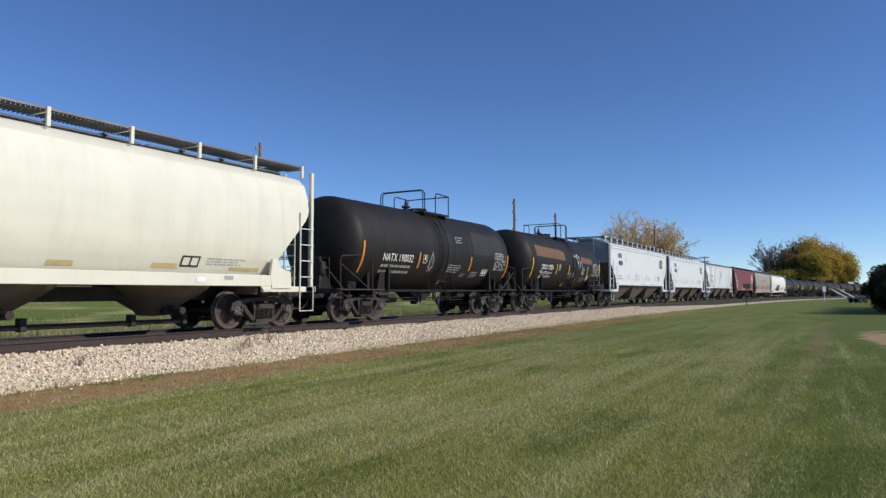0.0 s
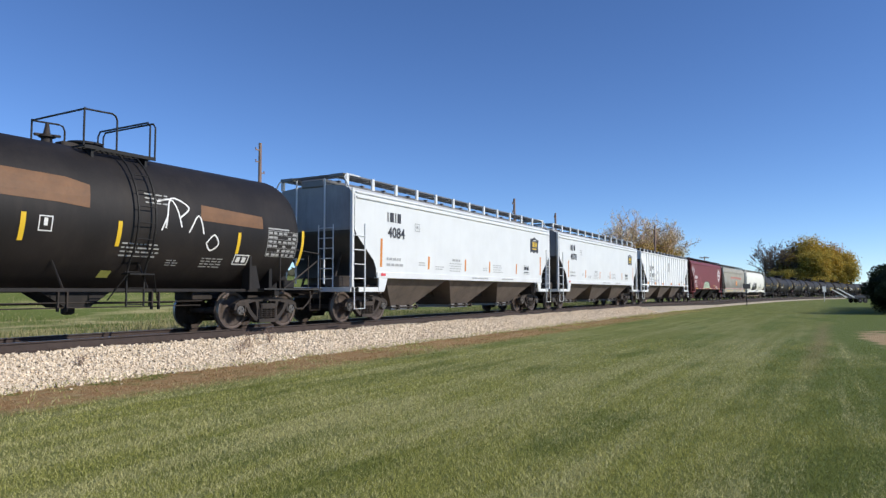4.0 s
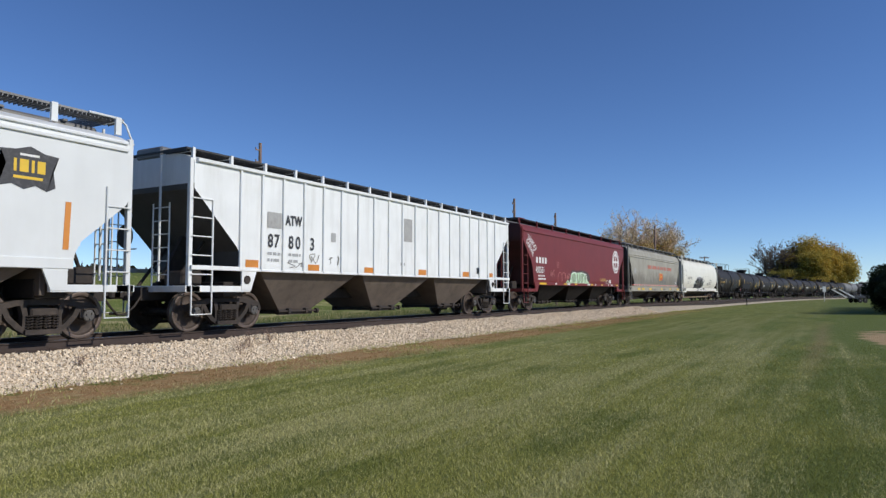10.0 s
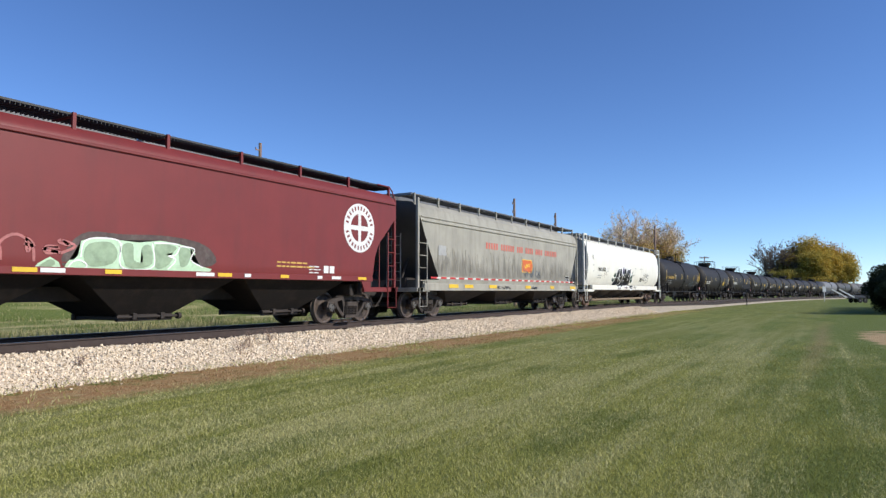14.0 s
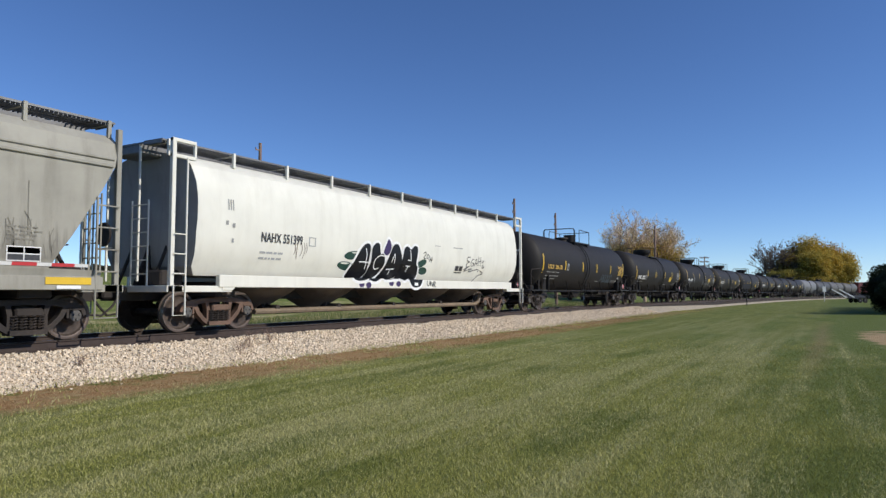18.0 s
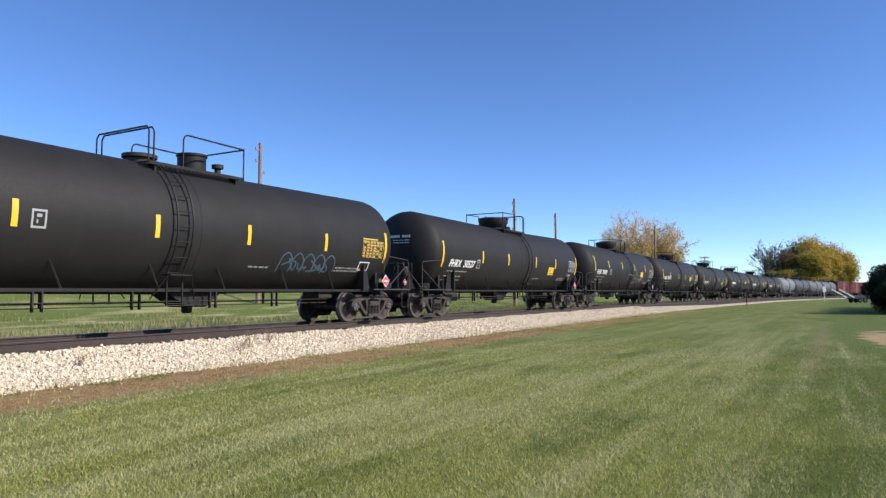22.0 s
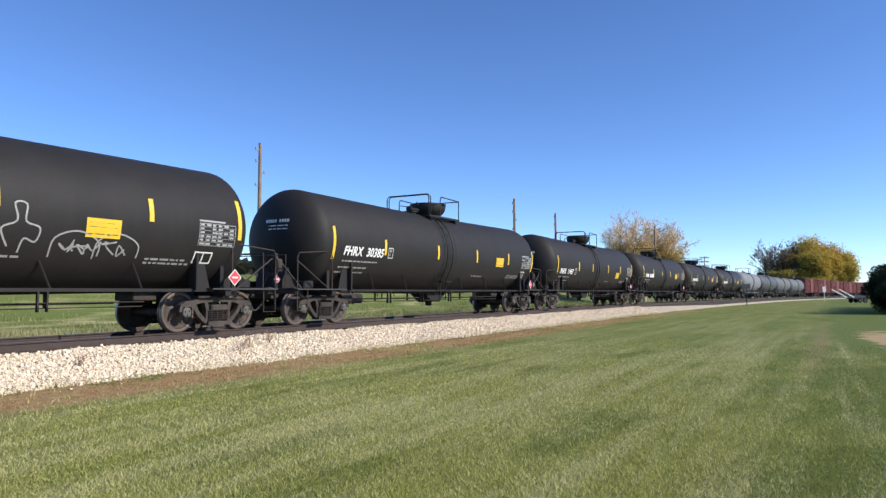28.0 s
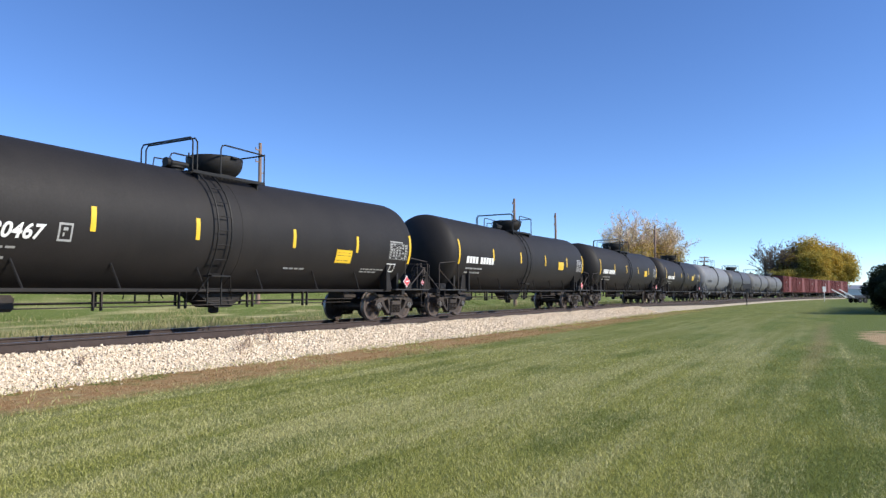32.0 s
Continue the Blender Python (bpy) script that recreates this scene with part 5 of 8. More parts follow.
# ---- covered hopper cars ----
def hopper(label, centre, ma, prof, ends, top=4.16, tc=6.5, half=7.9, deck=1.05, sill=(1.33, 1.52), bays=(-4.1, 0.0, 4.1), bay_len=2.0, out=(0.62, 0.42), under="under", end_ma=None, kind="cast", board="grate", board_y=(0.75, 1.22), board_z=4.4, posts=13, post_w=0.035, post_ma=None, ladder_in=0.55, post_top=3.95, gear_ma=None, low=0.3, shaft=False, eaves=(), pods=False, tall=False, end_top=None):
    """prof: (half width, height) from the sill to the roof's ridge. ends: (height, half length) of the body's side."""
    car = station(thing("covered_hopper_car", label, "hopper car", "cars of the train"), centre)
    P = M[ma]
    G = M[gear_ma or ma]
    hs = [h for h, _ in ends]
    ls = [l for _, l in ends]

    def length(z):
        return float(np.interp(z, hs, ls))

    def surf(z, x=0.0):
        return -float(np.interp(z, [p[1] for p in prof], [p[0] for p in prof]))

    car_surf[car.name] = surf
    # body: the section, finely cut by height, drawn out to the length at each height
    fine = []
    for (y0, z0), (y1, z1) in zip(prof, prof[1:]):
        n = max(1, int(abs(z1 - z0) / 0.12))
        fine += [(y0 + (y1 - y0) * k / n, z0 + (z1 - z0) * k / n) for k in range(n)]
    fine.append(prof[-1])
    g = Geo()
    n = len(fine)
    vs = [(e * length(z), s * y, z) for e in (-1, 1) for s in (-1, 1) for y, z in fine]
    fs, es = [], []
    for s in (0, 1):
        a, b = s * n, (2 + s) * n
        fs += [(a + i, b + i, b + i + 1, a + i + 1) for i in range(n - 1)]
    for e in (0, 1):
        a, b = e * 2 * n, e * 2 * n + n
        es += [(a + i, b + i, b + i + 1, a + i + 1) for i in range(n - 1)]
    g.add(vs, fs + es)
    # end faces take the shade-darkened colours: slopes slot 1, upright part slot 2
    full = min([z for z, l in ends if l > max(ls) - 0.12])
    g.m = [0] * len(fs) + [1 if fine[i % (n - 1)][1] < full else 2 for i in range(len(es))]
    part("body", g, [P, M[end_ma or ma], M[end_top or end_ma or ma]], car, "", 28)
    wide = max(p[0] for p in prof)
    # hopper bottoms
    for x in bays if pods else ():
        g = Geo().lathe([(1.12, 1.3), (1.0, 1.22), (0.85, 1.02), (0.68, 0.72), (0.48, 0.4), (0.38, 0.33), (0.36, 0.02)], "z", 28, at=(x, 0, 0))
        part("hopper_bottom", g, M[under], car, "", 40)
        g = Geo().lathe([(-1.05, 0.08), (-0.3, 0.08)], "y", 12, at=(x, 0, 0.5)).box(x - 0.12, x + 0.12, -0.62, -0.4, 0.4, 0.62, 0.03)
        part("outlet_pipe", g, M["gear"], car)
    for x in () if pods else bays:
        g = Geo()
        a, b = bay_len, out[0]
        y0, y1 = wide - 0.12, out[1] + 0.35
        z0, z1 = sill[0] + 0.05, low + 0.12
        g.add([(x - a, -y0, z0), (x + a, -y0, z0), (x + a, y0, z0), (x - a, y0, z0), (x - b, -y1, z1), (x + b, -y1, z1), (x + b, y1, z1), (x - b, y1, z1)],
              [(0, 1, 5, 4), (1, 2, 6, 5), (2, 3, 7, 6), (3, 0, 4, 7), (4, 5, 6, 7)])
        part("hopper_bottom", g, M[under], car, "", 0)
        g = Geo().box(x - b - 0.05, x + b + 0.05, -y1 - 0.04, -y1 + 0.06, z1 - 0.12, z1 + 0.02, 0.01)
        g.box(x - b - 0.05, x + b + 0.05, y1 - 0.06, y1 + 0.04, z1 - 0.12, z1 + 0.02, 0.01)
        g.box(x - b, x + b, -y1, y1, z1 - 0.1, z1 - 0.02)
        part("outlet_gate", g, M["galv" if ma == "white" else "gear"], car, "outlet gate frame")
        g = Geo().tube([(x - b - 0.12, -y1 - 0.1, z1 - 0.03), (x + b + 0.2, -y1 - 0.1, z1 - 0.03)], 0.028, 8)
        for q in (-0.55, 0.55):
            g.box(x + q * b - 0.05, x + q * b + 0.05, -y1 - 0.15, -y1 - 0.02, z1 - 0.09, z1 + 0.05, 0.01)
        g.lathe([(x + b + 0.12, 0.03), (x + b + 0.12, 0.075), (x + b + 0.2, 0.075), (x + b + 0.2, 0.03)], "x", 10, at=(0, -y1 - 0.1, z1 - 0.03))
        part("gate_drive", g, M["gear"], car)
    # centre sill and side sills
    g = Geo().box(-half - 0.3, half + 0.3, -0.32, 0.32, 0.72, 1.02, 0.01)
    part("centre_sill", g, M["gear"], car)
    lo = ends[0][1]
    g = Geo()
    for s in (-1, 1):
        a, b = sorted((s * (wide - 0.1), s * (wide + 0.03)))
        g.box(-lo, lo, a, b, sill[0], sill[1], 0.01)
        g.cut()
    part("side_sill", g, G, car)
    # eave rail
    for ey, ez, eh in eaves:
        g = Geo()
        for s in (-1, 1):
            a, b = sorted((s * (ey - 0.03), s * (ey + 0.045)))
            g.box(-length(ez) + 0.05, length(ez) - 0.05, a, b, ez - eh / 2, ez + eh / 2, 0.012)
            g.cut()
        part("eave_rail", g, P, car)
    if shaft and tall:
        g = Geo()
        for s in (-1, 1):
            g.tube([(-tc + 1.2, s * 1.0, 0.42), (tc - 1.7, s * 1.0, 0.42), (tc - 1.4, s * 1.0, 0.5), (tc - 1.25, s * 1.0, 0.8)], 0.075, 8)
            g.cut()
        part("discharge_pipe", g, M["dustpipe"], car)
    elif shaft:
        # one straight pipe below the outlets, with a clamp at each of them
        g = Geo().tube([(bays[0] - 0.9, -0.3, 0.24), (bays[-1] + 0.6, -0.3, 0.24)], 0.055, 10)
        for x in bays:
            for q in (-0.75, 0.6):
                g.box(x + q - 0.06, x + q + 0.06, -0.4, -0.2, 0.16, 0.42, 0.01)
        part("discharge_pipe", g, M["gear"], car)
    # running boards round the roof and their uprights
    g = Geo()
    b0, b1 = board_y
    L = half + 0.02
    for s in (-1, 1):
        for k in range(5):
            q = s * (b0 + (b1 - b0) * k / 4)
            g.box(-L, L, q - 0.012, q + 0.012, board_z - 0.03, board_z + 0.01)
        k = -L
        while k < L:
            g.box(k - 0.006, k + 0.006, min(s * b0, s * b1), max(s * b0, s * b1), board_z - 0.075, board_z + 0.012)
            k += 0.085
    for e in (-1, 1):
        for k in range(5):
            q = e * (L - 0.05 - k * 0.11)
            g.box(q - 0.012, q + 0.012, -b1, b1, board_z - 0.03, board_z + 0.01)
    part("running_board", g, M[board], car)
    g = Geo()
    for k in range(posts):
        x = -L + 0.15 + (2 * L - 0.3) * k / (posts - 1)
        for s in (-1, 1):
            yy = s * (b1 + 0.01)
            g.box(x - post_w, x + post_w, min(yy, yy + s * 0.06), max(yy, yy + s * 0.06), board_z - 0.34, board_z + 0.015)
            g.box(x - 0.03, x + 0.03, min(s * b0, s * b1), max(s * b0, s * b1), board_z - 0.07, board_z - 0.035)
            g.cut()
    part("running_board_post", g, M[post_ma or ma], car)
    # hatch covers along the roof
    g = Geo()
    for k in range(4):
        x = -L + L / 4 + k * L / 2
        g.box(x - L / 4 + 0.06, x + L / 4 - 0.06, -0.45, 0.45, top - 0.1, top + 0.16, 0.04)
        for q in (-0.6, 0.0, 0.6):
            g.box(x + q * 2 - 0.05, x + q * 2 + 0.05, -0.52, 0.52, top + 0.14, top + 0.19, 0.01)
        g.cut()
    part("hatch_cover", g, M["grate"], car)
    for e in (-1, 1):
        truck(car, e * tc, kind)
        coupler(car, e * (half + 0.35), e)
        # corner posts, ladders, deck
        g = Geo()
        xo, xi = e * (half - 0.04), e * (half - ladder_in)
        for s in (-1, 1):
            y = s * (wide - 0.02)
            g.box(xo - 0.05, xo + 0.05, min(y, y - s * 0.1), max(y, y - s * 0.1), deck - 0.05, post_top, 0.01)
            g.cut()
        part("corner_post", g, G, car)
        g = Geo()
        for s in (-1, 1):
            yy = s * (b1 + 0.04)
            if board_z - post_top > 0.25 and not tall:
                g.tube([(e * (half - 0.75), yy, board_z), (e * (half - 0.1), yy, board_z), (e * (half + 0.03), yy + s * 0.03, board_z - 0.12), (e * (half + 0.03), s * (wide - 0.06), post_top - 0.1)], 0.022, 6)
            g.tube([(e * (half + 0.03), s * 0.55, deck + 0.1), (e * (half + 0.03), s * 0.55, board_z - 0.1)], 0.03, 6)
            g.cut()
        part("corner_grab", g, M[post_ma or gear_ma or ma], car)
        g = Geo()
        for s in (-1, 1):
            y = s * (wide + 0.02)
            zt = 3.8 if tall else 1.7 + (length(3.0) - length(1.6)) * 1.15
            g.tube([(xi, y, deck), (xi, y, zt)], 0.025, 6)
            z = deck + 0.25
            while z < (2.5 if tall else zt):
                g.tube([(xo, y, z), (xi, y, z)], 0.015, 5)
                z += 0.42
            g.tube([(xo, y, deck), (xo, y, 0.42), (xi, y, 0.42), (xi, y, deck)], 0.02, 6)
            g.cut()
        if tall:
            for s in (-1, 1):
                y = s * (wide - 0.07)
                xa, xb = sorted((e * (half + 0.01), e * (half - 0.62)))
                g.box(xa, xb, y - 0.04, y + 0.04, post_top - 0.08, post_top, 0.01)
                g.box(xa, xb, y - 0.04, y + 0.04, post_top - 0.42, post_top - 0.34, 0.01)
                xc = e * (half - 0.6)
                g.box(xc - 0.03, xc + 0.03, y - 0.035, y + 0.035, post_top - 0.36, post_top - 0.06, 0.01)
                g.cut()
        for y in (-0.9, 0.9, -0.35):
            g.tube([(e * (half + 0.05), y, deck), (e * (half + 0.05), y, 2.9)], 0.02, 6)
        for k in range(6):
            g.tube([(e * (half + 0.05), -0.9, 1.3 + 0.3 * k), (e * (half + 0.05), -0.35, 1.3 + 0.3 * k)], 0.014, 5)
        g.tube([(e * (half + 0.06), 0.2, 1.9), (e * (half + 0.06), 0.9, 1.9)], 0.016, 5)
        part("end_ladder", g, G, car)
        g = Geo()
        a, b = sorted((e * (ends[0][1] - 0.4), e * (half + 0.08)))
        g.box(a, b, -wide, -wide + 0.1, deck - 0.14, deck, 0.01)
        g.box(a, b, wide - 0.1, wide, deck - 0.14, deck, 0.01)
        a, b = sorted((e * (half - 0.3), e * (half + 0.1)))
        g.box(a, b, -wide, wide, deck - 0.14, deck, 0.01)
        a, b = sorted((e * (tc - 0.3), e * (tc + 0.3)))
        part("end_frame", g, G, car)
        part("body_bolster", Geo().box(a, b, -1.3, 1.3, 0.8, deck + 0.1, 0.02), M["gear"], car)
        xw = e * (ends[0][1] - 0.45)
        part("end_bulkhead", Geo().box(xw - 0.05, xw + 0.05, -wide + 0.16, wide - 0.16, 0.85, sill[0] + 0.12, 0.01), M[under], car)
        g = Geo().plate([(e * (ends[0][1] - 0.1), deck - 0.1), (e * (ends[0][1] - 0.4), deck - 0.1), (e * (ends[0][1] - 0.6), sill[0] + 0.1), (e * (ends[0][1] - 0.1), sill[0] + 0.1)], -wide - 0.015, -wide + 0.03)
        part("jacking_pad", g, G, car)
        g = Geo()
        for y in (-0.6, 0.0, 0.6):
            g.tube([(e * (half - 0.3), y, deck), (e * (length(2.2) - 0.15), y, 2.2)], 0.04, 6)
        g.box(min(e * (half - 0.9), e * (half - 0.3)), max(e * (half - 0.9), e * (half - 0.3)), -0.9, -0.3, deck, deck + 0.35, 0.04)
        part("end_bracing", g, M["gear"], car)
        low_z = max(deck + 0.05, ends[0][0])
        g = Geo().plate([(e * (length(low_z) - 0.3), deck), (e * (half - 0.35), deck), (e * (length(2.35) - 0.12), 2.35), (e * (length(1.8) - 0.3), 1.8), (e * (length(low_z) - 0.35), low_z + 0.1)], -0.05, 0.05)
        part("shear_web", g, M["gear"], car)
    g = Geo().lathe([(-half - 0.14, 0.0), (-half - 0.14, 0.26), (-half - 0.1, 0.28), (-half - 0.08, 0.24), (-half - 0.1, 0.05)], "x", 24, at=(0, 0.55, 2.2))
    part("hand_brake_wheel", g, M["gear"], car)
    return car


FLAT = [(1.58, 1.35), (1.6, 1.6), (1.6, 3.74), (1.55, 3.9), (1.2, 4.05), (0.0, 4.18)]
ROUND = [(1.27, 1.28), (1.4, 1.48), (1.52, 1.74), (1.59, 2.05), (1.62, 2.5), (1.61, 2.9), (1.55, 3.35), (1.42, 3.72), (1.2, 3.92), (0.8, 4.04), (0.0, 4.1)]
CUT = [(1.33, 6.72), (1.6, 6.75), (1.84, 6.86), (2.66, 7.82), (4.3, 7.82)]


# the leading cream car
BULB = [(1.3, 7.25), (1.79, 7.48), (2.2, 7.82), (2.8, 8.38), (3.0, 8.5), (4.3, 8.52)]
car = hopper("cream round-sided covered hopper car", 5.3, "cream", ROUND, BULB, tc=7.43, half=8.68, bays=(-5.9, -2.3, 1.3, 4.97), bay_len=1.7, sill=(1.05, 1.32), posts=11, kind="cast", post_top=4.1, shaft=True, top=4.06, board_z=4.28, board_y=(0.65, 1.25), pods=True, under="under")
surf = car_surf[car.name]
marks(car, [(1.7, 2.2, 1.4, 1.5), (3.87, 4.5, 1.42, 1.52), (5.97, 6.9, 1.41, 1.49), (-0.6, 0.0, 1.4, 1.5), (-3.0, -2.3, 1.4, 1.5)], surf, M["fadedyellow"], "reflector")
marks(car, lines_of_print(random.Random(1), 5.25, 6.4, 1.67, 3, 0.025, 0.06), surf, M["greyink"], "small_print")
marks(car, [(4.56, 5.05, 1.46, 1.7)], surf, M["ink"], "lube_stencil")
marks(car, [(4.6, 4.78, 1.5, 1.66), (4.83, 5.0, 1.5, 1.66)], surf, M["cream"], "lube_stencil", proud=0.014)
marks(car, [(4.82, 5.06, 1.13, 1.25)], lambda z, x=0.0: -1.655, M["spraywhite"], "small_print")
marks(car, [(5.6, 5.85, 1.2, 1.28)], lambda z, x=0.0: -1.655, M["greyink"], "small_print")
part("end_bracket", Geo().plate([(7.05, 1.34), (7.12, 1.72), (7.3, 1.72), (7.42, 1.5), (7.75, 1.42), (7.8, 1.0), (7.1, 1.0)], -1.66, -1.58), M["cream"], car)

# two white cars of one fleet
for num, c in (("4084", 49.92), ("4078", 67.0)):
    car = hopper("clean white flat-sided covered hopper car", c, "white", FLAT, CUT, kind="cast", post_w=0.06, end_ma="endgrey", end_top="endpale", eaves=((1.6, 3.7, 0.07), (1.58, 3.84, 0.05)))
    surf = car_surf[car.name]
    marks(car, blocks(-6.16, 3.1, 0.3, (0.05, 0.22, 0.05, 0.2), 0.08), surf, M["ink"], "lettering")
    word(car, num, -6.14, 2.62, 0.46, surf, M["ink"], 1.0)
    marks(car, [(-4.55, -4.25, 2.92, 2.94), (-4.55, -4.25, 3.16, 3.18), (-4.55, -4.53, 2.92, 3.18), (-4.27, -4.25, 2.92, 3.18), (-4.46, -4.34, 3.02, 3.1)], surf, M["greyink"], "stencil_box")
    for k, x in enumerate((-6.5, -3.67, -0.99, 1.1, 3.77, 6.57)):
        z1 = 2.55 if k in (0, 5) else 2.12
        g = Geo()
        for q in (-1,):
            z0 = 1.68
            g.add([(x - 0.055, surf(z0) - 0.006, z0), (x + 0.055, surf(z0) - 0.006, z0), (x + 0.085, surf(z1) - 0.006, z1), (x - 0.025, surf(z1) - 0.006, z1)], [(0, 1, 2, 3)])
        part("reflector", g, M["orange"], car, "orange reflector strip", 0)
    rng = random.Random(int(num))
    marks(car, lines_of_print(rng, -6.2, -5.2, 1.98, 2, 0.08, 0.18), surf, M["greyink"], "small_print")
    marks(car, lines_of_print(rng, -2.0, -1.4, 2.1, 1, 0.08, 0.2) + lines_of_print(rng, -2.2, -1.2, 1.95, 4, 0.03, 0.09) + lines_of_print(rng, 1.45, 2.4, 2.0, 4, 0.03, 0.09) + lines_of_print(rng, -3.2, -2.6, 1.8, 2, 0.03, 0.08) + lines_of_print(rng, -4.3, -3.9, 1.9, 2, 0.03, 0.08) + lines_of_print(rng, 0.5, 0.9, 1.85, 2, 0.03, 0.08), surf, M["greyink"], "small_print")
    marks(car, [(-6.55, -6.3, 1.4, 1.48)], lambda z, x=0.0: -1.634, M["placard"], "small_print")
    marks(car, lines_of_print(rng, -0.5, 1.2, 1.46, 1, 0.05, 0.2) + lines_of_print(rng, 2.2, 3.4, 1.46, 1, 0.05, 0.2), lambda z, x=0.0: -1.634, M["greyink"], "small_print")
    marks(car, [(4.66, 4.88, 1.88, 2.02), (4.92, 5.14, 1.88, 2.02), (4.66, 5.14, 1.76, 1.8), (4.6, 5.2, 2.06, 2.075), (4.6, 5.2, 1.7, 1.715), (4.6, 4.615, 1.7, 2.07), (5.185, 5.2, 1.7, 2.07)], surf, M["ink"], "lube_stencil")
    # shield emblem
    blob(car, [(5.38, 2.7), (5.6, 2.76), (5.8, 2.68), (6.0, 2.76), (6.2, 2.68), (6.35, 2.76), (6.3, 3.1), (6.4, 3.32), (6.15, 3.34), (5.9, 3.44), (5.65, 3.36), (5.4, 3.34), (5.5, 3.1)], surf, M["ink"], "emblem", "dark shield emblem")
    marks(car, blocks(5.62, 2.98, 0.22, (0.05, 0.15, 0.05, 0.14), 0.05) + [(5.62, 6.12, 2.86, 2.91)], surf, M["yellow"], "emblem_bars", proud=0.011)
    marks(car, [(5.72, 6.05, 3.26, 3.3)], surf, M["marking"], "emblem_bars", proud=0.011)

# ribbed white car
RIB = [(1.5, 1.42), (1.53, 1.5), (1.53, 3.8), (1.5, 3.86), (1.1, 4.0), (0.0, 4.1)]
RIBCUT = [(1.4, 6.98), (1.9, 6.98), (3.2, 8.3), (4.3, 8.3)]
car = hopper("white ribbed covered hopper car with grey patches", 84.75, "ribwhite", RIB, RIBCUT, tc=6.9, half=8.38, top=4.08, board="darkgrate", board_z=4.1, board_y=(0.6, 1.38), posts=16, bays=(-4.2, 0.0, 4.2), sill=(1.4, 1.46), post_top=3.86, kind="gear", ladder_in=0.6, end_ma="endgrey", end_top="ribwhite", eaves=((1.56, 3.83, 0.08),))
surf = car_surf[car.name]
g0 = Geo().box(-0.035, 0.035, -0.06, 0.0, 1.42, 3.84, 0.01).mesh("rib", M["ribwhite"], 0)
for x in [-6.95, -6.25] + [-5.51 + 0.787 * k for k in range(15)] + [6.25, 6.95]:
    part("rib", g0, None, car, m=pose(x, -1.52, 0))
    part("rib", g0, None, car, m=pose(x, 1.58, 0))
for e in (-1, 1):
    g = Geo()
    for side in (-1.53, 1.53):
        a, b = sorted((e * 6.9, e * 8.36))
        g.box(a, b, side - 0.04, side + 0.04, 1.4, 1.5, 0.01).cut()
    part("sill_extension", g, M["ribwhite"], car)
    part("jacking_hole", Geo().lathe([(-1.575, 0.09), (-1.565, 0.1), (-1.54, 0.1)], "y", 18, at=(e * 6.72, 0, 1.2)), M["gear"], car)
word(car, "ATW", -5.42, 2.63, 0.34, surf, M["ink"], 0.74, bold=0.04)
for d, x in (("8", -6.05), ("7", -5.83), ("8", -5.31), ("0", -5.05), ("3", -4.49)):
    word(car, d, x, 2.03, 0.46, surf, M["ink"], 0.8)
marks(car, [(-6.07, -5.57, 2.5, 2.9)], surf, M["greypatch"], "paint_patch", "grey painted-over patch")
marks(car, [(0.06, 0.6, 2.55, 3.3)], surf, M["greypatch"], "paint_patch", "grey painted-over patch")
marks(car, [(-6.77, -6.35, 1.48, 1.68), (-4.55, -4.1, 1.48, 1.64), (-2.05, -1.55, 1.48, 1.64), (1.0, 1.5, 1.48, 1.66), (4.15, 4.65, 1.48, 1.66), (6.45, 6.75, 1.48, 1.66)], surf, M["orange"], "reflector")
rng = random.Random(3)
marks(car, lines_of_print(rng, -6.05, -5.6, 1.9, 2, 0.07, 0.16) + lines_of_print(rng, -5.3, -4.85, 1.9, 2, 0.07, 0.16) + [(-3.6, -3.4, 2.3, 2.55), (-0.1, 0.15, 1.75, 1.85), (5.4, 5.6, 1.6, 1.85)], surf, M["greyink"], "small_print")
spray(car, scrawl(rng, -5.3, 1.6, 0.5, 0.2, 2) + scrawl(rng, -3.75, 1.75, 0.5, 0.3, 2) + scrawl(rng, -4.5, 1.8, 0.5, 0.25, 2), surf, M["dull"], 0.012, label="faint grey scrawl")
marks(car, [(5.3, 5.55, 1.62, 1.85)], surf, M["ink"], "lube_stencil")

# brown-red car
CURVE = [(1.25, 7.15), (1.5, 7.2), (2.0, 7.3), (2.4, 7.5), (2.7, 7.85), (3.0, 8.15), (3.25, 8.4), (4.3, 8.4)]
RED = [(1.56, 1.25), (1.6, 1.45), (1.6, 3.72), (1.56, 3.82), (1.35, 4.0), (0.0, 4.22)]
car = hopper("brown-red covered hopper car with spray paint", 102.95, "red", RED, CURVE, tc=6.77, half=8.45, board="darkgrate", board_z=4.26, board_y=(0.7, 1.34), posts=9, sill=(1.22, 1.36), kind="cast", post_top=3.85, under="nearblack", ladder_in=0.5, end_ma="shadered", eaves=((1.6, 3.68, 0.07),))
surf = car_surf[car.name]
flush = lambda z, x=0.0: -1.634
marks(car, blocks(-6.92, 2.26, 0.28, (0.24, 0.24, 0.22, 0.22), 0.14), surf, M["marking"], "lettering", "white lettering bars")
word(car, "450551", -6.98, 1.8, 0.42, surf, M["marking"], 0.85)
marks(car, lines_of_print(random.Random(6), -6.65, -5.7, 1.7, 2, 0.07, 0.15), surf, M["marking"], "small_print")
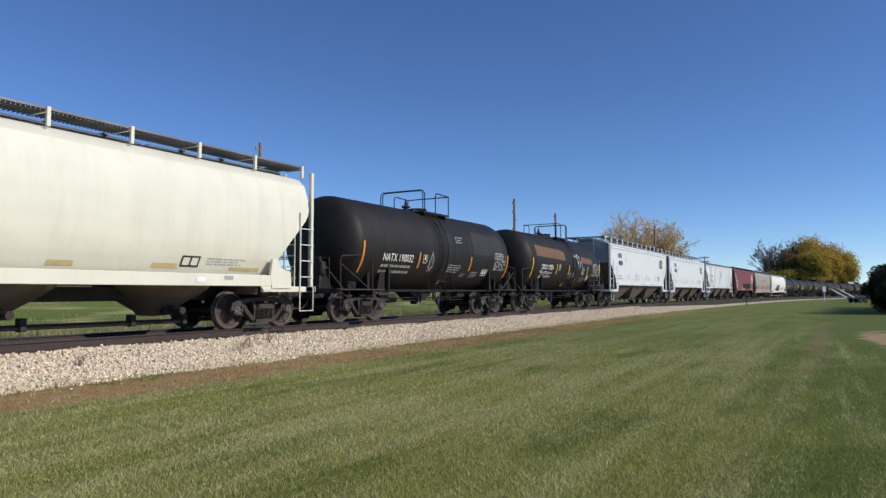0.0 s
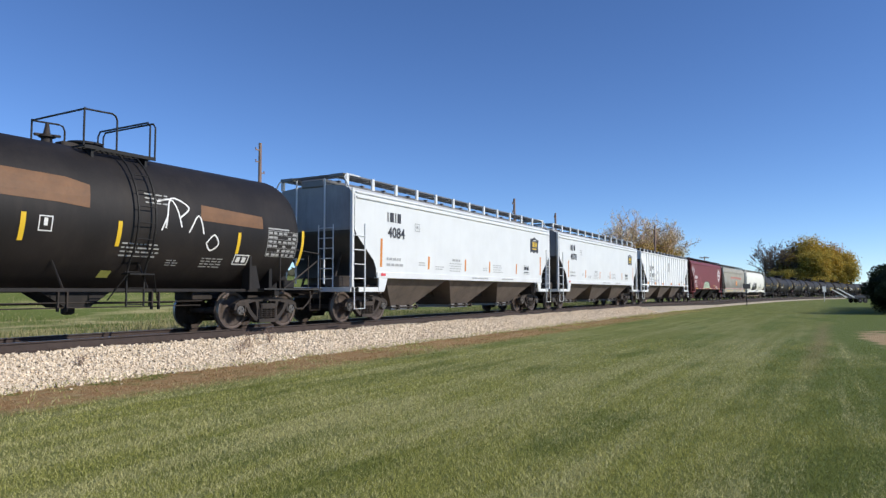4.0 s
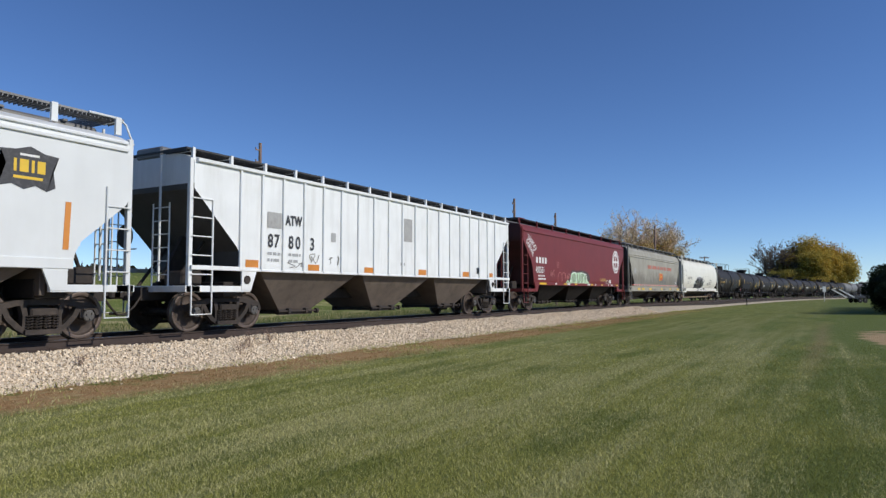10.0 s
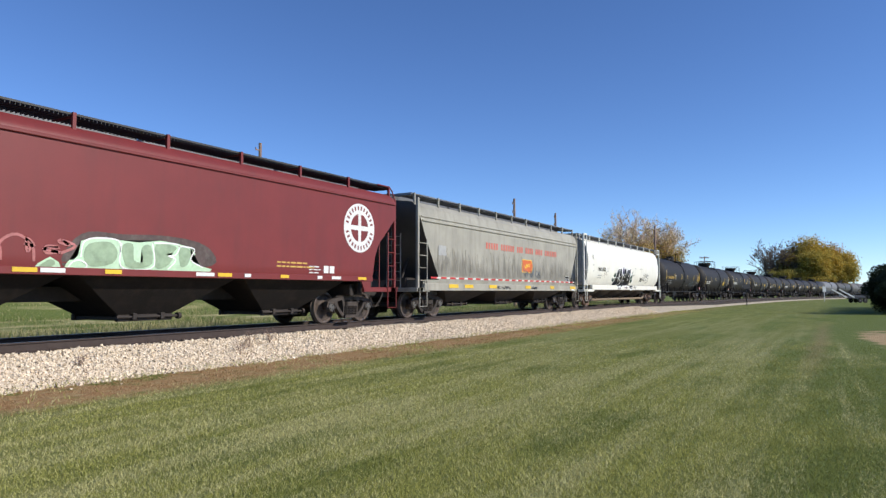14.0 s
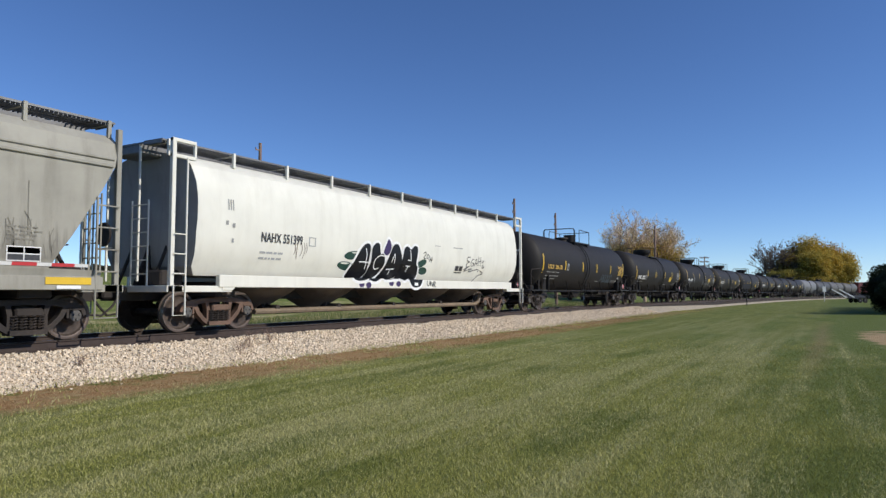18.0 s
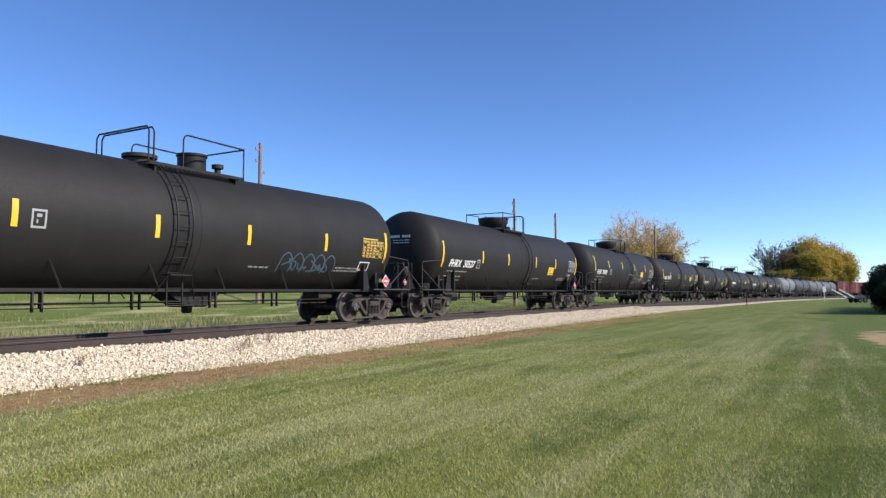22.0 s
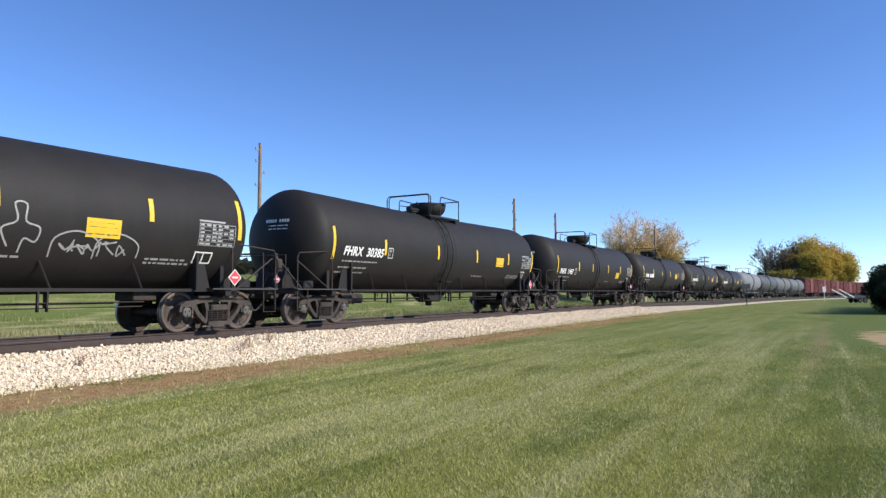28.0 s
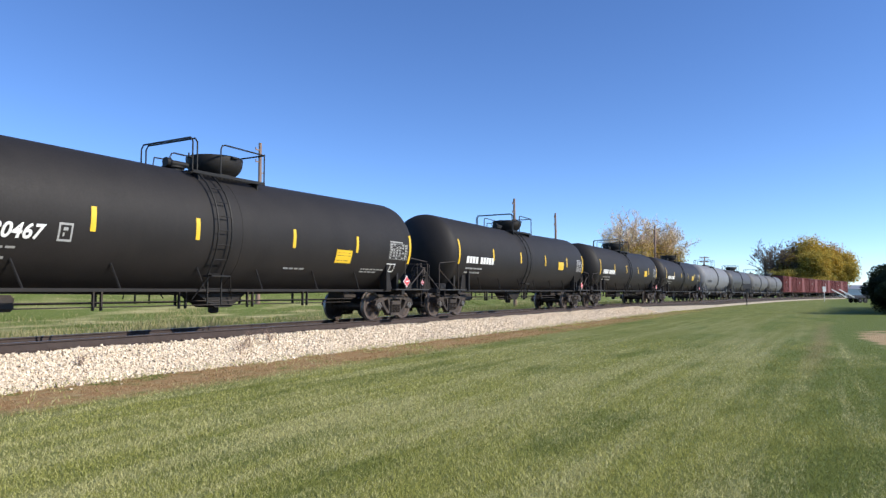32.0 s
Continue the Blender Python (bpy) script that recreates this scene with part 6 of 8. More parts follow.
spray(car, [[(-7.86, 3.53), (-7.71, 3.48), (-7.89, 3.33), (-7.76, 3.27)],
            [(-7.54, 3.46), (-7.66, 3.35), (-7.74, 3.24), (-7.64, 3.19)],
            [(-7.66, 3.35), (-7.57, 3.30)],
            [(-7.60, 3.16), (-7.47, 3.37), (-7.43, 3.12), (-7.30, 3.32)],
            [(-7.24, 3.26), (-7.37, 3.05)],
            [(-7.12, 3.20), (-7.30, 3.14), (-7.21, 3.00)],
            [(-7.00, 3.10), (-7.14, 3.03), (-7.18, 2.90), (-7.06, 2.84), (-6.91, 2.90), (-6.89, 3.02), (-7.00, 3.10)],
            [(-7.14, 3.03), (-6.94, 2.90)],
            [(-7.86, 3.26), (-7.98, 3.26), (-8.04, 3.07)],
            [(-8.01, 3.16), (-7.90, 3.15)],
            [(-7.81, 3.15), (-7.90, 3.05), (-7.83, 2.97), (-7.71, 3.04), (-7.75, 3.13), (-7.81, 3.15)],
            [(-7.77, 2.89), (-7.63, 3.10), (-7.55, 3.03), (-7.69, 2.96), (-7.61, 2.86)],
            [(-7.42, 2.96), (-7.54, 2.93), (-7.57, 2.81), (-7.46, 2.77), (-7.40, 2.85), (-7.47, 2.86)],
            [(-7.15, 2.82), (-7.29, 2.82), (-7.39, 2.65), (-7.26, 2.56)],
            [(-7.34, 2.73), (-7.22, 2.68)]], surf, M["marking"], 0.021, label="white spray-paint tag")
marks(car, [(-4.14, -3.86, 2.12, 2.15), (-4.14, -3.86, 2.38, 2.41), (-4.14, -4.1, 2.12, 2.4), (-3.9, -3.86, 2.12, 2.4), (-4.05, -3.95, 2.18, 2.32)], surf, M["pinkspray"], "stencil_box")
marks(car, [(-6.6, -5.7, 1.25, 1.34), (-3.22, -2.8, 1.26, 1.34), (-1.53, -1.18, 1.26, 1.34), (1.2, 1.61, 1.26, 1.34), (3.2, 3.5, 1.26, 1.34), (6.4, 6.8, 1.26, 1.34)], flush, M["yellow"], "reflector")
marks(car, [(-4.5, -4.3, 1.26, 1.34), (-2.75, -2.3, 1.26, 1.34), (0.6, 1.1, 1.26, 1.34), (2.0, 2.2, 1.26, 1.34), (5.2, 5.6, 1.26, 1.34), (4.6, 4.8, 1.26, 1.34)], flush, M["marking"], "reflector")
# mint lettering shape with dark shadow
blob(car, rounded([(-2.34, 1.40), (-2.20, 1.80), (-1.86, 2.04), (-1.16, 2.04), (-0.23, 2.08), (0.66, 2.00), (1.09, 1.78), (1.04, 1.49), (-0.58, 1.30), (-1.68, 1.27)]), surf, M["haze"], "spray_shadow", "dark spray haze", proud=0.004)
blob(car, [(-2.34, 1.27), (-2.24, 1.47), (-2.05, 1.59), (-2.00, 1.86), (-1.70, 1.95), (-1.21, 1.92), (-0.82, 1.90), (-0.29, 1.97), (0.14, 1.93), (0.46, 1.87), (0.60, 1.73), (0.47, 1.58), (0.73, 1.48), (1.05, 1.42), (1.01, 1.32)], surf, M["mint"], "spray_fill", "mint green spray-paint lettering", proud=0.008)
blob(car, [(-2.88, 1.27), (-2.77, 1.42), (-2.57, 1.54), (-2.41, 1.45), (-2.31, 1.28)], surf, M["mint"], "spray_fill", "mint green spray-paint lettering", proud=0.008)
for pl in ([(-1.85, 1.81), (-1.43, 1.87), (-1.26, 1.68), (-1.37, 1.46), (-1.79, 1.39), (-1.95, 1.56)],
           [(-1.16, 1.82), (-0.93, 1.86), (-0.90, 1.55), (-0.70, 1.52), (-0.73, 1.80), (-0.53, 1.85), (-0.48, 1.49), (-0.81, 1.38), (-1.09, 1.45)],
           [(-0.41, 1.88), (0.08, 1.87), (0.02, 1.74), (-0.16, 1.70), (0.02, 1.63), (-0.16, 1.43), (-0.40, 1.42)],
           [(0.17, 1.83), (0.46, 1.81), (0.40, 1.51), (0.21, 1.46)],
           [(-2.77, 1.35), (-2.56, 1.50), (-2.47, 1.41), (-2.63, 1.32)]):
    blob(car, rounded(pl), surf, M["sage"], "spray_fill", "grey-green letter faces", proud=0.011)
spray(car, [[(-2.24, 1.32), (-2.17, 1.45), (-2.02, 1.50), (-1.87, 1.41), (-1.94, 1.31)],
            [(-2.00, 1.56), (-1.95, 1.84), (-1.70, 1.93), (-1.25, 1.91), (-1.21, 1.69)],
            [(-1.18, 1.86), (-1.19, 1.43), (-0.81, 1.35), (-0.44, 1.45), (-0.49, 1.90)],
            [(-0.45, 1.91), (0.14, 1.91), (0.08, 1.69), (-0.10, 1.66), (0.09, 1.59), (-0.10, 1.38)],
            [(0.14, 1.88), (0.56, 1.84), (0.47, 1.60), (0.80, 1.45)]], surf, M["spraywhite"], 0.014, proud=0.014, label="white outline")
spray(car, arches(-4.0, 1.65, 1.1, 0.5, 2) + scrawl(random.Random(8), -3.0, 1.75, 0.9, 0.3, 3) + scrawl(random.Random(9), -5.1, 1.8, 0.6, 0.4, 4), surf, M["pinkspray"], 0.025, label="faded pink spray scrawl")
marks(car, lines_of_print(random.Random(10), 3.1, 4.5, 1.68, 2, 0.04, 0.1), surf, M["gold"], "small_print")
marks(car, [(4.9, 5.1, 1.42, 1.62), (5.15, 5.35, 1.42, 1.62)] + lines_of_print(random.Random(11), 4.3, 4.8, 1.6, 3, 0.03, 0.08), surf, M["marking"], "lube_stencil")
# round white emblem with a cross
cx, cz, rr = 6.5, 2.78, 0.72
ring = [(cx + 0.74 * math.cos(a), cz + rr * math.sin(a)) for a in [2 * math.pi * k / 32 for k in range(32)]]
blob(car, ring, surf, M["marking"], "emblem", "round white emblem with a red cross")
for k in range(4):
    a0 = math.pi / 2 * k
    near = (cx + 0.1 * math.cos(a0 + 0.785), cz + 0.1 * math.sin(a0 + 0.785))
    blob(car, [near] + [(cx + 0.42 * math.cos(a0 + 0.16 + 0.179 * j), cz + 0.41 * math.sin(a0 + 0.16 + 0.179 * j)) for j in range(8)], surf, M["red"], "emblem_field", proud=0.012)
ticks = []
for k in range(26):
    a = 2 * math.pi * k / 26
    if k % 13:
        ticks.append([(cx + 0.54 * math.cos(a), cz + 0.53 * math.sin(a)), (cx + 0.66 * math.cos(a), cz + 0.65 * math.sin(a))])
spray(car, ticks, surf, M["red"], 0.03, "emblem_bars", proud=0.012)

# grey weathered car
GREY = [(1.5, 1.0), (1.55, 1.25), (1.57, 1.32), (1.572, 1.335), (1.6, 1.45), (1.6, 3.35), (1.57, 3.5), (1.5, 3.8), (1.3, 3.98), (0.0, 4.15)]
GCUT = [(0.95, 7.85), (1.32, 7.85), (1.335, 6.84), (1.52, 6.94), (1.95, 7.24), (2.47, 7.56), (2.82, 7.78), (3.36, 8.06), (3.7, 8.15), (4.3, 8.15)]
car = hopper("weathered grey covered hopper car with red lettering bars", 120.95, "grey", GREY, GCUT, tc=6.78, half=8.2, sill=(0.95, 1.2), bays=(-4.3, 0.0, 4.3), bay_len=1.95, board_z=4.27, board_y=(0.72, 1.3), posts=11, kind="gear", post_top=4.1, under="gear", ladder_in=0.5, low=0.35, end_ma="endgrey", eaves=((1.6, 3.34, 0.06), (1.57, 3.48, 0.05)))
surf = car_surf[car.name]
xw = -3.1
bars = []
for n in (5, 6, 3, 4, 4, 7):
    bars += blocks(xw, 2.63, 0.26, [0.14] * n, 0.095)
    xw += n * 0.235 + 0.245
marks(car, bars, surf, M["redink"], "lettering", "faded red lettering bars")
blob(car, [(0.5, 1.77), (1.6, 1.75), (1.8, 2.07), (1.62, 2.36), (0.5, 2.36)], surf, M["yellow"], "emblem_edge", "yellow emblem edge", proud=0.004)
blob(car, [(0.54, 1.81), (1.57, 1.79), (1.75, 2.07), (1.6, 2.32), (0.54, 2.32)], surf, M["orangered"], "emblem", "orange emblem")
spray(car, [[(0.8, 2.08), (0.92, 1.98), (1.0, 2.16), (1.08, 2.02), (1.2, 2.16), (1.3, 2.04), (1.42, 2.2)]], surf, M["yellow"], 0.03, "emblem_script", proud=0.012)
k = -7.4
tape_r, tape_w = [], []
while k < 6.9:
    tape_r.append((k, k + 0.42, 1.37, 1.43))
    tape_w.append((k + 0.42, k + 0.68, 1.37, 1.43))
    k += 0.68
marks(car, tape_r, surf, M["placard"], "reflector_tape")
marks(car, tape_w, surf, M["marking"], "reflector_tape")
marks(car, [(-2.9, -2.2, 1.05, 1.18), (-6.2, -5.5, 1.05, 1.18), (0.8, 1.4, 1.05, 1.18), (3.9, 4.4, 1.05, 1.18), (6.75, 7.6, 1.05, 1.18), (-5.0, -4.3, 1.05, 1.18)], lambda z, x=0.0: -1.636, M["yellow"], "reflector")
marks(car, [(6.1, 6.68, 1.44, 1.7)], surf, M["marking"], "lube_stencil")
marks(car, [(6.12, 6.38, 1.58, 1.68), (6.4, 6.66, 1.58, 1.68), (6.12, 6.38, 1.46, 1.56), (6.4, 6.66, 1.46, 1.56)], surf, M["ink"], "lube_stencil", proud=0.01)
marks(car, lines_of_print(random.Random(44), 6.1, 6.7, 2.05, 4, 0.03, 0.07), surf, M["sootpaint"], "small_print")
marks(car, [(6.95, 7.4, 0.97, 1.03)], lambda z, x=0.0: -1.64, M["spraywhite"], "small_print")
rng = random.Random(14)
weeds = []
for k in range(70):
    x = rng.uniform(-7.2, 6.6)
    h = rng.uniform(0.15, 0.75) * (1.0 if rng.random() < 0.8 else 1.35)
    z0 = 1.55 + rng.uniform(0, 0.4)
    weeds.append([(x, z0), (x + rng.uniform(-0.05, 0.05), z0 + h * 0.5), (x + rng.uniform(-0.12, 0.12), z0 + h)])
spray(car, weeds, surf, M["sootpaint"], 0.007, "soot_run", "grey-brown sprayed scrub pattern")
soot = []
for k in range(160):
    x = rng.uniform(-7.2, 6.9)
    z0, h = 1.47 + rng.random() ** 2 * 0.6, rng.uniform(0.06, 0.4)
    soot.append([(x, z0), (x + rng.uniform(-0.03, 0.03), z0 + h * 0.5), (x + rng.uniform(-0.06, 0.06), z0 + h)])
spray(car, soot, surf, M["sootpaint"], 0.006, "soot_run", "dense dark soot and overspray low on the side", proud=0.005)
weeds = [[(x, 1.5), (x + rng.uniform(-0.1, 0.1), 1.9), (x + rng.uniform(-0.2, 0.2), 2.5)] for x in (-5.9, -4.8, -2.5, -1.3, -0.4, 0.6, 3.2, 4.4, 5.4)]
spray(car, weeds, surf, M["sootpaint"], 0.02, "soot_run", "dark sprayed stems")
spray(car, scrawl(rng, -2.2, 1.08, 1.4, 0.14, 7) + scrawl(rng, 1.5, 1.08, 0.8, 0.12, 4), lambda z, x=0.0: -1.64, M["ink"], 0.014, label="dark scrawl on the sill")
spray(car, scrawl(rng, 0.8, 1.75, 1.8, 0.4, 6), surf, M["bluespray"], 0.014, label="faint blue scrawl")
marks(car, [(-6.9, -6.35, 2.2, 2.55)], surf, M["greypatch"], "stencil_box")

# white round-sided car with large lettering
BULB2 = [(1.02, 8.0), (1.28, 8.42), (1.45, 8.58), (2.14, 8.64), (3.04, 8.6), (3.4, 8.62), (3.79, 8.68), (4.3, 8.68)]
car = hopper("off-white round-sided covered hopper car with black spray lettering", 139.6, "offwhite", ROUND, BULB2, end_ma="endpale", tc=7.5, half=9.27, ladder_in=0.34, tall=True, bays=(-5.5, -2.95, -0.1, 3.0, 5.55), bay_len=1.5, sill=(1.02, 1.3), posts=11, kind="rust", post_top=4.2, shaft=True, top=4.06, board_z=4.2, board_y=(0.65, 1.25), out=(0.45, 0.4), under="under", low=0.45, pods=True)
surf = car_surf[car.name]
word(car, "NAHX 551399", -6.7, 2.14, 0.32, surf, M["ink"], 0.72)
rng = random.Random(17)
marks(car, lines_of_print(rng, -6.7, -5.9, 1.9, 2, 0.05, 0.14) + lines_of_print(rng, -7.1, -6.2, 1.22, 3, 0.03, 0.09), surf, M["greyink"], "small_print")
marks(car, [(-4.96, -4.69, 2.12, 2.14), (-4.96, -4.69, 2.34, 2.36), (-4.96, -4.93, 2.12, 2.36), (-4.72, -4.69, 2.12, 2.36)], surf, M["greyink"], "stencil_box")
marks(car, [(-7.75, -7.72, 2.8, 3.05), (-7.68, -7.65, 2.8, 3.05), (-7.61, -7.58, 2.8, 3.05), (-7.82, -7.74, 2.45, 2.55), (-7.62, -7.54, 2.4, 2.5), (-7.62, -7.56, 2.05, 2.15)], surf, M["dull"], "small_print")
def over_sill(z, x=0.0):
    return surf(z) if z > 1.32 else min(surf(z), -1.652)


# four fat black letters on a white ground
letters = [
    rounded([(-3.10, 1.33), (-3.07, 1.53), (-2.89, 1.82), (-2.68, 2.15), (-2.45, 2.33), (-2.24, 2.34), (-2.19, 2.15), (-2.27, 1.80), (-2.19, 1.57), (-2.29, 1.35), (-2.56, 1.25), (-2.90, 1.24)]),
    rounded([(-2.26, 1.27), (-2.19, 1.45), (-2.09, 1.81), (-2.11, 2.17), (-1.95, 2.38), (-1.72, 2.36), (-1.72, 2.08), (-1.47, 2.07), (-1.37, 1.79), (-1.55, 1.50), (-1.75, 1.31), (-2.00, 1.22)]),
    rounded([(-1.56, 1.31), (-1.38, 1.57), (-1.19, 1.99), (-0.98, 2.36), (-0.72, 2.42), (-0.56, 2.24), (-0.44, 1.98), (-0.35, 1.72), (-0.42, 1.48), (-0.69, 1.34), (-1.06, 1.31), (-1.27, 1.29)]),
    rounded([(-0.54, 1.31), (-0.43, 1.58), (-0.40, 1.98), (-0.33, 2.31), (-0.13, 2.39), (0.06, 2.30), (0.28, 2.43), (0.49, 2.34), (0.45, 1.90), (0.66, 1.62), (0.71, 1.34), (0.58, 1.12), (0.28, 1.05), (0.03, 1.12), (-0.18, 1.35), (-0.34, 1.28)]),
]
crown = rounded([(-1.49, 2.13), (-1.38, 2.36), (-1.26, 2.55), (-1.11, 2.42), (-1.12, 2.19), (-1.29, 2.04)])
for pl in letters + [crown]:
    blob(car, grown(pl, 0.085), over_sill, M["spraywhite"], "spray_fill", "white spray-paint ground", proud=0.006)


def leaf_shape(x, z, w, h, tilt):
    ca, sa = math.cos(tilt), math.sin(tilt)
    pts = [(w * math.cos(a), h * math.sin(a)) for a in [2 * math.pi * k / 14 for k in range(14)]]
    return [(x + u * ca - v * sa, z + u * sa + v * ca) for u, v in pts]


for x, z, w, tilt in ((-3.01, 1.97, 0.40, 0.1), (-3.22, 1.65, 0.42, -0.1), (0.80, 1.86, 0.33, 0.3), (0.99, 1.62, 0.28, -0.1)):
    blob(car, leaf_shape(x, z, w, 0.125, tilt), surf, M["greenspray"], "spray_fill", "dark green spray-paint leaf", proud=0.004)
blob(car, crown, surf, M["purple"], "spray_fill", "purple spray-paint crown", proud=0.01)
for x, z in ((-2.68, 1.13), (-2.34, 1.11), (-1.14, 1.18), (-0.74, 1.16)):
    blob(car, leaf_shape(x, z, 0.13, 0.09, 0.0), over_sill, M["purple"], "spray_fill", proud=0.004)
for pl in letters:
    blob(car, pl, over_sill, M["blackspray"], "spray_fill", "black spray-paint lettering", proud=0.012)
marks(car, [(0.19, 0.41, 1.11, 1.21)], over_sill, M["spraywhite"], "spray_highlight", proud=0.02)
spray(car, [[(-2.42, 2.20), (-2.35, 1.97), (-2.37, 1.82)],
            [(-2.68, 1.79), (-2.49, 1.80), (-2.20, 1.79)],
            [(-2.35, 1.79), (-2.33, 1.59)],
            [(-1.40, 2.01), (-1.67, 2.02), (-1.90, 1.88), (-1.92, 1.70), (-1.79, 1.60), (-1.63, 1.65)],
            [(-1.00, 1.84), (-0.88, 2.11), (-0.84, 1.82)],
            [(-1.20, 1.61), (-0.79, 1.64)],
            [(-0.99, 1.61), (-1.02, 1.46)],
            [(0.01, 2.28), (0.10, 1.96)],
            [(-0.08, 1.95), (0.13, 1.93)],
            [(-0.15, 1.76), (0.09, 1.74)],
            [(-0.01, 1.73), (-0.07, 1.56)]], over_sill, M["spraywhite"], 0.018, proud=0.02)
spray(car, [[(0.85, 2.19), (0.96, 2.26), (1.03, 2.21), (0.89, 2.05), (1.05, 2.05)],
            [(1.14, 2.19), (1.09, 2.09), (1.17, 2.03), (1.24, 2.12), (1.16, 2.20)],
            [(1.30, 2.08), (1.28, 1.93)],
            [(1.38, 2.11), (1.34, 2.01), (1.47, 2.01)],
            [(1.45, 2.10), (1.42, 1.92)],
            [(1.02, 1.29), (1.00, 1.16), (1.10, 1.12), (1.17, 1.18), (1.19, 1.29)],
            [(1.23, 1.10), (1.24, 1.26), (1.36, 1.10), (1.40, 1.25)],
            [(1.44, 1.08), (1.46, 1.25), (1.57, 1.21), (1.48, 1.15), (1.58, 1.06)]], over_sill, M["ink"], 0.014, label="thin black tag")
spray(car, [[(4.30, 2.22), (4.09, 2.22), (4.04, 2.09), (4.24, 2.05), (4.04, 1.97), (4.07, 1.85), (4.32, 1.89)],
            [(4.61, 2.17), (4.43, 2.11), (4.38, 1.93), (4.53, 1.89), (4.61, 2.00), (4.48, 2.01)],
            [(4.67, 1.88), (4.80, 2.18), (4.91, 1.90)],
            [(4.69, 2.00), (4.91, 2.01)],
            [(4.99, 2.26), (5.00, 1.91)],
            [(5.16, 2.29), (5.17, 1.90)],
            [(4.97, 2.08), (5.19, 2.10)],
            [(5.27, 2.17), (5.33, 2.05), (5.48, 2.15)],
            [(5.39, 1.98), (5.37, 1.85), (5.51, 1.88), (5.42, 1.95)],
            [(3.84, 1.74), (4.18, 1.85), (3.93, 1.69), (4.51, 1.80), (4.31, 1.67), (4.99, 1.78), (5.06, 1.68)],
            [(5.20, 1.74), (5.43, 1.68), (5.54, 1.62), (5.20, 1.54), (4.95, 1.32)]], surf, M["ink"], 0.015, label="looping black tag")
marks(car, [(3.2, 3.46, 1.68, 1.86), (3.5, 3.76, 1.68, 1.86), (3.2, 3.76, 1.6, 1.64)], surf, M["ink"], "lube_stencil")
marks(car, [(2.93, 3.62, 2.5, 2.53), (1.6, 2.0, 2.5, 2.52)], surf, M["dull"], "small_print")
spray(car, [[(x, 2.2), (x + rng.uniform(-0.06, 0.06), 2.0), (x, 1.85 + rng.uniform(-0.1, 0.1))] for x in (-5.5, -5.38, -5.25, -5.15, -5.05)], surf, M["rustcast"], 0.008, "rust_run", "rust runs")


# ---- boxcars at the rear ----
def boxcar(label, centre, ma, half=8.1):
    car = station(thing("boxcar", label, "boxcar", "cars of the train"), centre)
    part("body", Geo().box(-half, half, -1.5, 1.5, 1.05, 4.25, 0.03), M[ma], car)
    g = Geo()
    n = 22
    for k in range(n):
        x = -half + 0.12 + (2 * half - 0.24) * k / (n - 1)
        if abs(x) > 1.6:
            for s in (-1, 1):
                g.box(x - 0.04, x + 0.04, min(s * 1.49, s * 1.56), max(s * 1.49, s * 1.56), 1.1, 4.2).cut()
    part("side_post", g, M[ma], car)
    for s in (-1, 1):
        g = Geo().box(-1.55, 1.55, min(s * 1.5, s * 1.57), max(s * 1.5, s * 1.57), 1.1, 4.1, 0.02)
        part("sliding_door", g, M[ma], car)
    g = Geo().add([(-half - 0.03, -1.58, 4.2), (half + 0.03, -1.58, 4.2), (half + 0.03, 0, 4.42), (-half - 0.03, 0, 4.42), (half + 0.03, 1.58, 4.2), (-half - 0.03, 1.58, 4.2)], [(0, 1, 2, 3), (3, 2, 4, 5)])
    part("roof", g, M["darkgrey"], car, "", 0)
    part("sill", Geo().box(-half - 0.2, half + 0.2, -0.35, 0.35, 0.72, 1.06), M["gear"], car)
    for e in (-1, 1):
        truck(car, e * (half - 1.9), "gear")
        coupler(car, e * (half + 0.1), e)
    marks(car, blocks(-5.2, 3.0, 0.22, (0.2, 0.2, 0.2, 0.2), 0.06), lambda z, x=0.0: -1.575, M["dull"], "lettering")
    return car


for k, ma in enumerate(("boxred", "boxred", "boxred", "boxred", "boxred")):
    boxcar("oxide red boxcar with white marks", 373.6 + 17.0 * k, ma)


# ---- poles, signs ----
def utility_pole(x, y, h, arms, label):
    z0 = fall(x)
    th = thing("utility_pole", label, "utility pole", "poles beyond the track", Matrix.Translation((x, y, z0)))
    part("shaft", Geo().tube([(0, 0, -0.3), (0.02, 0, h * 0.5), (0, 0, h)], [0.16, 0.14, 0.1], 12), M["pole"], th)
    if arms == "pegs":
        for k, (z, s) in enumerate(((h - 1.3, -1), (h - 2.0, 1), (h - 2.9, -1), (h - 0.5, -1))):
            part("bracket", Geo().box(min(0, s * 0.42), max(0, s * 0.42), -0.03, 0.03, z - 0.03, z + 0.03).lathe([(z, 0.03), (z + 0.14, 0.045), (z + 0.16, 0.01)], "z", 8, at=(s * 0.38, 0, 0)), M["pole"], th)
    else:
        for z in (h - 0.3, h - 1.2, h - 2.1):
            part("crossarm", Geo().box(-1.05, 1.05, -0.07, 0.07, z - 0.1, z + 0.1, 0.01), M["pole"], th, m=pose(0, 0, 0, 0, 0, -60))
            g = Geo()
            for q in (-0.98, -0.65, -0.32, 0.32, 0.65, 0.98):
                g.lathe([(z + 0.05, 0.03), (z + 0.25, 0.07), (z + 0.3, 0.02)], "z", 8, at=(q, 0, 0))
                g.cut()
            part("insulator", g, M["galv"], th, m=pose(0, 0, 0, 0, 0, -60))
    return th


def along(px, depth):
    """A place in plan: depth metres ahead of the camera, px metres per metre to its right."""
    f = Vector((VIEW.x, VIEW.y)).normalized()
    return f * depth + Vector((f.y, -f.x)) * depth * px


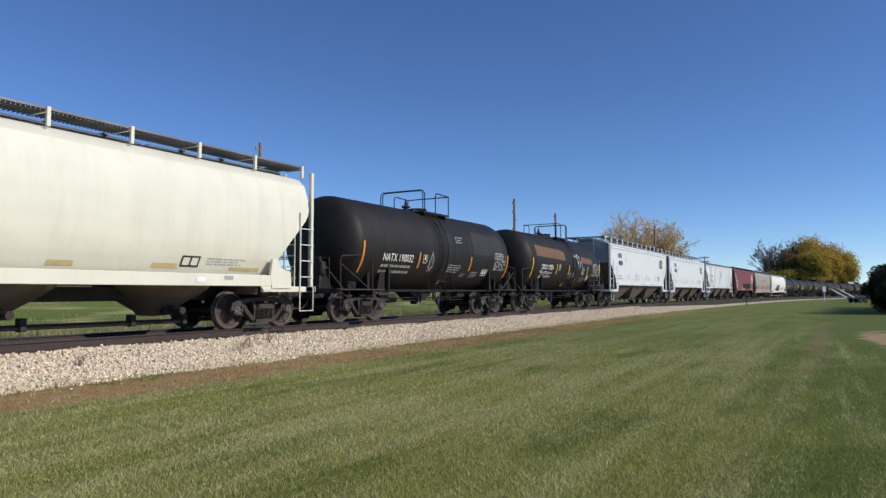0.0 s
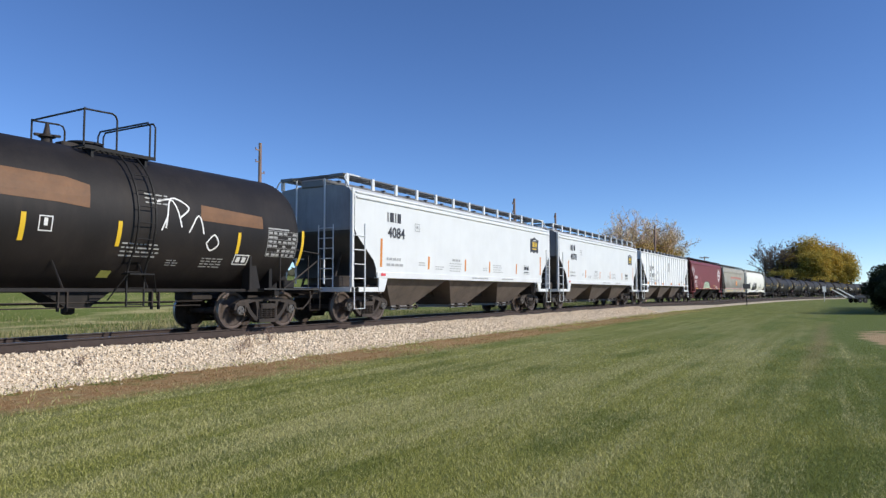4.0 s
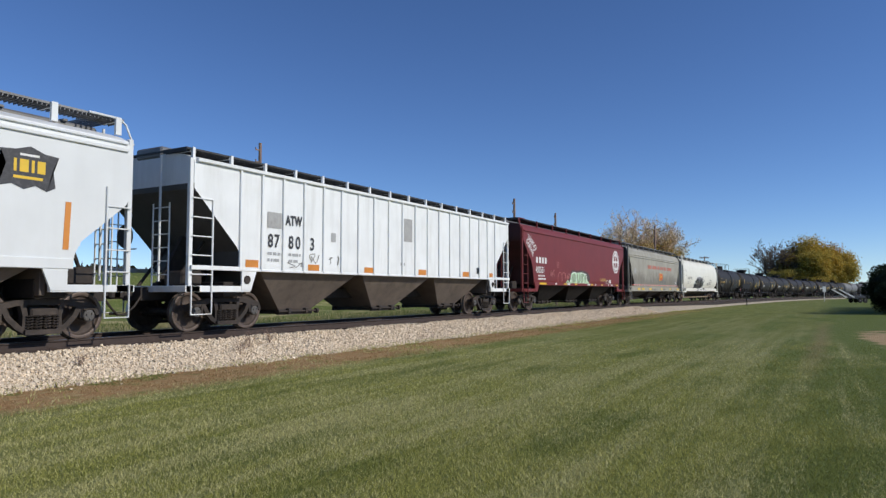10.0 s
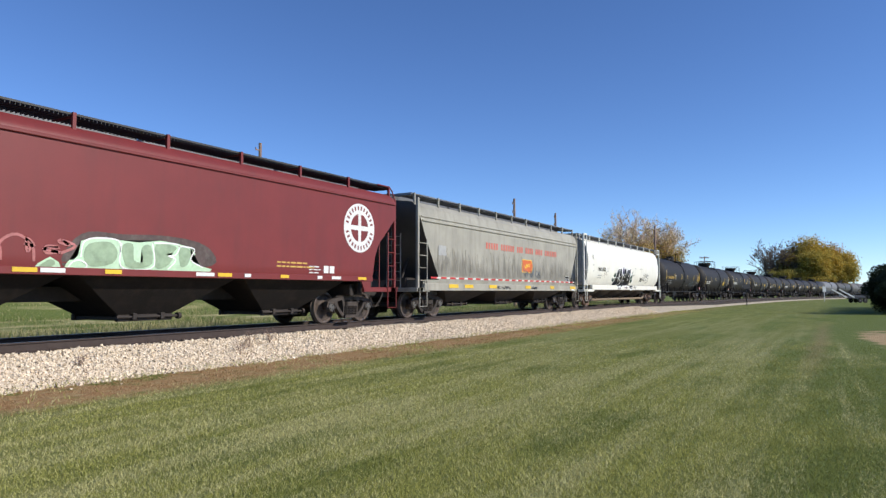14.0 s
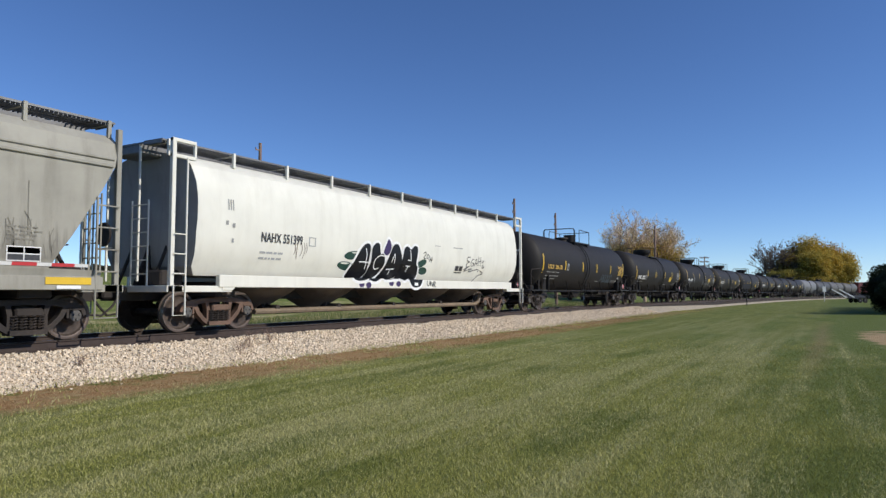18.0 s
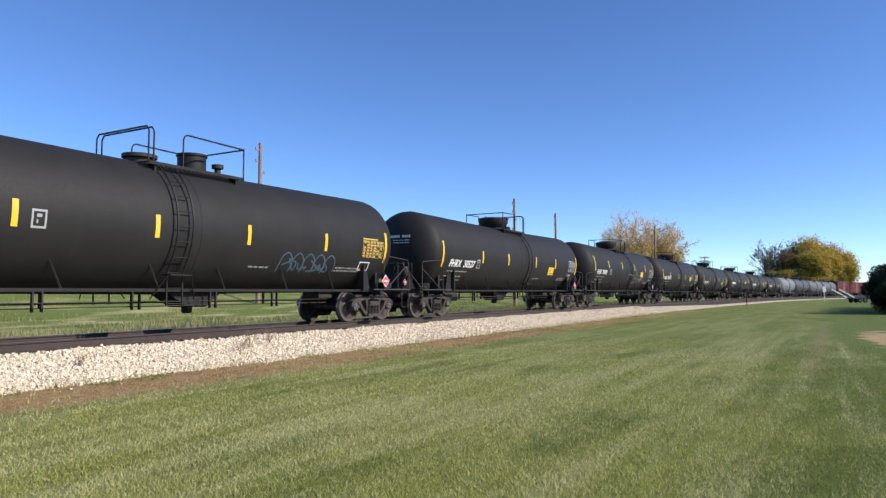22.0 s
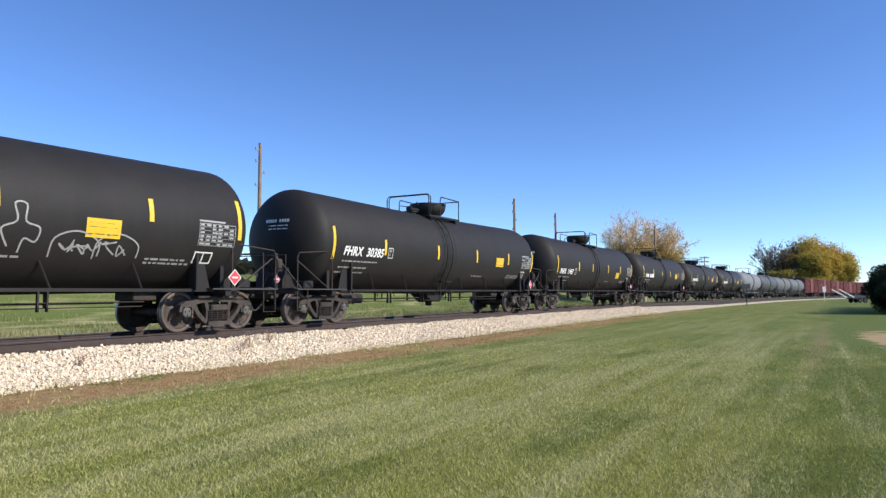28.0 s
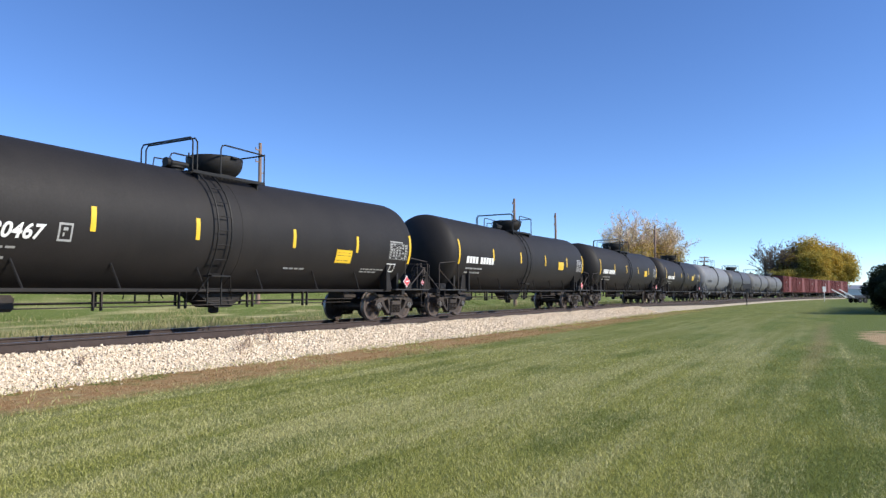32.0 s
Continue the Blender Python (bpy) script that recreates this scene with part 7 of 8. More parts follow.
def spot(col, depth):
    return along((col - 784) / 1201.0, depth)


for col, depth, h, arms in ((457, 45, 11.5, "pegs"), (911, 62, 10.1, "pegs"), (984, 72, 9.95, "pegs"), (1160, 88, 10.2, "pegs"), (1247, 150, 9.6, "arms")):
    x, y = spot(col, depth)
    utility_pole(x, y, h, arms, "weathered brown wooden utility pole" + (" with crossarms" if arms == "arms" else " with short side brackets"))


def sign(col, depth, h, plate, label, white):
    x, y = spot(col, depth)
    th = thing("sign_post", label, "sign", "", Matrix.Translation((x, y, fall(x))) @ pose(0, 0, 0, 0, 0, 30))
    part("post", Geo().box(-0.05, 0.05, -0.04, 0.04, -0.2, h, 0.01), M["marking" if white else "darkgrate"], th)
    w, z0, z1 = plate
    part("panel", Geo().box(-0.07, -0.05, -w, w, z0, z1, 0.004), M["marking" if white else "darkgrey"], th)


sign(1320, 78, 2.45, (0.42, 1.95, 2.5), "grey sign post with a small panel, seen from behind", False)
sign(1457, 120, 2.6, (0.3, 1.75, 2.65), "white trackside sign on a post", True)


# ---- trees ----
def leaf_material(name, a, b):
    ma, nt, bs, co = shader(name, 0.7, 0, 0.25)
    rnd = nt.nodes.new("ShaderNodeNewGeometry").outputs["Random Per Island"]
    big = noise_tex(nt, co, 0.25, 3)
    nt.links.new(ramp(nt, calc(nt, "ADD", calc(nt, "MULTIPLY", rnd, 0.55), calc(nt, "MULTIPLY", big, 0.45)), [(0.25, a), (0.75, b)]), bs.inputs["Base Color"])
    bs.inputs["Subsurface Weight"].default_value = 0.0
    tr = nt.nodes.new("ShaderNodeBsdfTranslucent")
    tr.inputs[0].default_value = (*[(p + q) / 2 for p, q in zip(a, b)], 1)
    mx = nt.nodes.new("ShaderNodeMixShader")
    mx.inputs[0].default_value = 0.35
    nt.links.new(bs.outputs[0], mx.inputs[1])
    nt.links.new(tr.outputs[0], mx.inputs[2])
    nt.links.new(mx.outputs[0], nt.nodes["Material Output"].inputs[0])
    return ma


LEAF = {
    "gold": leaf_material("golden_leaves", (0.4, 0.28, 0.045), (0.7, 0.5, 0.1)),
    "straw": leaf_material("straw_yellow_leaves", (0.6, 0.46, 0.2), (0.88, 0.72, 0.4)),
    "olive": leaf_material("olive_leaves", (0.25, 0.2, 0.035), (0.5, 0.4, 0.09)),
    "rust": leaf_material("orange_gold_leaves", (0.42, 0.22, 0.04), (0.68, 0.38, 0.08)),
    # dark leaf colour that paints the shaded left side of the golden group
    "brown": leaf_material("shaded_brown_leaves", (0.13, 0.09, 0.03), (0.28, 0.2, 0.07)),
    "twig": leaf_material("bare_twigs", (0.13, 0.105, 0.085), (0.28, 0.23, 0.19)),
    "dark": leaf_material("dark_evergreen_leaves", (0.014, 0.022, 0.011), (0.04, 0.058, 0.026)),
    "far": leaf_material("distant_leaves", (0.05, 0.055, 0.04), (0.1, 0.1, 0.06)),
}
PALE_BARK = paint("pale_pinkish_bark", (0.5, 0.37, 0.29), 0.9, var=0.2, amount=0.3, scale=4, bump=0.4)
BARK = paint("grey_brown_bark", (0.13, 0.1, 0.08), 0.9, var=0.3, amount=0.4, scale=4, bump=0.5)


def tree(x, y, height, spread, sets, label, seed, lean=0.0, depth=4, blur=0.05, bark=None):
    """A trunk that forks again and again, with small leaves round the outer twigs."""
    rng = random.Random(seed)
    th = thing("tree", label, "tree", "", Matrix.Translation((x, y, fall(x))))
    g = Geo()
    tips = []

    def grow(p, d, length, r, level):
        pts, rs = [p], [r]
        q = p.copy()
        for k in range(3):
            d = (d + Vector((rng.uniform(-1, 1), rng.uniform(-1, 1), rng.uniform(-0.4, 0.6))) * 0.18).normalized()
            q = q + d * length / 3
            pts.append(q.copy())
            rs.append(r * (1 - 0.1 * (k + 1)))
        g.tube(pts, rs, 6 if level < 2 else 4, caps=level == depth)
        if level >= 2:
            tips.extend(pts[1:])
        if level < depth:
            for k in range(rng.randint(3, 4)):
                a = rng.uniform(0, 2 * math.pi)
                side = Vector((math.cos(a), math.sin(a), 0)) * spread / height * 1.5
                nd = (d * 0.75 + side * rng.uniform(0.5, 1.0) + Vector((0, 0, 0.25))).normalized()
                grow(pts[-1 if k < 2 else -2], nd, length * rng.uniform(0.62, 0.8), rs[-1] * 0.86, level + 1)

    grow(Vector((0, 0, -0.2)), Vector((lean, 0, 1)).normalized(), height * 0.3, height * 0.02, 0)
    top = max(q.z for q in tips)
    wide = max(math.hypot(q.x, q.y) for q in tips)
    fx, fz = min(1.0, spread / wide) if wide > 0 else 1, height * 0.97 / top
    g.v = [(a * fx, b * fx, c * fz) for a, b, c in g.v]
    tips = [Vector((q.x * fx, q.y * fx, q.z * fz)) for q in tips]
    part("trunk", g, bark or BARK, th, "", 50)
    rn = np.random.default_rng(seed)
    vs, ms = [], []
    T = np.array([tuple(q) for q in tips])
    heart = np.array((0, 0, height * 0.3))
    me = bpy.data.meshes.new("crown")
    for k, (leaf, n, size, slim, follow, low) in enumerate(sets):
        me.materials.append(LEAF[leaf])
        U = T[T[:, 2] < -low * height] if low < 0 else T[T[:, 2] > low * height]
        c = U[rn.integers(0, len(U), n)] + np.clip(rn.normal(0, 1.0, (n, 3)), -1.6, 1.6) * height * blur * (0.5 if follow else 1.0)
        c[:, 2] = np.maximum(c[:, 2], 0.3)
        out = c - heart
        out /= np.linalg.norm(out, axis=1)[:, None]
        a = rn.normal(size=(n, 3)) * (0.35 if follow else 1.0) + out * follow
        a /= np.linalg.norm(a, axis=1)[:, None]
        b = np.cross(a, rn.normal(size=(n, 3)))
        b /= np.linalg.norm(b, axis=1)[:, None]
        s = (size * rn.uniform(0.5, 1.2, n))[:, None]
        vs.append(np.stack([c - a * s, c - b * s * slim, c + a * s, c + b * s * slim], 1).reshape(-1, 3))
        ms += [k] * n
    me.from_pydata(np.concatenate(vs).tolist(), [], np.arange(4 * len(ms)).reshape(-1, 4).tolist())
    me.polygons.foreach_set("material_index", ms)
    part("crown", me, None, th)
    return th


def autumn_tree(col, dep, height, spread, seed, label, sets, **more):
    """sets: (leaf, how many, size, slimness, how far the pieces follow the twigs, lowest height as a share)."""
    x, y = spot(col, dep)
    return tree(x, y, height, spread, sets, label, seed, **more)


def fan_tree(col, dep, height, spread, seed, label, bark, leaves, stems=9, rise=0.42, levels=3, thick=0.13, least=0.03):
    """Many limbs that fan out from low down into fine bare twigs, with leaves scattered along the outer ones."""
    x, y = spot(col, dep)
    th = thing("tree", label, "tree", "", Matrix.Translation((x, y, fall(x))))
    rng = random.Random(seed)
    limbs, twigs, tips = Geo(), Geo(), []
    limbs.tube([(0, 0, -0.2), (0, 0, height * 0.05), (0, 0, height * 0.13)], [thick * 2.4, thick * 2, thick * 1.6], 8)

    def reach(p, d, length, r, level):
        pts, rs, q = [p], [r], p.copy()
        for k in range(4):
            d = (d + Vector((rng.uniform(-1, 1), rng.uniform(-1, 1), rng.uniform(-0.25, 0.55))) * 0.16).normalized()
            q = q + d * length / 4
            pts.append(q.copy())
            rs.append(max(least, r * (1 - 0.2 * (k + 1))))
        (limbs if level < 2 else twigs).tube(pts, rs, 5 if level < 2 else 3, caps=False)
        if level >= 1:
            tips.extend((w, level) for w in pts[2:])
        if level < levels:
            for k in range(rng.randint(4, 6)):
                j = rng.choice((1, 2, 2, 3, 3, 4))
                nd = (d + Vector((rng.gauss(0, 0.55), rng.gauss(0, 0.55), rng.gauss(0.12, 0.35)))).normalized()
                reach(pts[j], nd, length * rng.uniform(0.38, 0.62), rs[j] * 0.62, level + 1)

    for k in range(stems):
        a = 2 * math.pi * (k + rng.uniform(-0.3, 0.3)) / stems
        lean = spread / height * rng.uniform(0.15, 1.15) * 0.95
        d = Vector((math.cos(a) * lean, math.sin(a) * lean, 1.0)).normalized()
        reach(Vector((0, 0, height * rng.uniform(0.06, 0.14))), d, height * rise * rng.uniform(1.0, 1.35), thick, 0)
    hi = sorted(w.z for w, _ in tips)[-12]
    wide = sorted(math.hypot(w.x, w.y) for w, _ in tips)[int(len(tips) * 0.97)]
    fx, fz = spread / wide, height / hi
    for g in (limbs, twigs):
        g.v = [(p * fx, q * fx, w * fz) for p, q, w in g.v]
    part("trunk", limbs, bark, th, "", 50)
    tagged(part("twig_growth", twigs, bark, th, "fine bare twigs", 50), kind="stuff")
    T = np.array([(w.x * fx, w.y * fx, w.z * fz) for w, _ in tips])
    rn = np.random.default_rng(seed)
    me = bpy.data.meshes.new("crown")
    vs, ms = [], []
    for k, (leaf, n, size, lo, up, loose) in enumerate(leaves):
        me.materials.append(LEAF[leaf])
        U = T[(T[:, 2] > lo * height) & (T[:, 2] < up * height)]
        U = U[rn.random(len(U)) < 0.75]
        c = U[rn.integers(0, len(U), n)] + rn.normal(0, loose, (n, 3))
        p = rn.normal(size=(n, 3))
        p /= np.linalg.norm(p, axis=1)[:, None]
        q = np.cross(p, rn.normal(size=(n, 3)))
        q /= np.linalg.norm(q, axis=1)[:, None]
        w = (size * rn.uniform(0.5, 1.3, n))[:, None]
        vs.append(np.stack([c - p * w, c - q * w * 0.55, c + p * w, c + q * w * 0.55], 1).reshape(-1, 3))
        ms += [k] * n
    if ms:
        me.from_pydata(np.concatenate(vs).tolist(), [], np.arange(4 * len(ms)).reshape(-1, 4).tolist())
        me.polygons.foreach_set("material_index", ms)
        part("crown", me, None, th)
    return th


for col, dep, h, sp, sd in ((1106, 92, 12.6, 4.3, 5), (1140, 93, 12.7, 4.4, 6), (1168, 94, 11.9, 3.3, 7)):
    fan_tree(col, dep, h, sp, sd, "half-bare autumn tree with straw-yellow leaves on pinkish twigs", PALE_BARK, [("straw", 7000, 0.1, 0.3, 1.1, 0.16), ("gold", 4500, 0.12, 0.1, 0.62, 0.35), ("olive", 4500, 0.14, 0.05, 0.5, 0.45)], stems=12, least=0.022)
fan_tree(1366, 205, 17.2, 6.6, 8, "nearly bare grey tree beside golden trees", BARK, [("twig", 1500, 0.14, 0.2, 0.9, 0.3)], stems=13, thick=0.2, least=0.045)
fan_tree(1392, 203, 14.5, 5.0, 18, "small bare grey tree beside golden trees", BARK, [("twig", 1500, 0.14, 0.1, 0.8, 0.4)], stems=11, thick=0.18, least=0.045)
autumn_tree(1378, 198, 8.0, 6.0, 26, "low olive-brown autumn tree beyond the track", [("olive", 9000, 0.24, 0.5, 0.0, 0.05)], depth=4, blur=0.08)
# the leftmost trees have the group's shaded side put into their leaf colour
for col, dep, h, sp, lf, sd in ((1409, 212, 17.4, 5.5, "brown", 21), (1430, 206, 17.9, 6.0, "gold", 22), (1452, 208, 17.2, 6.0, "gold", 23), (1472, 212, 16.0, 6.0, "rust", 24), (1490, 210, 13.6, 4.6, "gold", 32), (1404, 203, 13.0, 4.5, "brown", 25), (1424, 200, 13.0, 6.0, "olive", 28), (1446, 200, 12.5, 6.0, "gold", 30), (1468, 202, 12.0, 6.0, "gold", 29), (1488, 203, 10.0, 5.0, "olive", 33), (1412, 198, 8.0, 5.0, "olive", 34), (1436, 197, 8.0, 6.0, "olive", 35), (1460, 198, 7.5, 6.0, "olive", 36)):
    autumn_tree(col, dep, h, sp, sd, {"gold": "dense golden autumn tree beyond the track", "rust": "dense orange-gold autumn tree beyond the track", "olive": "olive-green autumn tree beyond the track", "brown": "autumn tree with shade-darkened brown leaves beside golden trees"}[lf], [(lf, 12000, 0.27, 0.55, 0.0, 0.06), ("olive" if lf != "olive" else "gold", 3500, 0.27, 0.55, 0.0, 0.06)], blur=0.085)


def bush(col, dep, r, h, label, seed, n=9000):
    x, y = spot(col, dep)
    th = thing("bush", label, "bush", "", Matrix.Translation((x, y, fall(x))))
    rng = random.Random(seed)
    g = Geo()
    for k in range(14):
        a = rng.uniform(0, 6.28)
        g.tube([(0.2 * math.cos(a), 0.2 * math.sin(a), -0.1), (r * 0.4 * math.cos(a), r * 0.4 * math.sin(a), h * 0.4), (r * 0.75 * math.cos(a), r * 0.75 * math.sin(a), h * rng.uniform(0.5, 0.9))], [0.06, 0.04, 0.01], 5)
    part("stems", g, BARK, th)
    rn = np.random.default_rng(seed)
    d = rn.normal(size=(n, 3))
    d /= np.linalg.norm(d, axis=1)[:, None]
    lump = 1 + 0.16 * np.sin(d[:, 0] * 5 + seed) * np.cos(d[:, 1] * 4) + 0.1 * np.sin(d[:, 2] * 9 + d[:, 0] * 7)
    q = rn.random(n) ** 0.33 * lump
    c = np.stack([d[:, 0] * r * q, d[:, 1] * r * q, h * 0.5 + d[:, 2] * h * 0.52 * q], 1)
    c[:, 2] = np.maximum(c[:, 2], 0.03)
    a = rn.normal(size=(n, 3))
    a /= np.linalg.norm(a, axis=1)[:, None]
    b = np.cross(a, d)
    b /= np.linalg.norm(b, axis=1)[:, None] + 1e-6
    s = rn.uniform(0.05, 0.13, n)[:, None]
    v = np.stack([c - a * s, c - b * s * 0.5, c + a * s, c + b * s * 0.5], 1)
    me = bpy.data.meshes.new("foliage")
    me.from_pydata(v.reshape(-1, 3).tolist(), [], np.arange(4 * n).reshape(-1, 4).tolist())
    me.materials.append(LEAF["dark"])
    part("foliage", me, None, th)


bush(1618, 46, 2.75, 3.5, "dark evergreen bush on the lawn", 3, 60000)
for col, dep, r, h, sd in ((1614, 50.5, 2.5, 3.3, 4), (1608, 55, 2.6, 3.4, 6), (1602, 60, 2.6, 3.5, 9), (1598, 65, 2.6, 3.5, 10)):
    bush(col, dep, r, h, "dark evergreen bush behind another in a row", sd, 15000)


# ---- trailer, road and sheds by the far crossing ----
def trailer():
    x, y = spot(1516, 104)
    th = thing("dump_trailer", "dark blue-grey tandem trailer with a raised white ramp, parked", "trailer", "", Matrix.Translation((x, y, fall(x))) @ pose(0, 0, 0, 0, 0, math.degrees(math.atan2(-VIEW.x, VIEW.y)) + 8))
    steel = paint("blue_grey_trailer_paint", (0.03, 0.035, 0.045), 0.5, var=0.15, amount=0.3)
    part("bed", Geo().box(-1.3, 1.6, -0.85, 0.85, 0.62, 0.74, 0.02), steel, th)
    part("side_board", Geo().box(-1.3, 1.6, -0.87, -0.83, 0.74, 1.15, 0.01), steel, th)
    part("side_board", Geo().box(-1.3, 1.6, 0.83, 0.87, 0.74, 1.15, 0.01), steel, th)
    part("headboard", Geo().box(1.56, 1.6, -0.83, 0.83, 0.74, 1.3, 0.01), steel, th)
    for xx in (-0.42, 0.42):
        for yy in (-0.98, 0.98):
            w = part("wheel", Geo().lathe([(-0.1, 0.2), (-0.1, 0.33), (-0.07, 0.36), (0.07, 0.36), (0.1, 0.33), (0.1, 0.2)], "y", 20), M["rubber"], th, m=pose(xx, yy, 0.36))
            part("rim", Geo().lathe([(-0.105, 0.03), (-0.06, 0.06), (-0.1, 0.2), (0.1, 0.2), (0.06, 0.06), (0.105, 0.03)], "y", 16), M["marking"], w)
    part("fender", Geo().strip([(-0.95, 0.55), (-0.6, 0.8), (0.6, 0.8), (0.95, 0.55)], 0.015, -1.12, -0.86), steel, th)
    part("ramp", Geo().strip([(-1.2, 0.8), (-3.7, 2.05)], 0.07, -0.87, -0.72).cut().strip([(-1.2, 0.8), (-3.7, 2.05)], 0.07, 0.72, 0.87), M["white"], th, "white raised ramp rail")
    part("tongue", Geo().strip([(1.6, 0.66), (3.0, 0.5)], 0.05, -0.06, 0.06), steel, th)


trailer()


def shed(col, dep, w, d, h, roof, wall, name, label, turn=0):
    x, y = spot(col, dep)
    th = thing(name, label, "building", "", Matrix.Translation((x, y, fall(min(x, 320)))) @ pose(0, 0, 0, 0, 0, turn))
    part("wall", Geo().box(-w / 2, w / 2, -d / 2, d / 2, -0.3, h, 0.02), wall, th)
    part("roof", Geo().plate([(-w / 2 - 0.3, h - 0.05), (w / 2 + 0.3, h - 0.05), (0, h + roof)], -d / 2 - 0.3, d / 2 + 0.3), M["galv"], th)
    for k in range(3):
        xx = -w / 3 + k * w / 3
        win = part("window", Geo().box(xx - 0.5, xx + 0.5, -d / 2 - 0.05, -d / 2 + 0.02, 1.1, 2.2, 0.01), M["darkgrey"], th)
    part("door", Geo().box(-w / 6 - 0.5, -w / 6 + 0.5, -d / 2 - 0.04, -d / 2 + 0.02, 0, 2.05, 0.01), M["marking"], th)


shed(1496, 290, 14, 9, 3.4, 1.6, M["white"], "shed", "low white shed beyond the crossing", 10)
shed(1525, 330, 16, 10, 3.6, 1.8, M["tankgrey"], "shed", "low grey shed beyond the crossing", -10)


def far_woods():
    rn = np.random.default_rng(31)
    n = 30000
    ang = rn.uniform(-0.35, 1.6, n)
    dist = rn.uniform(900, 1300, n)
    tall = np.where(ang > 0.42, 1.3, 1.0)
    h = tall * (5 + 5 * np.abs(np.sin(ang * 17)) * np.abs(np.sin(ang * 5 + 1))) * rn.random(n) ** 0.5
    dist = np.where(ang > 0.42, dist * 0.33, dist)
    c = np.stack([dist * np.cos(ang), dist * np.sin(ang), h + np.where(ang > 0.42, 2.6, fall(320))], 1)
    a = rn.normal(size=(n, 3)) * np.array([1, 1, 0.6])
    b = rn.normal(size=(n, 3)) * np.array([1, 1, 0.8])
    v = np.stack([c - a * 2.2, c - b * 1.6, c + a * 2.2, c + b * 1.6], 1)
    me = bpy.data.meshes.new("far_woods")
    me.from_pydata(v.reshape(-1, 3).tolist(), [], np.arange(4 * n).reshape(-1, 4).tolist())
    me.materials.append(LEAF["far"])
    tagged(new("far_woods", me), "low line of distant trees on the horizon", "woods", kind="stuff")


far_woods()


# ---- grass ----
def blade_material(name, greens, dries, straw=0.0):
    ma, nt, bs, co = shader(name, 0.65, 0, 0.25)
    rnd = nt.nodes.new("ShaderNodeNewGeometry").outputs["Random Per Island"]
    dry, deep, worn = lawn_tone(nt, co)
    dry = calc(nt, "ADD", dry, calc(nt, "MULTIPLY_ADD", rnd, 0.14, straw - 0.07))
    fresh = mix(nt, calc(nt, "MULTIPLY", deep, 0.6), ramp(nt, rnd, [(0.0, greens[0]), (1.0, greens[1])]), (0.11, 0.155, 0.032))
    straws = ramp(nt, rnd, [(0.0, dries[0]), (1.0, dries[1])])
    col = mix(nt, ramp(nt, dry, [(0.47, (0, 0, 0)), (0.585, (1, 1, 1))]), fresh, straws)
    col = mix(nt, worn, col, (0.33, 0.23, 0.12))
    nt.links.new(col, bs.inputs["Base Color"])
    up = nt.nodes.new("ShaderNodeVectorMath")
    up.operation = "ADD"
    up.inputs[1].default_value = (0, 0, 1.5)
    nt.links.new(nt.nodes.new("ShaderNodeNewGeometry").outputs["Normal"], up.inputs[0])
    unit = nt.nodes.new("ShaderNodeVectorMath")
    unit.operation = "NORMALIZE"
    nt.links.new(up.outputs[0], unit.inputs[0])
    nt.links.new(unit.outputs[0], bs.inputs["Normal"])
    tr = nt.nodes.new("ShaderNodeBsdfTranslucent")
    nt.links.new(col, tr.inputs[0])
    mx = nt.nodes.new("ShaderNodeMixShader")
    mx.inputs[0].default_value = 0.35
    nt.links.new(bs.outputs[0], mx.inputs[1])
    nt.links.new(tr.outputs[0], mx.inputs[2])
    nt.links.new(mx.outputs[0], nt.nodes["Material Output"].inputs[0])
    return ma


def grass_mesh(name, pts, height, width, rn, ma, label, lean=0.6):
    n = len(pts)
    a = rn.uniform(0, 2 * math.pi, n)
    d = np.stack([np.cos(a), np.sin(a), np.zeros(n)], 1)
    h = height * rn.uniform(0.5, 1.15, n)
    tip = pts + np.stack([rn.normal(0, lean, n) * h, rn.normal(0, lean, n) * h, h], 1)
    w = (width * rn.uniform(0.6, 1.3, n))[:, None]
    v = np.stack([pts - d * w, pts + d * w, tip], 1)
    me = bpy.data.meshes.new(name)
    me.from_pydata(v.reshape(-1, 3).tolist(), [], np.arange(3 * n).reshape(-1, 3).tolist())
    me.materials.append(ma)
    tagged(new(name, me), label, "grass", kind="stuff")


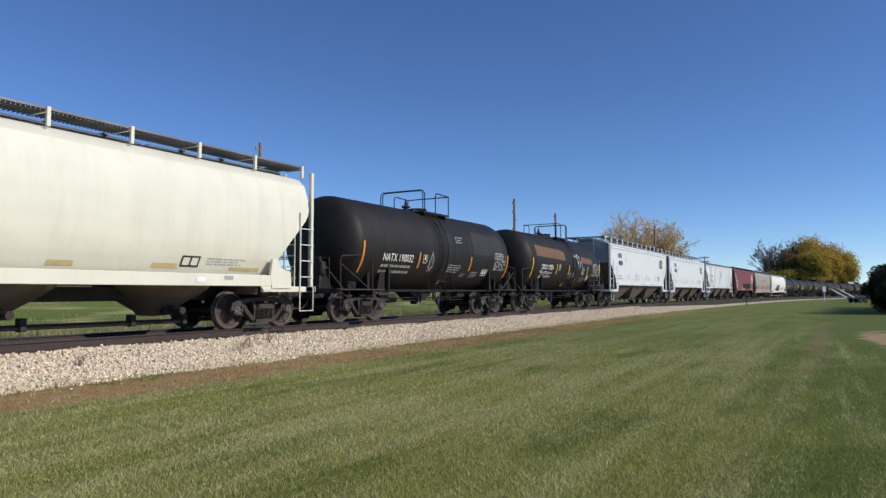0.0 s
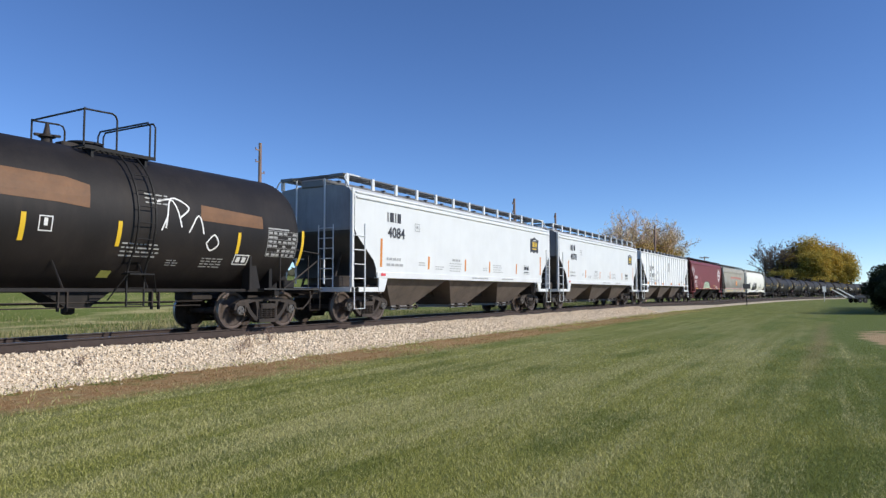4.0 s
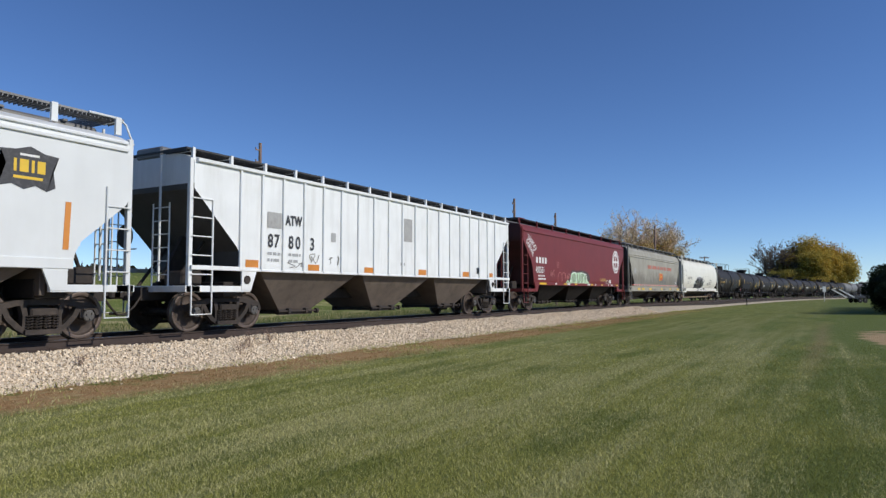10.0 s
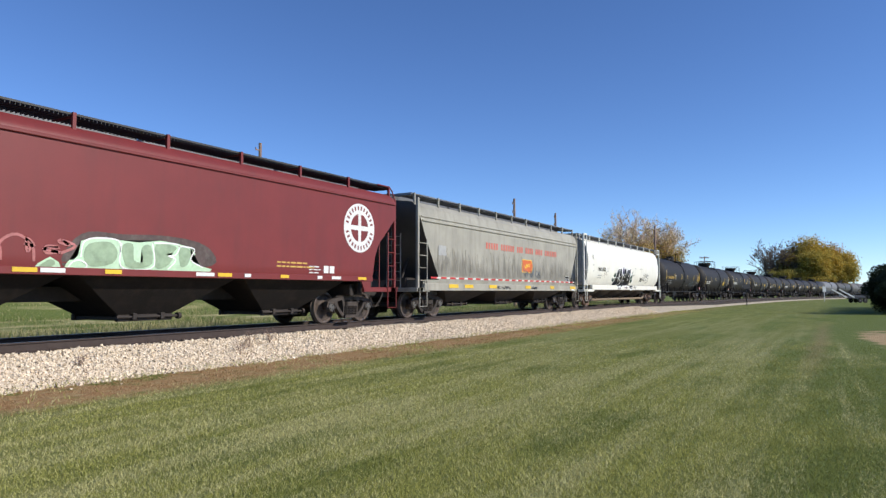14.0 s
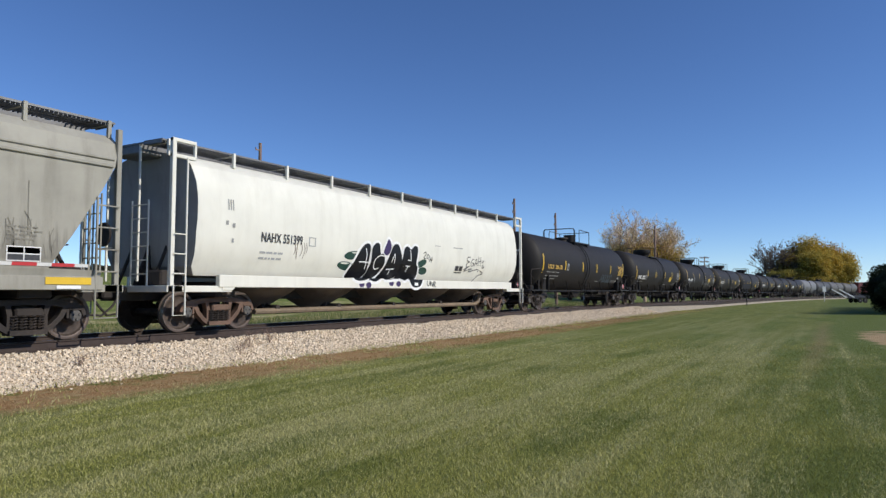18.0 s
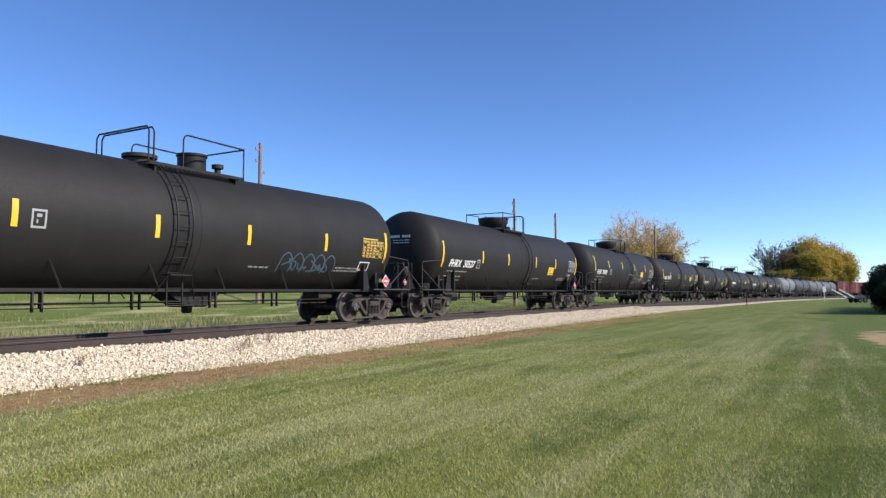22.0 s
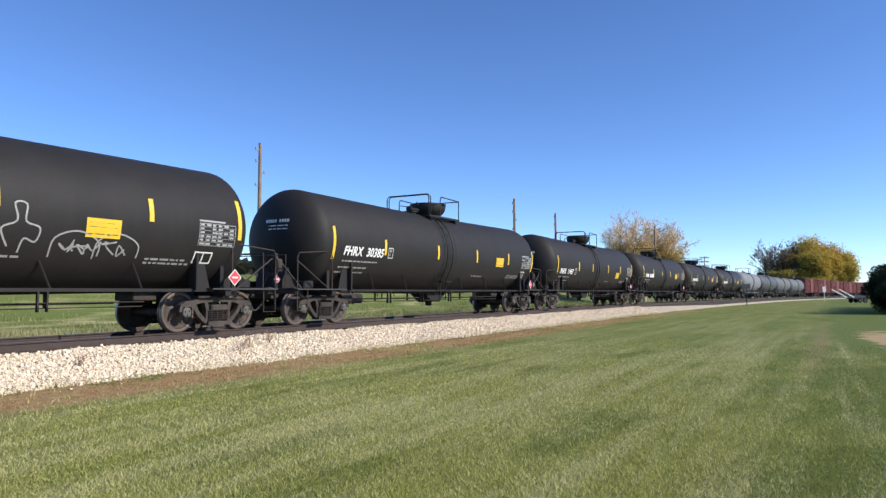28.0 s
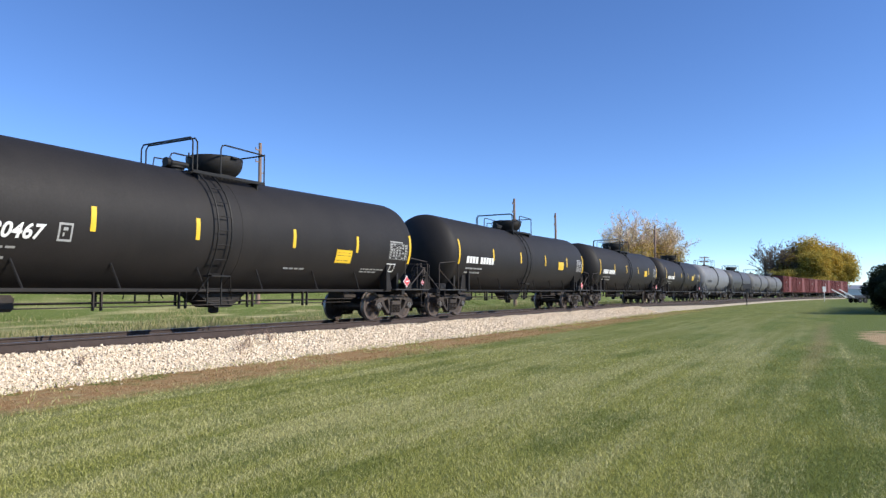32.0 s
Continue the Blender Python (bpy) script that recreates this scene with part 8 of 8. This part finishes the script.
def build_grass():
    rn = np.random.default_rng(12)
    lawn = blade_material("lawn_blades", ((0.3, 0.315, 0.065), (0.535, 0.53, 0.155)), ((0.48, 0.46, 0.17), (0.72, 0.68, 0.33)))
    n = 760000
    r = 2.0 * (12.5 ** rn.random(n) ** 0.62)
    a = rn.normal(0.5, 0.75, n)
    r = np.where((np.abs(a - 0.5) > 0.8) & (rn.random(n) < 0.6), r * 0.4, r)
    p = np.stack([r * np.cos(a), r * np.sin(a), np.zeros(n)], 1)
    p = p[(p[:, 1] < 8.8 + rn.normal(0, 0.35, n)) & (rn.random(n) < np.clip((24 - r) / 16, 0, 1) * np.clip((r - 1.9) / 2.2, 0.05, 1))]
    far = np.hypot(p[:, 0], p[:, 1])
    sandy = ((p[:, 0] - 26.5) * 0.19) ** 2 + ((p[:, 1] + 1.62) * 1.0) ** 2 < 0.9 + rn.normal(0, 0.25, len(p))
    p, far = p[~sandy], far[~sandy]
    grass_mesh("lawn_grass", p, 0.034 + 0.0002 * far, 0.0019 + 0.00028 * far, rn, lawn, "short mown lawn grass, green with dry tips")
    tall = blade_material("verge_blades", ((0.1, 0.145, 0.026), (0.22, 0.26, 0.065)), ((0.26, 0.25, 0.1), (0.58, 0.5, 0.26)), 0.05)
    n = 190000
    s = rn.uniform(2, 95, n)
    off = 17.5 + rn.uniform(0, 1, n) ** 1.3 * 26
    clump = 0.5 + 0.5 * np.sin(s * 0.9 + 2 * np.sin(s * 0.23)) * np.sin(off * 1.7 + s * 0.3)
    keep = rn.random(n) < 0.35 + 0.65 * clump
    s, off = s[keep], off[keep]
    yy = off - 3.13e-4 * np.maximum(0, s - 36) ** 2
    p = np.stack([s, yy, [bank(a, b) for a, b in zip(s, yy)]], 1)
    grass_mesh("verge_grass", p, (0.07 + 0.5 * np.clip((36 - off) / 12, 0.15, 1) * (0.5 + 0.5 * np.sin(s * 0.55 + 1.3 * np.sin(off * 0.9)) * np.sin(s * 0.17 + off * 0.31)) ** 1.5) * rn.uniform(0.4, 1.3, len(s)), 0.016, rn, tall, "tall straw-coloured verge grass beyond the track", 0.3)
    dead = blade_material("dead_strip_blades", ((0.27, 0.145, 0.062), (0.5, 0.31, 0.15)), ((0.34, 0.2, 0.085), (0.6, 0.42, 0.22)))
    n = 26000
    s = 2 + 38 * rn.random(n) ** 1.3
    yy = 8.95 + 1.85 * rn.random(n) + rn.normal(0, 0.18, n)
    keep = rn.random(n) < 0.45 + 0.55 * np.sin(s * 1.9 + 3 * np.sin(yy * 2.1)) * np.sin(yy * 3.3 + s * 0.7)
    s, yy = s[keep], yy[keep]
    p = np.stack([s, yy, np.zeros(len(s))], 1)
    grass_mesh("dead_grass", p, 0.045, 0.007, rn, dead, "rust-brown dead grass along the ballast", 0.9)
    n = 14000
    s = 2 + 60 * rn.random(n)
    p = np.stack([s, 8.8 + 2.1 * rn.random(n) ** 0.7, np.zeros(n)], 1)
    p = p[np.sin(s * 1.3) + np.sin(s * 0.47 + 1) + rn.normal(0, 0.5, n) > 0.8]
    grass_mesh("strip_tufts", p, 0.07, 0.008, rn, lawn, "green tufts in the dead strip", 0.7)
    n = 3500
    s = rn.uniform(3, 48, n)
    p = np.stack([s, AXIS - 2.72 + rn.normal(0, 0.12, n), np.zeros(n)], 1)
    grass_mesh("edge_grass", p, 0.13, 0.006, rn, lawn, "ragged grass at the ballast's foot", 0.6)


build_grass()


def weed(x, side, h, label, seed):
    rng = random.Random(seed)
    p = on_track(x, side)
    p.z = RAIL + float(np.interp(-side, [1.3, 1.45, 2.62, 2.75], [-0.2, -0.235, -0.6, -0.62]))
    th = thing("weed", label, "weed", "", Matrix.Translation(p))
    g = Geo()
    for k in range(11):
        a, tilt = rng.uniform(0, 6.28), rng.uniform(0.2, 0.9)
        d = Vector((math.cos(a) * tilt, math.sin(a) * tilt, 1)) * h * rng.uniform(0.5, 1)
        g.tube([(0, 0, -0.03), d * 0.5 + Vector((0, 0, 0.03)), d], [0.004, 0.003, 0.0015], 4)
        for j in range(4):
            q = d * rng.uniform(0.4, 0.95)
            b = Vector((rng.uniform(-1, 1), rng.uniform(-1, 1), rng.uniform(0, 1))) * h * 0.3
            g.tube([q, q + b], [0.0025, 0.0015], 4)
    part("stems", g, M["pole"], th)


weed(11.4, -1.95, 0.42, "dry dark twiggy weed on the ballast", 1)
weed(12.3, -1.7, 0.36, "dry dark twiggy weed on the ballast", 2)
weed(10.9, -2.2, 0.3, "dry dark twiggy weed on the ballast", 3)
weed(7.3, -2.0, 0.22, "dry dark twiggy weed on the ballast", 4)


def motions():
    step = 1 / 15
    turns = [(k * step, -math.degrees(run(k * step) / WHEEL_R)) for k in range(481)]
    for name, dx in (("lead", -0.889), ("trail", 0.889)):
        first, *rest = TURNING[name]
        walk(first, [(t, pose(dx, 0, WHEEL_R, 0, a, 0)) for t, a in turns])
        keys = first.animation_data
        for ob in rest:
            ob.rotation_mode = "QUATERNION"
            data = ob.animation_data_create()
            data.action = keys.action
            data.action_slot = keys.action_slot
    for car, centre in CARS:
        rows = []
        for k in range(33):
            s = centre - run(k)
            a = math.degrees(-math.atan(shift(s)[1]))
            rows.append((float(k), Matrix.Translation(on_track(s)) @ pose(0, 0, 0, 0, 0, a)))
        walk(car, rows)


motions()
